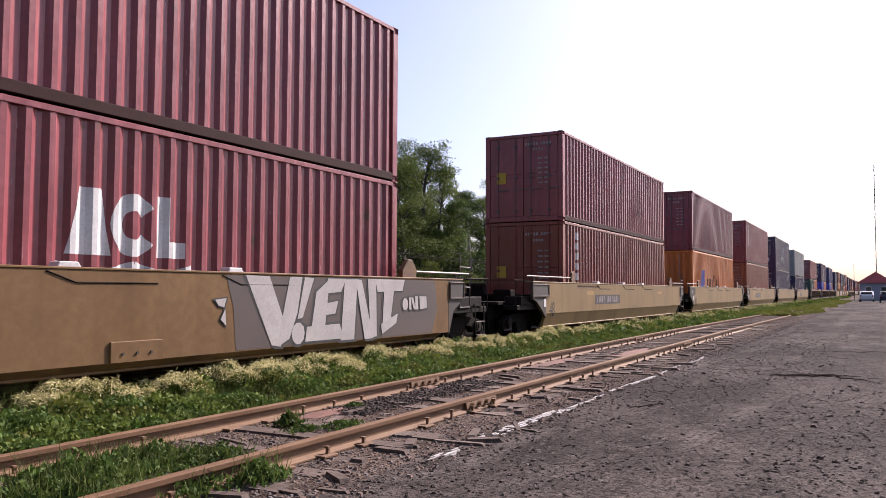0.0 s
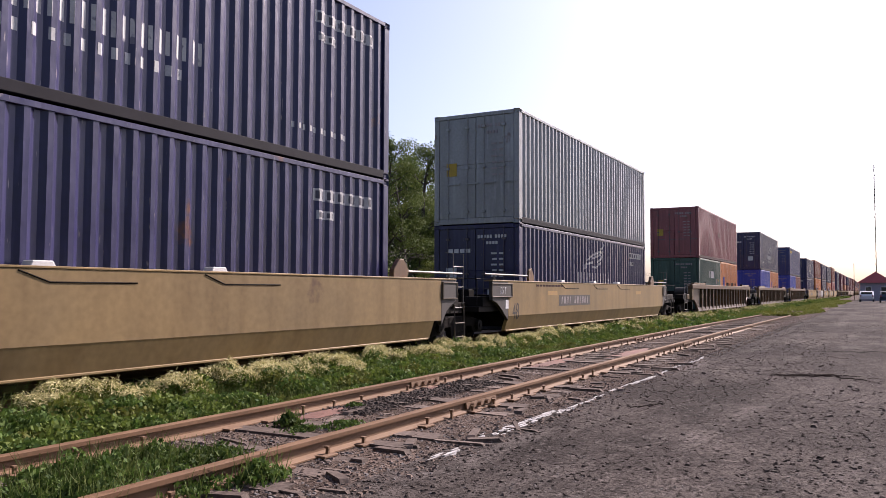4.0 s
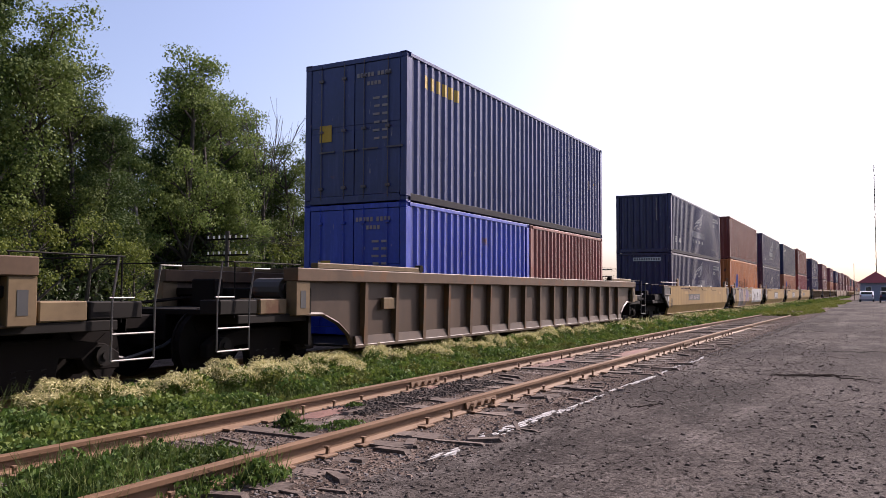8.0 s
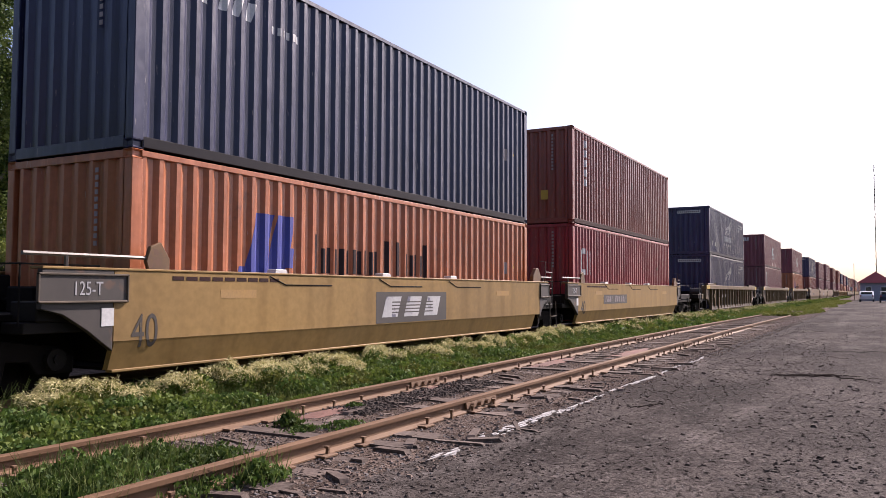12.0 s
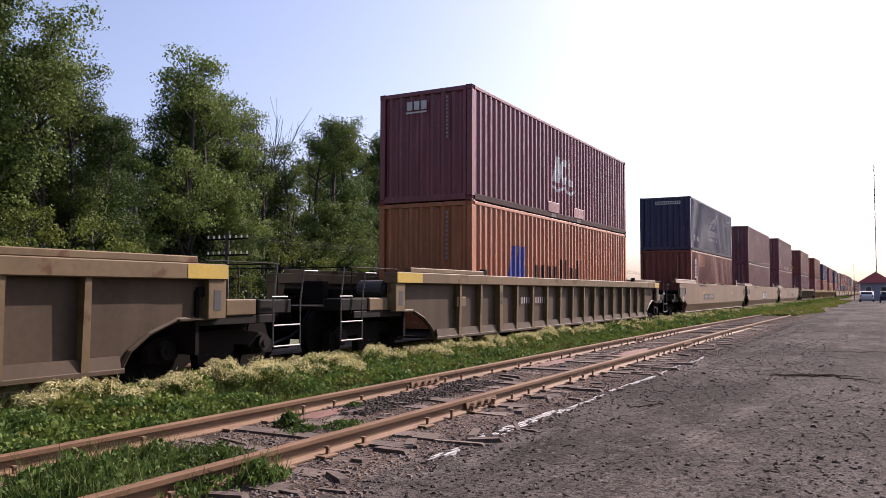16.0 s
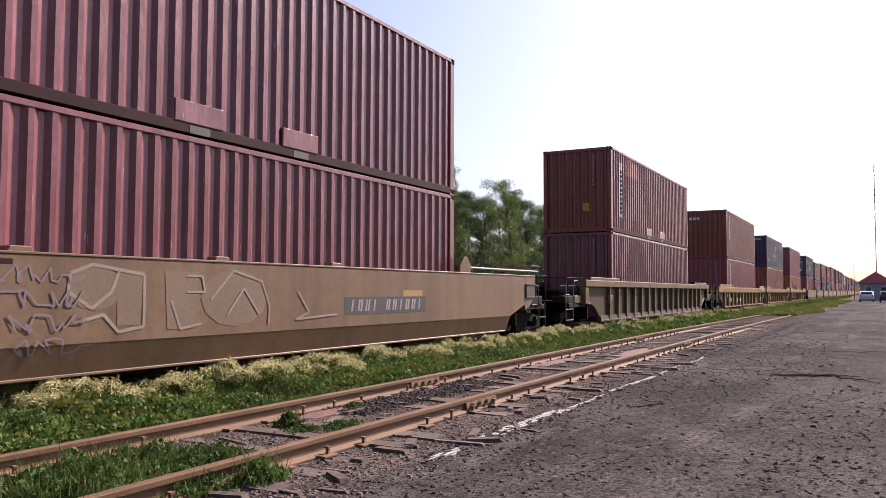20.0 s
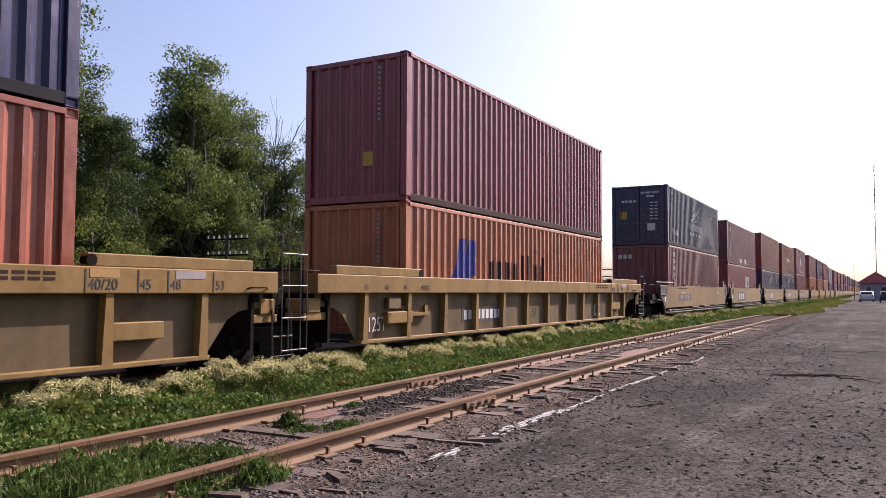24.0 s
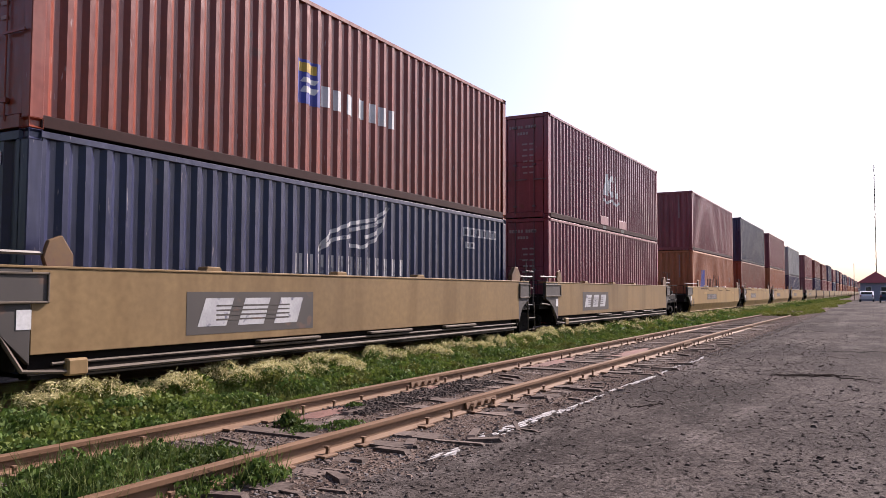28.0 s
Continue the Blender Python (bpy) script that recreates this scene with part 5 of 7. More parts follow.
    if i == 10:     # a mural of lilac, brown and violet shapes, then a silver block with drips
        layers = [("graffiti_ground", [[(1.14, 0.44), (4.2, 0.44), (4.7, 1.525), (1.12, 1.525)]], LILAC, "lilac-grey sprayed ground"),
                  ("graffiti_ground", [[(3.0, 0.52), (4.3, 0.52), (4.1, 1.525), (2.95, 1.525)]], CLAY, "brown sprayed ground"),
                  ("graffiti_shape", [[(1.16, 1.5), (1.30, 0.44), (1.62, 0.44), (1.62, 1.5)], [(1.55, 1.30), (1.85, 1.34), (2.0, 1.52), (1.5, 1.52)], [(1.85, 1.34), (2.16, 1.30), (1.98, 1.52)], [(1.88, 1.3), (1.80, 0.9), (2.0, 0.66), (2.16, 1.30)]], MAUVE, "lilac sprayed shape"),
                  ("graffiti_shape", [oval(2.62, 1.12, 0.36, 0.40)], MAUVE, "lilac sprayed shape"),
                  ("graffiti_shape", [oval(2.60, 0.72, 0.30, 0.20)] + [oval(1.73, 1.12, 0.14, 0.22)] + [oval(2.68, 1.16, 0.11, 0.17)], SHADE, "dark sprayed shadow"),
                  ("graffiti_shape", stroke([(3.02, 1.5), (3.24, 0.62), (3.38, 1.25), (3.56, 0.62), (3.86, 1.42)], 0.20), FAWN, "fawn sprayed zigzag"),
                  ("graffiti_shape", stroke([(3.98, 1.40), (4.75, 1.18)], 0.22) + stroke([(4.46, 1.28), (4.20, 0.60)], 0.24) + [oval(4.95, 1.14, 0.34, 0.36)] + stroke([(4.9, 0.72), (5.3, 0.80)], 0.2), VIOLET, "violet sprayed shape"),
                  ("graffiti_shape", [oval(4.98, 1.16, 0.13, 0.17)], SHADE, "dark sprayed shadow"),
                  ("graffiti_stroke", stroke([(1.64, 0.46), (1.66, 0.92), (1.55, 1.14), (1.60, 1.31), (1.77, 1.36), (1.90, 1.20), (1.82, 0.90)], 0.035) + stroke([(1.17, 1.5), (1.30, 0.45)], 0.03)
                   + stroke([(2.78, 1.44), (2.88, 1.25), (2.74, 0.90), (2.55, 0.80), (2.44, 0.94)], 0.035) + stroke([(2.60, 1.34), (2.74, 1.36), (2.78, 1.16), (2.66, 1.02)], 0.03) + stroke([(2.92, 1.5), (3.14, 0.6)], 0.03)
                   + stroke([(3.62, 0.56), (3.96, 1.40)], 0.03) + stroke([(5.22, 1.40), (5.28, 1.1), (5.12, 0.82)], 0.03), SPRAY, "white sprayed outline"),
                  ("graffiti_stroke", stroke([(2.0, 1.52), (2.19, 1.28), (1.98, 0.74), (2.04, 0.46)], 0.04) + stroke([(2.28, 1.50), (2.24, 1.0), (2.36, 0.62), (2.62, 0.48), (2.95, 0.62)], 0.04) + stroke([(3.38, 1.5), (3.5, 1.05), (3.58, 1.5)], 0.035)
                   + stroke([(4.28, 0.5), (4.52, 1.05), (4.82, 0.95)], 0.035) + stroke([(4.1, 1.52), (4.72, 1.30), (5.0, 1.52), (5.32, 1.3)], 0.035), SHADE, "dark sprayed outline"),
                  ("graffiti_stroke", [bar(5.45, z, 1.15, 0.05) for z in (0.82, 0.96, 1.06, 1.16, 1.34)], SHADE, "dark painted stripes"),
                  ("graffiti_stroke", [bar(5.75 + 0.3 * k, 0.98, 0.16, 0.22, 0.06) for k in range(3)], SPRAY, "pale painted blocks"),
                  ("graffiti_ground", [[(6.72, 0.60), (11.7, 0.62), (11.8, 1.53), (6.95, 1.53), (6.76, 1.40), (6.70, 1.15), (6.90, 0.95)]], SILVER, "silver-white sprayed block"),
                  ("graffiti_stroke", [oval(7.45, 1.26, 0.16, 0.12), oval(7.55, 0.80, 0.10, 0.14), oval(8.02, 1.10, 0.16, 0.10), oval(8.12, 0.88, 0.08, 0.24), oval(8.75, 0.98, 0.12, 0.22), oval(9.35, 0.92, 0.16, 0.16), oval(9.5, 1.22, 0.20, 0.10),
                    oval(9.75, 1.06, 0.12, 0.22), oval(10.5, 1.08, 0.15, 0.24), oval(11.15, 0.98, 0.12, 0.26)], SHADE, "dark drips in the silver paint")]
        for k, (nm, polys, mt, words) in enumerate(layers):
            for j, q in enumerate([[p] for p in polys] if nm == "graffiti_shape" and mt is not FAWN else [polys]):
                part(nm, side_marks(q, 0.002 + 0.0012 * k + 0.00025 * j), mt, car, words)
    if i == 19:
        for k, q in enumerate((oval(3.30, 1.34, 0.36, 0.24), [(3.58, 1.55), (3.95, 1.55), (3.9, 0.92), (3.58, 0.92)], oval(5.45, 1.22, 0.62, 0.38), [(4.25, 1.55), (4.8, 1.55), (4.75, 0.85), (4.3, 0.85)])):
            part("graffiti_shape", side_marks([q], 0.002 + 0.00025 * k), HAZE, car, "faded pale sprayed shape")
        part("graffiti_stroke", side_marks(stroke([(2.98, 1.5), (2.96, 1.3), (3.25, 1.12), (3.5, 1.3), (3.6, 1.55), (3.25, 1.60), (2.98, 1.5)], 0.04) + stroke([(3.6, 1.55), (3.95, 1.5), (3.95, 0.9), (3.6, 0.85), (3.4, 1.05), (3.1, 0.98)], 0.04)
             + stroke([(4.35, 1.2), (4.5, 0.85), (4.85, 0.9)], 0.03) + stroke([(4.6, 1.3), (4.9, 1.3), (4.85, 1.5), (4.6, 1.5)], 0.03) + stroke([(5.0, 1.2), (5.4, 1.58), (5.95, 1.45), (6.12, 1.1), (6.1, 0.85)], 0.03) + stroke([(5.3, 1.0), (5.6, 1.35), (5.9, 1.0)], 0.03)
             + stroke([(6.75, 1.3), (7.0, 1.0), (6.7, 0.9), (7.7, 0.95)], 0.03), 0.0036), PALETAG, car, "pale sprayed outline")
        part("graffiti_stroke", side_marks([q for k in range(4) for q in scribble(2.2 + 0.05 * k, 1.40 - 0.25 * k, 0.95, 0.17, 9, 20 + k)], 0.003), PURPLE, car, "purple sprayed scrawl")


# ---- ground and tracks ----


def rough_ground(name, tones, spot, pale, scale, bump):
    """Worn ground: patches, grain, dark clods and pale chips at their real size."""
    m = surf(name, tones[0], tones[1], scale, 0.92, 0, bump, 60.0, speck=0.85, shine=0.03, spread=0.3)
    n, l = m.node_tree.nodes, m.node_tree.links
    b = n["Principled BSDF"]
    col = b.inputs["Base Color"].links[0].from_socket
    pos = n.new("ShaderNodeTexCoord").outputs["Object"]

    def layer(col, kind, s, lo, hi, tint, amount):
        t = n.new("ShaderNodeTexNoise" if kind == "noise" else "ShaderNodeTexVoronoi")
        t.inputs["Scale"].default_value = s
        if kind == "noise":
            t.inputs["Detail"].default_value = 7.0
            t.inputs["Roughness"].default_value = 0.7
        l.new(pos, t.inputs["Vector"])
        r = n.new("ShaderNodeMapRange")
        r.inputs["From Min"].default_value, r.inputs["From Max"].default_value = lo, hi
        r.inputs["To Max"].default_value = amount
        l.new(t.outputs["Fac" if kind == "noise" else "Distance"], r.inputs["Value"])
        x = n.new("ShaderNodeMix")
        x.data_type = "RGBA"
        x.inputs["B"].default_value = (*tint, 1)
        l.new(r.outputs[0], x.inputs["Factor"])
        l.new(col, x.inputs["A"])
        return x.outputs["Result"], r.outputs[0]

    long = n.new("ShaderNodeVectorMath")
    long.operation = "MULTIPLY"
    long.inputs[1].default_value = (0.22, 1.0, 1.0)
    l.new(pos, long.inputs[0])
    pos, every = long.outputs[0], pos
    col, _ = layer(col, "noise", 0.45, 0.46, 0.58, spot, 0.5)      # long worn lanes
    col, _ = layer(col, "noise", 1.1, 0.52, 0.64, pale, 0.34)
    pos = every
    col, _ = layer(col, "noise", 2.2, 0.50, 0.60, spot, 0.55)
    col, _ = layer(col, "noise", 9.0, 0.56, 0.66, pale, 0.5)
    col, _ = layer(col, "noise", 14.0, 0.53, 0.60, spot, 0.8)
    col, h = layer(col, "noise", 26.0, 0.54, 0.60, spot, 0.7)
    col, _ = layer(col, "noise", 45.0, 0.60, 0.66, pale, 0.8)
    l.new(col, b.inputs["Base Color"])
    bp = b.inputs["Normal"].links[0].from_node
    b2 = n.new("ShaderNodeBump")
    b2.inputs["Strength"].default_value, b2.inputs["Distance"].default_value = 1.0, bump * 1.5
    l.new(h, b2.inputs["Height"])
    l.new(bp.outputs[0], b2.inputs["Normal"])
    l.new(b2.outputs[0], b.inputs["Normal"])
    return m


ASPHALT = rough_ground("asphalt", ((0.112, 0.094, 0.086), (0.060, 0.050, 0.046)), (0.020, 0.017, 0.0155), (0.195, 0.170, 0.158), 0.30, 0.006)
DIRT = rough_ground("cinder_dirt", ((0.175, 0.128, 0.104), (0.110, 0.080, 0.067)), (0.042, 0.032, 0.027), (0.28, 0.23, 0.205), 1.1, 0.016)
MEADOW = surf("grass_ground", (0.075, 0.10, 0.03), (0.10, 0.10, 0.05), 0.06, 0.9, 0, 0.03, 6.0, speck=0.5)
TIE = surf("weathered_tie", (0.180, 0.140, 0.120), (0.085, 0.066, 0.057), 1.5, 0.85, 0, 0.01, 20.0, speck=0.6, own=0.35, shine=0.1)
RAILRUST = surf("rusty_rail", (0.185, 0.105, 0.055), (0.115, 0.056, 0.026), 1.2, 0.8, 0.0, 0.002, 30.0)
RAILTOP = surf("rail_head", (0.185, 0.106, 0.060), (0.115, 0.062, 0.034), 1.5, 0.8, 0.0, 0, 30.0, shine=0.2)


def plate(name, x0, x1, y0, y1, z, mat, label, nx=1, ny=1, rough=0.0, seed=0):
    rng = np.random.default_rng(seed)
    xs, ys = np.linspace(x0, x1, nx + 1), np.linspace(y0, y1, ny + 1)
    v = [(x, y, z + (rng.normal() * rough if rough and 0 < j < ny else 0)) for x in xs for j, y in enumerate(ys)]
    f = [(i * (ny + 1) + j, (i + 1) * (ny + 1) + j, (i + 1) * (ny + 1) + j + 1, i * (ny + 1) + j + 1) for i in range(nx) for j in range(ny)]
    return tagged(new(name, mesh_of(name, v, f, mat)), label, kind="structure")


plate("ground", -1500, 3500, -2500, 2500, -0.06, MEADOW, "grassy earth that reaches the horizon")
plate("pavement", -60, 420, -60, 3.2, 0.0, ASPHALT, "worn dark asphalt yard with gravel", 1, 1)
plate("track_bed", -60, 600, 3.2, 12.5, 0.0, DIRT, "cinder and dirt bed of the tracks")

RAILSEC = [(-0.068, -0.145), (0.068, -0.145), (0.068, -0.133), (0.012, -0.112), (0.009, -0.045), (0.036, -0.032), (0.036, -0.006), (0.028, 0.0), (-0.028, 0.0), (-0.036, -0.006), (-0.036, -0.032),
           (-0.009, -0.045), (-0.012, -0.112), (-0.068, -0.133)]
SKEW = 0.0054
siding = tagged(new("siding_track"), "rusty little-used siding track on weathered wooden ties", "railway track", kind="structure")
main = tagged(new("main_track"), "main track under the train", "railway track", kind="structure")
for tr, yc, z, x0, x1, skew in ((siding, 3.937 + 0.7525, RAIL, -15, 26, SKEW), (main, MID, 0.13, -40, 700, 0.0)):
    for s in (-1, 1):
        y = yc + s * 0.7525
        ob = part("rail", shape("rail", along([(a, b) for a, b in RAILSEC], x0, x1)), RAILRUST, tr, "rust-brown steel rail")
        head = part("rail_head", shape("rail_head", along([(-0.038, -0.036), (0.038, -0.036), (0.038, -0.004), (0.030, 0.003), (-0.030, 0.003), (-0.038, -0.004)], x0, x1)), RAILTOP, tr, "dark worn rail head")
        head.matrix_basis = Matrix.Translation((0, y, z)) @ Matrix.Rotation(math.atan(skew), 4, "Z")
        ob.matrix_basis = Matrix.Translation((0, y, z)) @ Matrix.Rotation(math.atan(skew), 4, "Z")
for s in (-1, 1):       # beyond, the siding sinks under the dirt
    y = 3.937 + 0.7525 + s * 0.7525 + SKEW * 26
    down = Matrix.Translation((26, y, RAIL)) @ Matrix.Rotation(math.atan(SKEW), 4, "Z") @ Matrix.Rotation(0.0042, 4, "Y")
    for nm, sec, mt in (("rail", RAILSEC, RAILRUST), ("rail_head", [(-0.038, -0.036), (0.038, -0.036), (0.038, -0.004), (0.030, 0.003), (-0.030, 0.003), (-0.038, -0.004)], RAILTOP)):
        part(nm, along(sec, 0, 40), mt, siding, "rusty rail sinking into the dirt").matrix_basis = down


def tie_mesh():
    bm = boxes([(-0.11, 0.11, -1.25, 1.25, -0.15, 0.0)])
    bmesh.ops.subdivide_edges(bm, edges=[e for e in bm.edges if abs(e.verts[0].co.y - e.verts[1].co.y) > 1], cuts=5)
    for v in bm.verts:
        v.co += Vector((random.uniform(-0.012, 0.012), random.uniform(-0.03, 0.03), random.uniform(-0.012, 0.004)))
    return shape("tie", bm, TIE)


ties = [tie_mesh() for _ in range(4)]
tr_rng = random.Random(3)
for i in range(66):
    x = 2.0 + i * 0.53
    part("tie", ties[i % 4], TIE, siding, at=(x + tr_rng.uniform(-0.05, 0.05), 3.937 + 0.7525 + SKEW * x + tr_rng.uniform(-0.08, 0.08), 0.012 + tr_rng.uniform(-0.022, 0.012))).rotation_euler.z = tr_rng.uniform(-0.05, 0.05)


# ---- woods behind the train ----
LEAF = leafy("tree_leaves", (0.058, 0.090, 0.020), (0.138, 0.174, 0.048))
LEAF2 = leafy("dark_tree_leaves", (0.034, 0.064, 0.018), (0.086, 0.126, 0.034))
LEAF3 = leafy("bush_leaves", (0.055, 0.080, 0.014), (0.150, 0.172, 0.034))
# understory shade is put into this leaf colour
SHADEBRUSH = leafy("shaded_brush_leaves", (0.012, 0.022, 0.008), (0.040, 0.058, 0.018))
BARK = surf("bark", (0.055, 0.044, 0.036), (0.032, 0.026, 0.022), 3.0, 0.9, 0, 0.01, 12.0)
BIRCH = surf("pale_bark", (0.26, 0.24, 0.215), (0.12, 0.11, 0.10), 4.0, 0.8, 0, 0.0, 9.0)
WOODS_Y = 30.0


def limb_tree(rng, H, spread, n_limbs, low=0.2, fork=True):
    """Trunk and limbs as one tapered mesh; returns it with the limbs' tips."""
    bm = bmesh.new()
    tips = []

    def shoot(p, d, r, length, depth):
        k = max(3, int(length / 0.9))
        ring = None
        for i in range(k + 1):
            t = i / k
            rad = r * (1 - 0.75 * t) + 0.012
            a = d.orthogonal().normalized()
            c = d.cross(a).normalized()
            new_ring = [bm.verts.new(p + rad * (math.cos(q * math.tau / 6) * a + math.sin(q * math.tau / 6) * c)) for q in range(6)]
            if ring:
                o = min(range(6), key=lambda o: sum((ring[q].co - new_ring[(q + o) % 6].co).length for q in range(6)))
                for q in range(6):
                    bm.faces.new((ring[q], ring[(q + 1) % 6], new_ring[(q + 1 + o) % 6], new_ring[(q + o) % 6]))
            ring = new_ring
            if depth < 2 and i > k * low and rng.random() < (0.85 if depth == 0 else 0.5 if fork else 0.3):
                for _ in range(n_limbs if depth == 0 else 1):
                    ang = rng.uniform(0, math.tau)
                    out = Vector((math.cos(ang), math.sin(ang), rng.uniform(0.15, 0.8)))
                    shoot(p.copy(), (out + d * 0.35).normalized(), rad * 0.55, spread * (1.05 - 0.7 * t) * rng.uniform(0.55, 1.1) * (1 if depth == 0 else 0.5), depth + 1)
            p = p + d * (length / k)
            d = (d + Vector((rng.uniform(-1, 1), rng.uniform(-1, 1), rng.uniform(-0.3, 0.6))) * (0.07 if depth == 0 else 0.2)).normalized()
            if depth and i > k * 0.5:
                tips.append(p.copy())
        tips.append(p.copy())

    shoot(Vector((0, 0, -0.1)), Vector((0, 0, 1)), H * 0.014 + 0.05, H * 0.93, 0)
    return bm, tips


def facing_leaves(p, d, size, rng):
    """Leaf quads that lie roughly along the skin of their clump."""
    n = len(p)
    nrm = d + rng.normal(0, 0.55, (n, 3))
    a = np.cross(nrm, rng.normal(size=(n, 3)))
    a /= np.linalg.norm(a, axis=1)[:, None]
    b = np.cross(nrm, a)
    b /= np.linalg.norm(b, axis=1)[:, None]
    s = (size * rng.uniform(0.55, 1.3, n))[:, None] * 0.5
    return np.stack([p - b * s, p + a * s * 0.7, p + b * s, p - a * s * 0.7], 1)


def tree_proto(seed, H, spread, leaf, size=0.128, per=88, bark=None, clump=1.0, label="leafy green broadleaf tree at the edge of the woods"):
    rng = random.Random(seed)
    nrng = np.random.default_rng(seed)
    tree = tagged(new("tree"), label, "tree", "trees of the woods")
    bm, tips = limb_tree(rng, H, spread, 3, 0.14)
    part("trunk", shape("trunk", bm, bark or BARK), None, tree)
    pts, ways = [], []
    for t in tips:
        c = np.array(t)
        r = rng.uniform(0.40, 0.92) * clump
        n = int(per * (r / 0.65) ** 2 * rng.uniform(0.7, 1.15))
        d = nrng.normal(size=(n, 3))
        d[:, 2] += 0.25
        d /= np.linalg.norm(d, axis=1)[:, None]
        lump = 1 + 0.28 * np.sin(d[:, 0] * 5 + t[0] * 3) * np.sin(d[:, 1] * 6 + t[2])
        pts.append(c + d * (r, r, r * 0.68) * (lump * nrng.uniform(0.62, 1.06, n))[:, None])
        ways.append(d)
    p, d = np.concatenate(pts), np.concatenate(ways)
    keep = p[:, 2] > (2.0 if H > 6 else 0.4)
    p, d = p[keep], d[keep]
    part("crown", quads("crown", facing_leaves(p, d, size, nrng), leaf), None, tree)
    return tree


protos = [tree_proto(11, 12.0, 3.0, LEAF), tree_proto(12, 12.0, 2.5, LEAF2), tree_proto(13, 12.0, 3.3, LEAF), tree_proto(14, 12.0, 2.3, LEAF2, bark=BIRCH, label="slender pale-barked tree with green leaves in the woods"),
          tree_proto(15, 12.0, 3.5, LEAF), tree_proto(16, 12.0, 2.7, LEAF2)]
bushes = [tree_proto(21, 4.0, 2.0, LEAF3, 0.11, 95, clump=0.6, label="green bush before the woods"), tree_proto(22, 3.6, 2.4, LEAF3, 0.11, 95, clump=0.6, label="green bush before the woods")]
# degrees from the track's direction and the height of the tops in degrees
SKYLINE = [(68, 20), (64, 20), (61.5, 19.5), (59.5, 19.5), (57.6, 18.3), (55.8, 16.3), (54.0, 14.0), (52.6, 12.0), (51.2, 11.8), (49.7, 10.8), (48.2, 13.4), (46.8, 16.4), (45.3, 14.8), (44.0, 14.6), (42.6, 11.0), (41.0, 9.8),
           (39.6, 10.6), (38.2, 11.6), (36.9, 12.9), (35.5, 12.4), (34.2, 11.5), (32.9, 11.1), (31.6, 9.8), (30.4, 11.2), (29.3, 9.2), (28.2, 7.0), (26.8, 7.9), (25.4, 7.0), (23.7, 8.2), (22.6, 7.0), (21.4, 5.4), (20.3, 4.6)]
wood_rng = random.Random(8)
used = set()
for row, (dy, drop, shift) in enumerate(((0.0, 0.97, 0.0), (5.5, 0.86, 0.7))):
    for i, (az, el) in enumerate(SKYLINE):
        a = radians(az - shift)
        y = WOODS_Y + dy + wood_rng.uniform(-1.2, 1.2)
        dist = y / math.sin(a)
        h = (dist * math.tan(radians(el)) + 1.33) * drop
        k = (i + row * 3 + wood_rng.randint(0, 1)) % len(protos)
        m = Matrix.Translation((dist * math.cos(a), y, -0.06)) @ Matrix.Rotation(wood_rng.uniform(0, 6.28), 4, "Z") @ Matrix.Diagonal((h / 12.4 * wood_rng.uniform(0.85, 1.1), h / 12.4, h / 12.4, 1))
        if k not in used:
            used.add(k)
            protos[k].matrix_basis = m
        else:
            copy_thing(protos[k], m @ Matrix.Diagonal((1 / protos[k].scale[0], 1 / protos[k].scale[1], 1 / protos[k].scale[2], 1)))
for i in range(13):
    a = radians(63 - i * 3.3 + wood_rng.uniform(-0.5, 0.5))
    y = WOODS_Y - 5.0 + wood_rng.uniform(-1.5, 1.0)
    s = wood_rng.uniform(0.5, 0.95)
    m = Matrix.Translation((y / math.tan(a), y, -0.06)) @ Matrix.Rotation(wood_rng.uniform(0, 6.28), 4, "Z")
    b = bushes[i % 2]
    if i < 2:
        b.matrix_basis = m @ Matrix.Diagonal((s, s, s, 1))
    else:
        copy_thing(b, m @ Matrix.Diagonal([s / v for v in b.scale] + [1]))
dead = tagged(new("bare_tree"), "leafless grey tree standing among the green woods", "tree")
part("trunk", tubes([[(0, 0, 0), (0.1, 0, 4), (0.0, 0.1, 7.2)]], 0.13, 7), BARK, dead)
dr = random.Random(9)
for k in range(11):
    a, lean = k * 2.4 + dr.uniform(-0.4, 0.4), dr.uniform(0.25, 1.15)
    p = Vector((0.05, 0, dr.uniform(5.2, 7.1)))
    d = Vector((math.cos(a) * lean, math.sin(a) * lean, 1.0)).normalized()
    pts, twigs = [p.copy()], []
    for q in range(6):
        p = p + d * dr.uniform(0.55, 0.75)
        d = (d + Vector((dr.uniform(-0.2, 0.2), dr.uniform(-0.2, 0.2), 0.10))).normalized()
        pts.append(p.copy())
        if q > 0:
            for _ in range(2):
                e = (d + Vector((dr.uniform(-0.7, 0.7), dr.uniform(-0.7, 0.7), dr.uniform(-0.1, 0.5)))).normalized()
                w1 = p + e * dr.uniform(0.4, 0.7)
                w2 = w1 + (e + Vector((0, 0, 0.35))).normalized() * dr.uniform(0.4, 0.9)
                twigs.append([p.copy(), w1, w2])
    br_ob = part("branch", tubes([pts], 0.030, 5), BARK, dead)
    part("twig_cluster", tubes(twigs, 0.011, 4), BARK, br_ob)["kind"] = "stuff"
dead.matrix_basis = Matrix.Translation((33.2, 29.6, -0.06)) @ Matrix.Diagonal((0.78, 0.78, 1.04, 1))

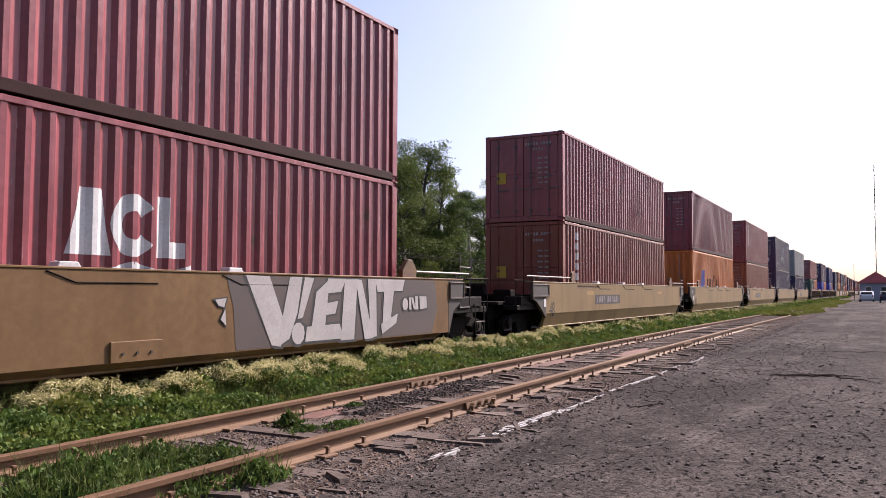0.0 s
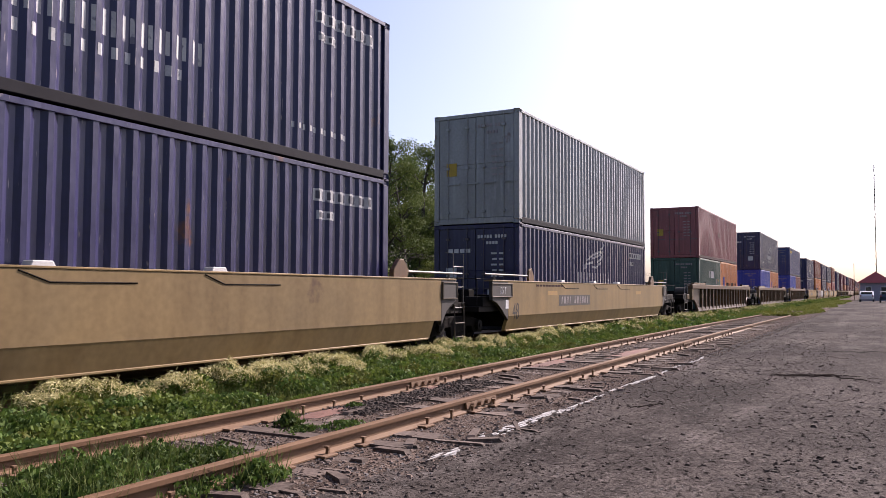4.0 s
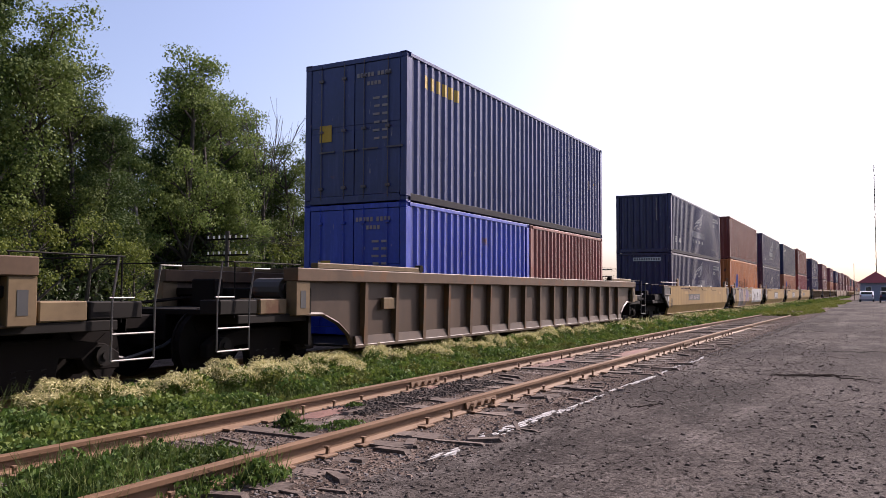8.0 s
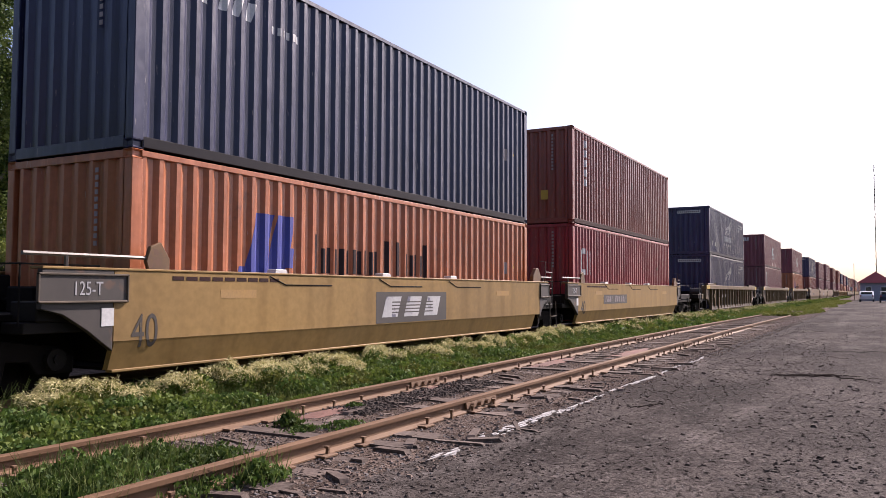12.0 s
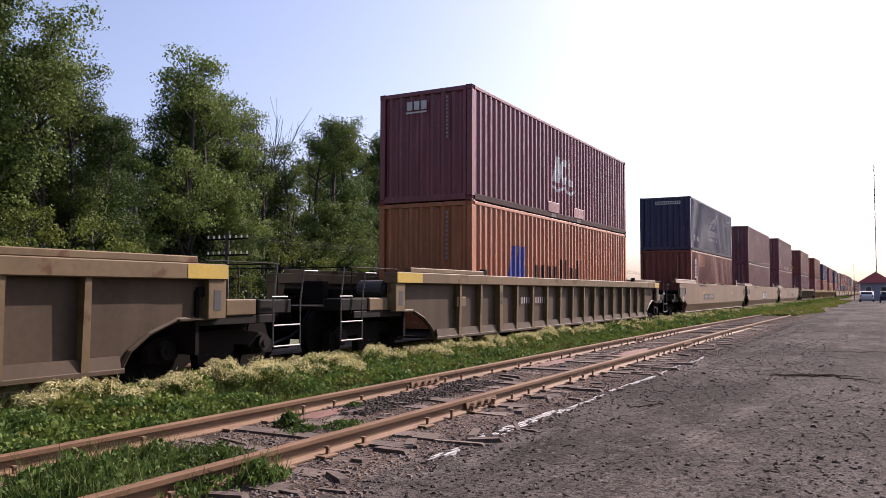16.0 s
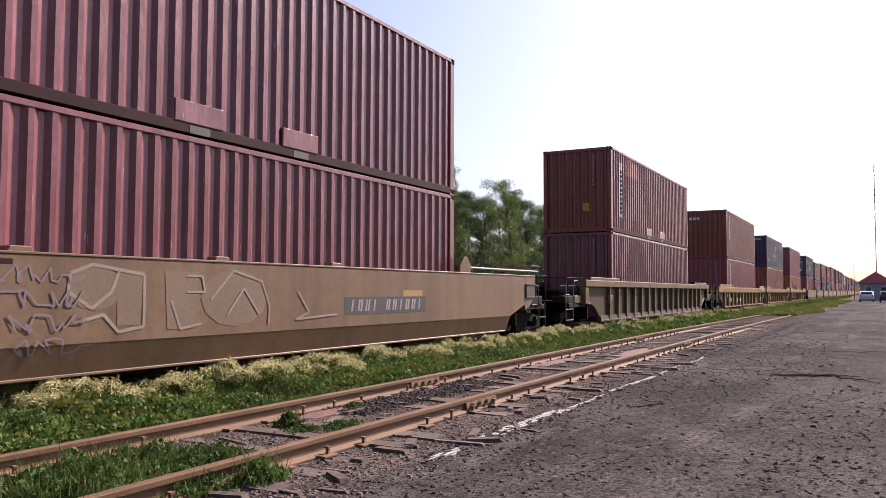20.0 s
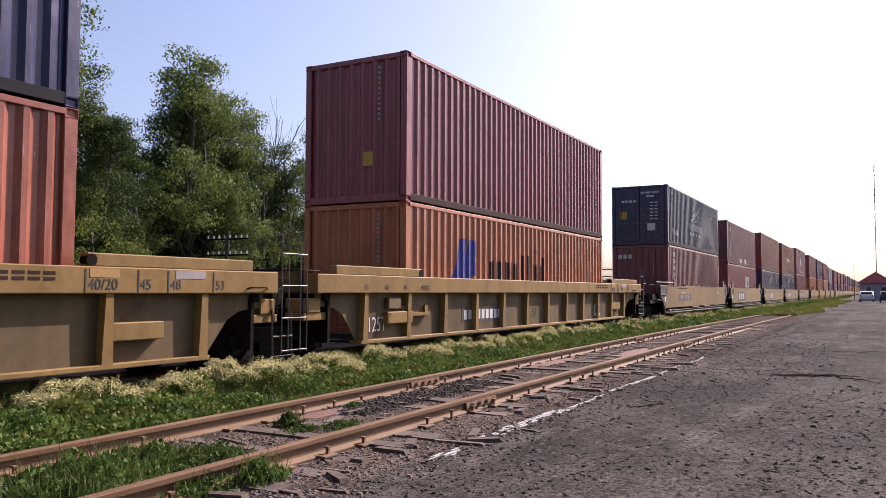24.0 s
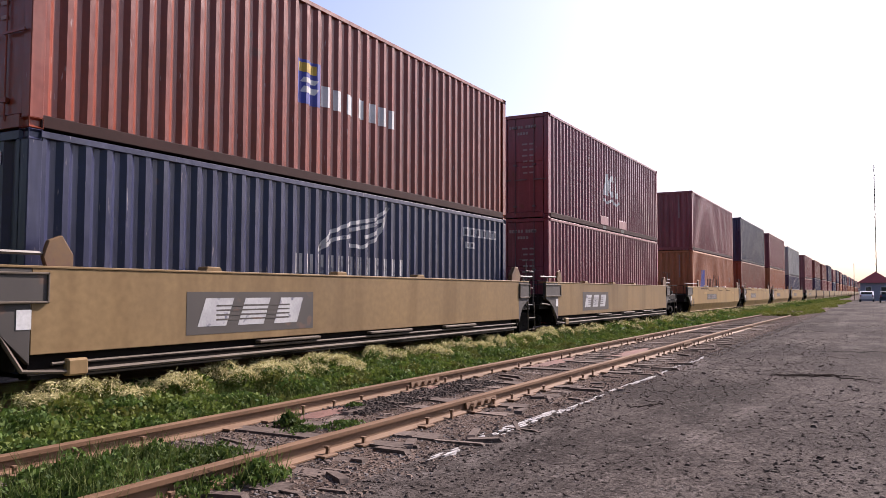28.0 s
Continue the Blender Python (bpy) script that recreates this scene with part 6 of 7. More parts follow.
# undergrowth that closes the foot of the woods, its shade in the leaf colour
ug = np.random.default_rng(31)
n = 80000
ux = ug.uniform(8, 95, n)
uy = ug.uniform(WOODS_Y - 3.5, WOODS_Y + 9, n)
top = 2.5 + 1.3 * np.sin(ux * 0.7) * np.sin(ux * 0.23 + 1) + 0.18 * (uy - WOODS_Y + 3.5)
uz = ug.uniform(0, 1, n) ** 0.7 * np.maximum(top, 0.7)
tagged(new("undergrowth", quads("undergrowth", leaves(np.stack([ux, uy, uz], 1), 0.24, ug), SHADEBRUSH)), "green undergrowth at the foot of the woods, understory shade put into its colour", "undergrowth", kind="stuff")


# a wooded ridge far away
def ridge(name, x0, x1, y, base, label, mat, amp, seed, deep=1.0):
    v, f = [], []
    n = 160
    for i in range(n + 1):
        x = x0 + (x1 - x0) * i / n
        h = base * (0.75 + 0.25 * math.sin(i * 0.05 + seed)) + amp * noise.noise((x * 0.02, seed, 0)) + amp * 0.6 * noise.noise((x * 0.09, seed, 3))
        edge = min(i, n - i) / 12
        h *= min(1.0, edge)
        v += [(x, y - 60 * deep, -1), (x, y - 25 * deep, h * 0.55), (x, y, h), (x, y + 80 * deep, -1)]
        if i:
            b = (i - 1) * 4
            f += [(b + k, b + 4 + k, b + 5 + k, b + 1 + k) for k in range(3)]
    return tagged(new(name, mesh_of(name, v, f, mat)), label, kind="structure")


RIDGE = surf("wooded_ridge", (0.060, 0.095, 0.045), (0.035, 0.060, 0.030), 0.05, 0.95, 0, 0.6, 0.35, speck=0.8)
ridge("backdrop", 250, 1500, 170, 15.0, "wooded ridge far away", RIDGE, 5.0, 2)
# unseen woods, added, that close the place behind the camera and beside the yard
for nm, m in (("backdrop", Matrix.Translation((-30, -210, 0)) @ Matrix.Rotation(radians(90), 4, "Z")), ("backdrop", Matrix.Translation((-240, -62, 0)))):
    # tall at the back to cut sky light on the container ends
    ob = ridge(nm, 0, 300, 0, 28.0 if m.translation.x > -100 else 11.0, "unseen wall of woods added to block sky light", RIDGE, 4.0, 5, 0.2)
    ob.matrix_basis = m
BLADE = leafy("grass_blades", (0.050, 0.080, 0.018), (0.105, 0.130, 0.036))
CREAM = leafy("cream_seed_heads", (0.15, 0.15, 0.040), (0.60, 0.54, 0.32), 0.9)


def blades(p, h, w, rng, lean=0.35):
    """Upright narrow quads standing on points."""
    n = len(p)
    a = rng.uniform(0, 2 * np.pi, n)
    side = np.stack([np.cos(a), np.sin(a), np.zeros(n)], 1) * (w * rng.uniform(0.6, 1.4, n))[:, None]
    up = np.stack([rng.normal(0, lean, n), rng.normal(0, lean, n), np.ones(n)], 1) * (h * rng.uniform(0.5, 1.2, n))[:, None]
    return np.stack([p - side, p + side, p + side * 0.25 + up, p - side * 0.25 + up], 1)


def verge_height(x, y):
    """Height of the weeds between the tracks."""
    t = np.clip((y - 5.75) / 1.5, 0, 1)
    lump = 0.5 + 0.5 * np.sin(x * 1.7 + 1.3 * np.sin(x * 0.61)) * np.cos(y * 2.3 + x * 0.37)
    return (0.09 + 0.20 * t) * (0.72 + 0.45 * lump)


wr = np.random.default_rng(77)
WEEDS = [leafy("weed_leaves", (0.062, 0.104, 0.017), (0.145, 0.192, 0.041)), leafy("dark_weed_leaves", (0.034, 0.070, 0.014), (0.085, 0.132, 0.029)), leafy("yellow_weed_leaves", (0.095, 0.115, 0.019), (0.165, 0.180, 0.045))]


def mounds(n, x0, x1, rad, per, size, power=1.15):
    """Rounded clumps of leaves side by side; returns the leaves' quads by tone, and the clumps."""
    sets = [[], [], []]
    heads = []
    for _ in range(n):
        x = x0 + (x1 - x0) * wr.uniform() ** power
        y = wr.uniform(5.85, 7.75) + SKEW * x * 0.6
        t = min(max((y - 5.8) / 1.5, 0), 1)
        r = rad * wr.uniform(0.6, 1.3)
        h = (0.11 + 0.19 * t) * wr.uniform(0.7, 1.22)
        k = int(per * (r / rad) ** 2 * wr.uniform(0.8, 1.2)) + 4
        d = wr.normal(size=(k, 3))
        d[:, 2] = np.abs(d[:, 2])
        d /= np.linalg.norm(d, axis=1)[:, None]
        p = d * np.array([r, r, h]) * wr.uniform(0.72, 1.05, k)[:, None] + (x, y, 0.0)
        p[:, 2] = np.maximum(p[:, 2], 0.01)
        sets[0 if wr.uniform() < 0.45 else 1 if wr.uniform() < 0.7 else 2].append(leaves(p, size * 1.2, wr, 0.6, 0.8))
        heads.append((x, y, r, h))
    return [np.concatenate(q) for q in sets], heads


for n, x0, x1, rad, per, size in ((430, 2.8, 24.0, 0.24, 270, 0.041), (420, 24.0, 70.0, 0.34, 90, 0.11), (380, 70.0, 240.0, 0.7, 50, 0.26)):
    sets, heads = mounds(n, x0, x1, rad, per, size)
    for q, mat in zip(sets, WEEDS):
        tagged(new("weeds", quads("weeds", q, mat)), "low green weeds in rounded clumps between the two tracks", "weeds", kind="stuff")
    plumes = []
    for x, y, r, h in heads:
        far = y - SKEW * x * 0.6
        if far < 6.6 or y > 7.7 or wr.uniform() < (0.88 if far < 6.95 else 0.18):
            continue
        k = int(820 * (r / rad) ** 2) if x < 24 else 110
        a, q = wr.uniform(0, 6.28, k), np.sqrt(wr.uniform(0, 1, k)) * wr.uniform(0.6, 0.95)
        lump = 0.98 + 0.25 * np.sin(a * 3 + x * 9) * q
        p = np.stack([x + r * q * np.cos(a), y + r * q * np.sin(a), 1.12 * h * lump * np.sqrt(1 - 0.85 * q * q) + wr.uniform(-0.02, 0.02, k)], 1)
        s = (0.050 if x < 24 else 0.13) * wr.uniform(0.5, 1.3, k)
        d = np.stack([-0.55 + 0.5 * np.cos(a) + wr.normal(0, 0.28, k), -0.25 + 0.5 * np.sin(a) + wr.normal(0, 0.28, k), -0.05 + wr.normal(0, 0.35, k)], 1)
        d *= (s / np.linalg.norm(d, axis=1))[:, None]
        w = np.cross(d, wr.normal(size=(k, 3)))
        w *= (s * 0.075 / np.linalg.norm(w, axis=1))[:, None]
        plumes.append(np.stack([p, p + d * 0.4 + w, p + d, p + d * 0.4 - w], 1))
    if plumes:
        tagged(new("seed_heads", quads("seed_heads", np.concatenate(plumes), CREAM)), "cream-white feathery grass plumes on top of the weeds", "flowering grass", kind="stuff")
for n, x0, x1, w in ((12000, 2.8, 24.0, 0.0035), (9000, 24.0, 80.0, 0.010)):
    x = x0 + (x1 - x0) * wr.uniform(0, 1, n) ** 1.2
    y = 5.75 + 1.85 * wr.uniform(0, 1, n) ** 1.5 + SKEW * x * 0.6
    tagged(new("grass", quads("grass", blades(np.stack([x, y, 0 * x], 1), verge_height(x, y) * 1.15, w, wr), BLADE)), "tall thin grass among the weeds", "grass", kind="stuff")


# the far part of the siding lies under dirt and weeds
n = 16000
x = 47.0 + 90 * wr.uniform(0, 1, n) ** 1.5
y = wr.uniform(3.5, 6.8, n) + 0.4 * np.sin(x * 0.3)
k = np.sin(x * 0.35 + 2 * np.sin(y)) + np.sin(y * 2.1 + x * 0.13) + (x - 45) * 0.05 + (y - 4.6) * 0.5 > wr.normal(0, 0.6, n)
x, y = x[k], y[k]
h = wr.uniform(0, 1, len(x)) * 0.14
tagged(new("weeds", quads("weeds", leaves(np.stack([x, y, h], 1), 0.16, wr, 0.6, 0.5), WEEDS[2])), "yellowish weeds over the far end of the siding", "weeds", kind="stuff")
tagged(new("grass", quads("grass", blades(np.stack([x, y, 0 * x], 1)[::4], 0.13, 0.02, wr), BLADE)), "pale dry grass over the far end of the siding", "grass", kind="stuff")


def tuft(x, y, r, h, n, label):
    px, py = x + wr.normal(size=n) * r * 0.5, y + wr.normal(size=n) * r * 0.36
    q = np.hypot(px - x, (py - y) * 1.4)
    z = h * np.exp(-(q / r) ** 2) * (0.75 + 0.5 * np.sin(px * 17) * np.sin(py * 19)) * wr.uniform(0.05, 1, n) ** 0.6
    ob = tagged(new("weed_clump", quads("weed_clump", leaves(np.stack([px, py, z + 0.02], 1), 0.045, wr, 0.6), WEEDS[1])), label, "weeds", "weed clumps on the siding", "stuff")
    part("grass", quads("grass", blades(np.stack([px[::6], py[::6], 0 * px[::6]], 1), h * 1.1, 0.005, wr), BLADE), None, ob)["kind"] = "stuff"


for x, y, r, h, n in ((3.55, 4.75, 0.55, 0.20, 2600), (4.15, 4.85, 0.45, 0.16, 1800), (3.1, 4.3, 0.5, 0.18, 1800), (4.55, 4.55, 0.30, 0.12, 700), (4.25, 3.78, 0.20, 0.17, 650), (3.8, 4.0, 0.3, 0.13, 700),
                      (6.1, 5.05, 0.14, 0.15, 350), (6.3, 4.55, 0.22, 0.06, 260), (5.9, 4.75, 0.18, 0.05, 200), (7.4, 5.2, 0.12, 0.06, 120)):
    tuft(x, y, r, h, n, "clump of green weeds between the siding's rails")

# ---- stones, broken ties and the edge of the yard ----
STONES = surf("pale_stones", (0.21, 0.19, 0.18), (0.09, 0.08, 0.076), 6.0, 0.85, 0, 0, 20.0, shine=0.1)
CINDER = surf("dark_cinders", (0.030, 0.024, 0.021), (0.085, 0.069, 0.061), 5.0, 0.9, 0, 0, 20.0, shine=0.1)
SLAG = surf("brown_slag", (0.082, 0.060, 0.050), (0.19, 0.145, 0.12), 5.0, 0.9, 0, 0, 20.0, shine=0.1)
REDDIRT = surf("red_dirt", (0.16, 0.066, 0.047), (0.11, 0.058, 0.046), 1.5, 0.95, 0, 0.01, 20.0)


def pebbles(name, n, x0, x1, y0, y1, size, mat, label, z0=0.0, power=1.6, sizes=2.2, mask=None):
    """Many small four-cornered stones in one mesh."""
    x = x0 + (x1 - x0) * wr.uniform(0, 1, n) ** power
    y = wr.uniform(y0, y1, n)
    if mask is not None:
        k = mask(x, y)
        x, y = x[k], y[k]
        n = len(x)
    s = size * (0.5 + wr.pareto(sizes, n).clip(0, 2.2))
    a = wr.uniform(0, 2 * np.pi, n)
    base = np.array([[1, 0, 0], [0.1, 0.95, 0], [-0.9, 0.1, 0], [-0.1, -0.9, 0.0], [0.5, 0.1, 0.42], [0.0, 0.5, 0.45], [-0.5, -0.1, 0.5], [0.1, -0.5, 0.4]])
    v = base[None] * (1 + wr.uniform(-0.4, 0.4, (n, 8, 3)))
    c, q = np.cos(a)[:, None], np.sin(a)[:, None]
    v = np.stack([v[:, :, 0] * c - v[:, :, 1] * q, v[:, :, 0] * q + v[:, :, 1] * c, v[:, :, 2]], 2) * s[:, None, None]
    v += np.stack([x, y, np.full(n, z0 - 0.002)], 1)[:, None]
    f = (np.array([[0, 1, 5, 4], [1, 2, 6, 5], [2, 3, 7, 6], [3, 0, 4, 7], [4, 5, 6, 7]])[None] + 8 * np.arange(n)[:, None, None]).reshape(-1, 4)
    return tagged(new(name, mesh_of(name, v.reshape(-1, 3), f, mat)), label, name, kind="stuff")


def drifts(x, y):
    """Where loose gravel gathers: uneven lanes along the yard."""
    v = np.sin(y * 2.1 + 0.25 * x + np.sin(x * 0.5)) + 0.8 * np.sin(y * 0.9 - 0.13 * x + 2) + 0.9 * np.sin(x * 1.9 + y * 3.1) * np.sin(y * 1.7 - x * 0.8)
    return v + wr.normal(0, 0.7, len(x)) + np.clip((y - 0.5) * 0.35, -0.4, 0.8) > 0.15


pebbles("gravel", 30000, 2.6, 36.0, -7.0, 3.1, 0.0060, STONES, "loose pale stones on the asphalt", power=2.0)
pebbles("gravel", 70000, 2.6, 40.0, -8.0, 3.25, 0.0100, CINDER, "loose dark gravel on the asphalt", power=1.8, mask=drifts)
pebbles("gravel", 3200, 2.8, 26.0, -5.0, 3.4, 0.017, CINDER, "dark clods of broken asphalt", power=1.6, sizes=3.0, mask=drifts)
pebbles("ballast", 20000, 3.0, 45.0, 3.2, 5.7, 0.009, STONES, "grey ballast stones on the siding", 0.0, 1.9)
pebbles("ballast", 34000, 3.0, 60.0, 2.9, 5.9, 0.012, SLAG, "brown cinders on the siding", 0.0, 1.9)
pebbles("ballast", 3000, 7.0, 10.5, 4.75, 5.35, 0.013, CINDER, "heap of dark cinders by the rail", 0.02, 1.0)
for x, y, a, b in ((7.0, 5.25, 0.55, 0.16), (9.3, 5.3, 0.6, 0.12), (14.0, 5.3, 1.2, 0.18), (17.0, 4.7, 1.5, 0.2)):
    pts = [(x + a * math.cos(k * 0.45) * (1 + 0.2 * math.sin(k * 2.3)), y + b * math.sin(k * 0.45) * (1 + 0.25 * math.sin(k * 3.1))) for k in range(14)]
    v = [(x, y, 0.035)] + [(p, q, 0.003) for p, q in pts]
    tagged(new("red_dirt", mesh_of("red_dirt", v, [(0, k + 1, (k + 1) % 14 + 1) for k in range(14)], REDDIRT)), "low spill of reddish dirt by the rail", "dirt", kind="stuff")

# splinters of old ties lying beside the near rail
br = random.Random(12)
for i in range(110):
    x = 3.6 + 18 * br.random() ** 1.4
    y = br.choice((3.1, 3.3, 3.5, 3.62, 4.3, 4.9)) + br.uniform(-0.12, 0.12)
    L, w = br.uniform(0.10, 0.5), br.uniform(0.02, 0.09)
    ob = tagged(new("wood_splinter", shape("wood_splinter", prism([(-L / 2, 0), (-L * 0.42, w * 0.4), (L * 0.45, w * 0.35), (L / 2, 0.005)], -w / 2, w / 2), TIE)),
                "grey split piece of an old tie on the cinders", "wood piece", "old tie pieces by the siding")
    ob.matrix_basis = Matrix.Translation((x, y, 0.0)) @ Matrix.Rotation(br.choice((1.45, 1.6, 1.2, 0.3, 2.0)) + br.uniform(-0.25, 0.25), 4, "Z")

# broken whitish edge of the yard's paving
CHALK = surf("pale_concrete", (0.44, 0.42, 0.41), (0.28, 0.265, 0.26), 4.0, 0.85, 0, 0.004, 20.0, rust=(0.10, 0.09, 0.09), rust_at=0.55)
edge = tagged(new("pavement_edge"), "broken whitish concrete edge along the asphalt", "edging", kind="structure")
for i in range(300):
    x = 3.9 + 12.8 * br.random()
    if x < 6.6 and math.sin(x * 5.7) + math.sin(x * 2.1 + 1) < 0.1 or 9.7 < x < 10.9 and br.random() < 0.75 or x > 10.9 and br.random() < 0.3:
        continue
    wide = 0.075 if 6.5 < x < 8.6 else 0.06 if x < 6.5 else 0.022
    y = 3.11 + 0.03 * math.sin(x * 1.9) + br.gauss(0, wide * 0.5)
    L, w = br.uniform(0.05, 0.28) * (1.0 if x < 10 else 1.5), br.uniform(0.005, 0.018)
    n = 7
    bm = bmesh.new()
    f = bm.faces.new([bm.verts.new((x + L / 2 * math.cos(k * math.tau / n) * br.uniform(0.6, 1.1), y + w * math.sin(k * math.tau / n) * br.uniform(0.5, 1.2), 0.0)) for k in range(n)])
    r = bmesh.ops.extrude_face_region(bm, geom=[f])
    bmesh.ops.translate(bm, vec=(0, 0, br.uniform(0.004, 0.014)), verts=[v for v in r["geom"] if isinstance(v, bmesh.types.BMVert)])
    bmesh.ops.recalc_face_normals(bm, faces=bm.faces)
    part("edge_piece", bm, CHALK, edge)

# joints, spikes and plates of the siding
def joint_bar():
    bm = along([(-0.05, -0.11), (-0.03, -0.11), (-0.018, -0.04), (-0.042, -0.04)], -0.38, 0.38)
    return shape("joint_bar", bm, RAILRUST)


def bolt_mesh():
    return shape("bolt", disc(0.024, -0.085, -0.04, 6), RAILRUST)


jb, bo = joint_bar(), bolt_mesh()
for x, yr in ((8.08, 3.937), (9.43, 3.937 + 1.505), (19.4, 3.937), (20.8, 3.937 + 1.505), (31.0, 3.937)):
    j = part("joint_bar", jb, RAILRUST, siding, "rusty bolted joint bar", at=(x, yr + SKEW * x, RAIL))
    for k in (-0.27, -0.09, 0.09, 0.27):
        part("bolt", bo, RAILRUST, j, at=(k, 0, -0.075))
pl = shape("tie_plate", boxes([(-0.09, 0.09, -0.15, 0.15, -0.02, 0.0)], 0.004), RAILRUST)
sp = shape("spike", boxes([(-0.011, 0.011, -0.012, 0.012, -0.05, 0.03), (-0.018, 0.018, -0.02, 0.02, 0.03, 0.045)]), RAILRUST)
for i in range(44):
    x = 3.0 + i * 0.53
    for yr in (3.937, 3.937 + 1.505):
        if br.random() < 0.75:
            part("tie_plate", pl, RAILRUST, siding, at=(x, yr + SKEW * x, 0.026))
        if br.random() < 0.7:
            part("spike", sp, RAILRUST, siding, at=(x + br.uniform(-0.05, 0.05), yr - 0.09 + SKEW * x, 0.03 + br.uniform(0, 0.03)))

# cracks in the asphalt
CRACK = surf("dark_crack", (0.010, 0.008, 0.008), (0.018, 0.015, 0.014), 3.0, 0.95, shine=0.0)
for x0, y0, x1, y1, w in ((13.6, 1.75, 14.2, 0.25, 0.10), (14.4, 1.35, 13.3, -0.1, 0.05), (19.5, 1.3, 20.3, -0.5, 0.06), (9.0, 2.55, 9.5, 2.2, 0.05)):
    v, f = [], []
    for k in range(15):
        t = k / 14
        cx, cy = x0 + (x1 - x0) * t + br.uniform(-0.12, 0.12), y0 + (y1 - y0) * t
        ww = w * math.sin(math.pi * min(max(t, 0.05), 0.95)) * br.uniform(0.4, 1.3)
        v += [(cx - ww * 2, cy, 0.004), (cx + ww * 2, cy, 0.004)]
        if k:
            f.append((2 * k - 2, 2 * k - 1, 2 * k + 1, 2 * k))
    tagged(new("crack", mesh_of("crack", v, f, CRACK)), "dark crack across the worn asphalt", "crack", kind="structure")


# ---- far end of the yard ----
ROOFRED = surf("red_roof", (0.34, 0.05, 0.05), (0.26, 0.04, 0.04), 0.6, 0.7)
SIDING = surf("grey_blue_siding", (0.30, 0.31, 0.36), (0.24, 0.25, 0.30), 0.8, 0.8)
DARKCAR = surf("dark_car_paint", (0.03, 0.035, 0.06), (0.025, 0.03, 0.05), 1.0, 0.3)
GLASS = surf("dark_window", (0.04, 0.045, 0.05), (0.03, 0.03, 0.035), 1.0, 0.15)
house = tagged(new("station_building"), "small grey-blue building with a red gabled roof beside the yard", "building")
part("wall", prism([(-2.0, 0), (2.35, 0), (2.35, 2.85), (-2.0, 2.85)], 0.4, 8.6), SIDING, house)
house.children[0].matrix_basis = Matrix(((0, 1, 0, 0), (1, 0, 0, 0), (0, 0, 1, 0), (0, 0, 0, 1)))
hip = bmesh.new()
q = [hip.verts.new(p) for p in ((-0.1, -2.4, 2.8), (9, -2.4, 2.8), (9, 2.8, 2.8), (-0.1, 2.8, 2.8), (1.9, 0.2, 4.6), (7.0, 0.2, 4.6))]
for k in ((0, 1, 2, 3), (0, 3, 4), (1, 2, 5), (3, 2, 5, 4), (0, 4, 5, 1)):
    hip.faces.new([q[i] for i in k])
bmesh.ops.recalc_face_normals(hip, faces=hip.faces)
part("roof", hip, ROOFRED, house, "red hipped roof")
for y in (-0.9, 1.2):
    w = part("window", boxes([(0.34, 0.41, y - 0.45, y + 0.45, 1.2, 2.2)]), WHITE, house)
    part("pane", boxes([(0.33, 0.35, y - 0.38, y + 0.38, 1.27, 2.13)]), GLASS, w)
house.location = (140.0, 0.0, 0)


def parked_car(x, y, mat, label):
    car = tagged(new("car"), label, "car", "parked cars")
    side = [(-2.1, 0.35), (2.1, 0.35), (2.15, 0.75), (1.6, 0.92), (0.9, 0.98), (0.45, 1.42), (-1.2, 1.45), (-1.95, 1.0), (-2.15, 0.8)]
    part("body", prism(side, -0.85, 0.85, 0.05), mat, car)
    part("rear_window", boxes([(-1.9, -1.5, -0.65, 0.65, 1.08, 1.36)], 0.02), GLASS, car)
    for s in (-1, 1):
        part("side_window", prism([(-1.2, 1.0), (0.7, 1.0), (0.4, 1.36), (-1.15, 1.38)], s * 0.84, s * 0.86), GLASS, car)
        part("tail_lamp", boxes([(-2.17, -2.1, s * 0.72 - 0.1, s * 0.72 + 0.1, 0.75, 0.92)]), ROOFRED, car)
        for wx in (-1.3, 1.3):
            part("wheel", disc(0.32, s * 0.8 - 0.1, s * 0.8 + 0.1, 14), BLACK, car, at=(wx, 0, 0.32))
    car.matrix_basis = pose(x, y, 0.0)


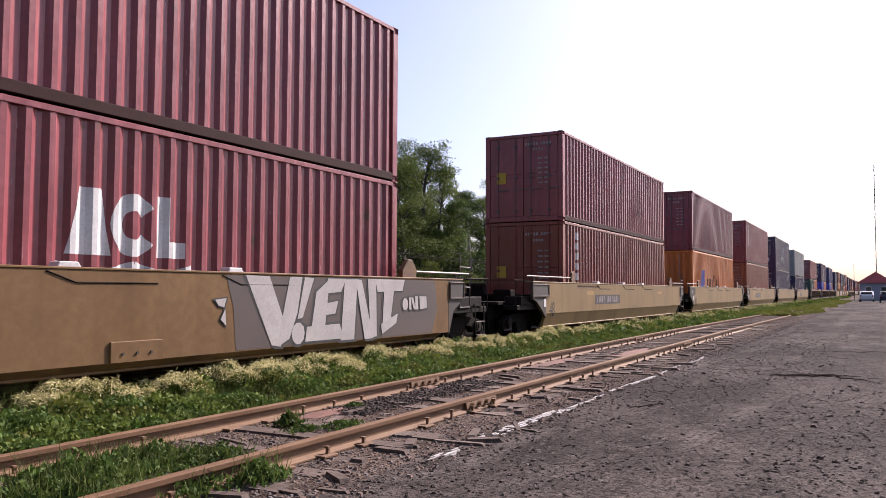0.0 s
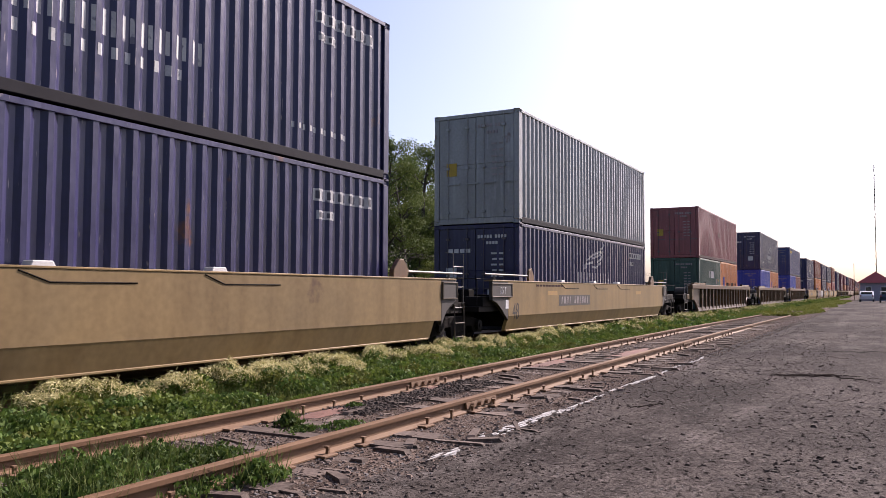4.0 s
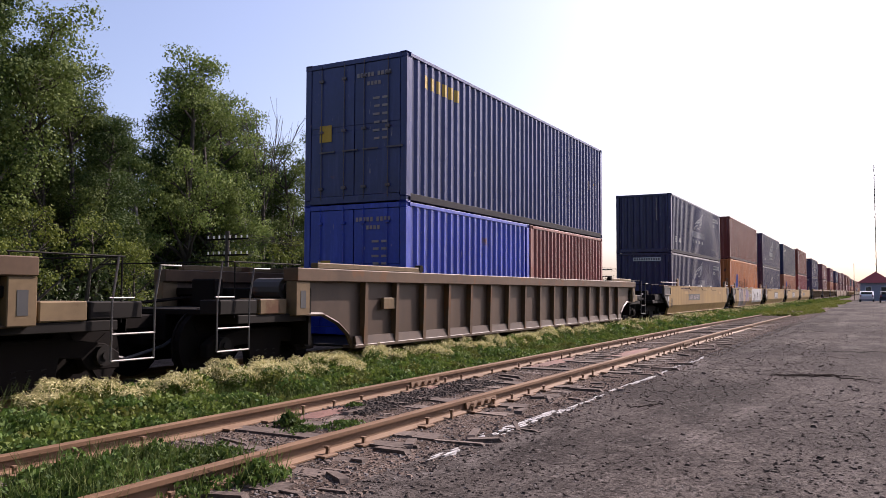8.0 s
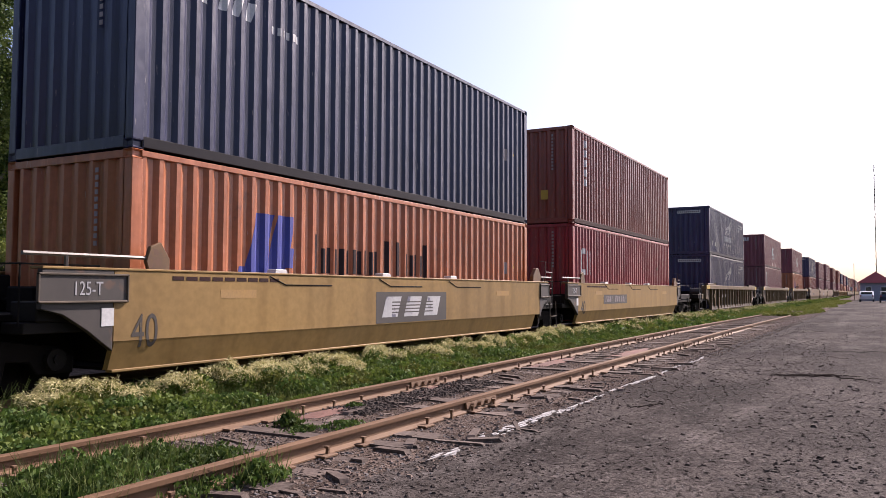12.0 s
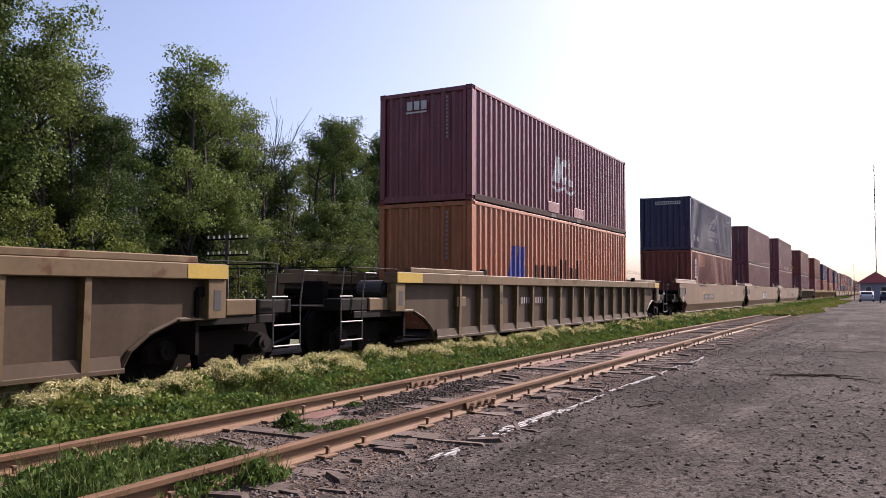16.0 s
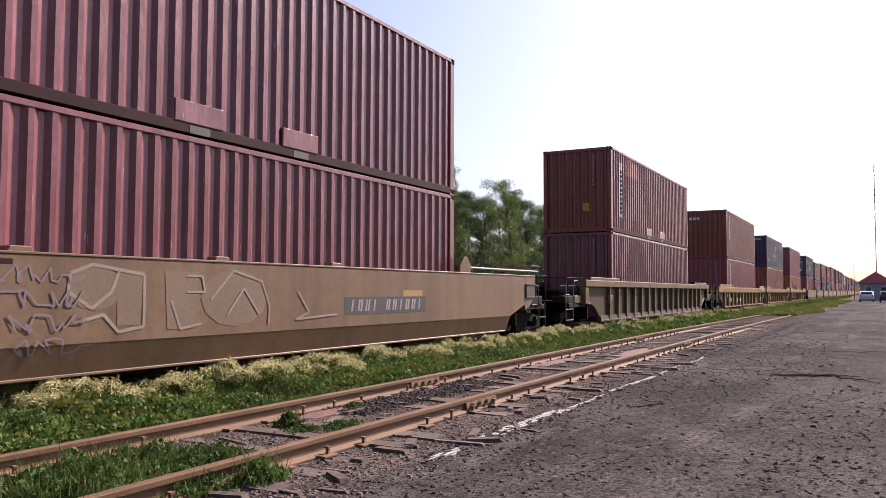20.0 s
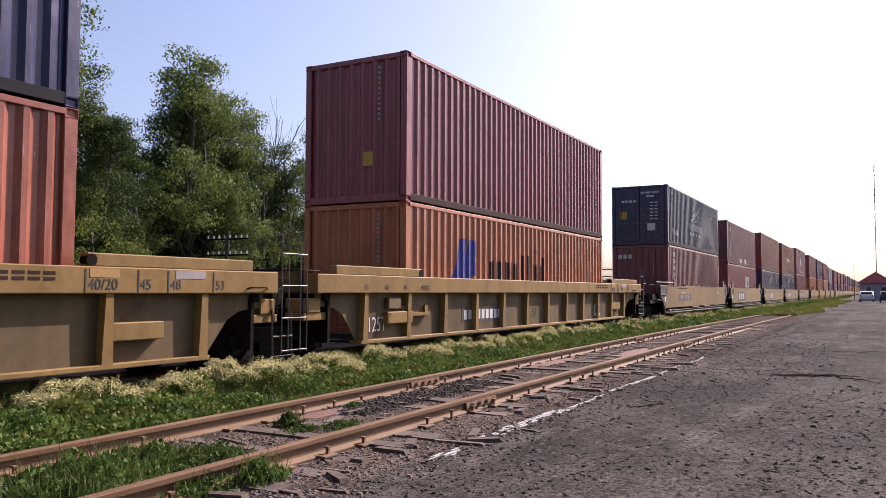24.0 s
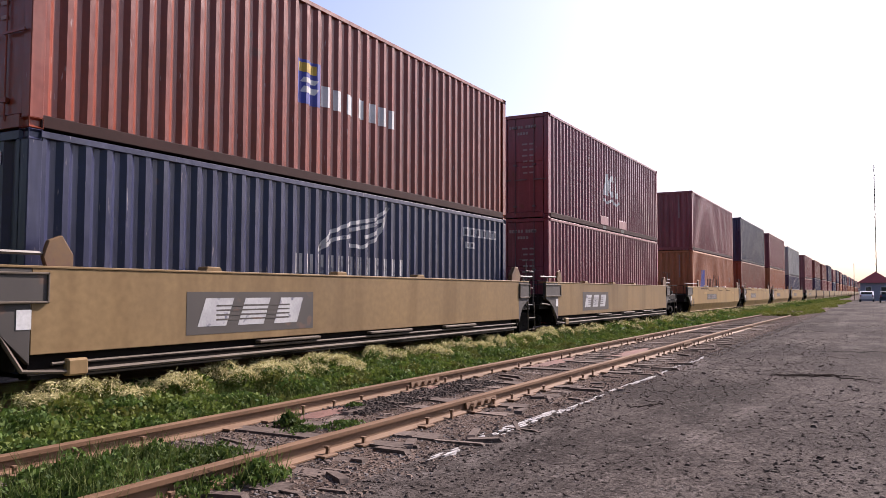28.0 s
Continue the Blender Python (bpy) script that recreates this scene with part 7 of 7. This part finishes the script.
parked_car(116.0, -1.1, DARKCAR, "dark car parked before the station building")
parked_car(123.5, 1.3, surf("white_car_paint", (0.75, 0.75, 0.75), (0.7, 0.7, 0.7), 1.0, 0.3), "white car parked by the building")

mast = tagged(new("radio_mast"), "thin tall lattice mast against the pale sky", "mast")
part("pole", tubes([[(0, 0, 0), (0, 0, 30.5)]], 0.085, 6), GRIMESHADE, mast)
part("lattice", tubes([[(0.22 * math.cos(k * 2.1), 0.22 * math.sin(k * 2.1), k * 0.6), (0.22 * math.cos(k * 2.1 + 2.1), 0.22 * math.sin(k * 2.1 + 2.1), k * 0.6 + 0.6)] for k in range(50)], 0.03, 4), GRIMESHADE, mast)
mast.location = (205.0, 0.1, 0)
rod = tagged(new("antenna"), "short antenna rod by the building", "antenna")
part("pole", tubes([[(0, 0, 0), (0, 0, 6.2)]], 0.04, 5), GRIMESHADE, rod)
rod.location = (150.0, 3.4, 0)

# telegraph poles with glass insulators beyond the train
for x in (20.2, 62.0, 104.0):
    pole = tagged(new("telegraph_pole"), "short wooden telegraph pole with white insulators on its arm", "telegraph pole", "telegraph poles")
    part("post", tubes([[(0, 0, -0.1), (0, 0, 3.35)]], 0.07, 8), BARK, pole)
    for za in (3.0, 2.45):
        arm = part("cross_arm", boxes([(-0.035, 0.035, -0.98, 0.98, za + 0.04, za + 0.1)], 0.008), STEEL, pole)
        for k in range(8):
            part("insulator", shared("insulator", lambda: shape("insulator", merge(disc(0.012, -0.001, 0.001, 8), tubes([[(0, 0, 0), (0, 0, 0.05), (0, 0, 0.10)]], 0.026, 8)))), WHITE, arm, at=(0, -0.9 + k * 0.257, za + 0.1))
    pole.location = (x, 19.6, 0)
wires = tagged(new("telegraph_wires"), "thin telegraph wires running beside the main track", "wires")
for y in (-0.9, -0.386, 0.386, 0.9):
    part("wire", tubes([[(20.2 + k * 8.4, 19.6 + y, 3.2 - 0.25 * math.sin(math.pi * (k % 5) / 5)) for k in range(11)]], 0.007, 4), STEEL, wires)


# ---- movement ----
def motions():
    for ob, x, y, z in RIDERS:
        walk(ob, [(0.0, pose(x, y, z)), (14.0, pose(x - SPEED * 14.0, y, z)), (28.0, pose(x - SPEED * 28.0, y, z))])


motions()
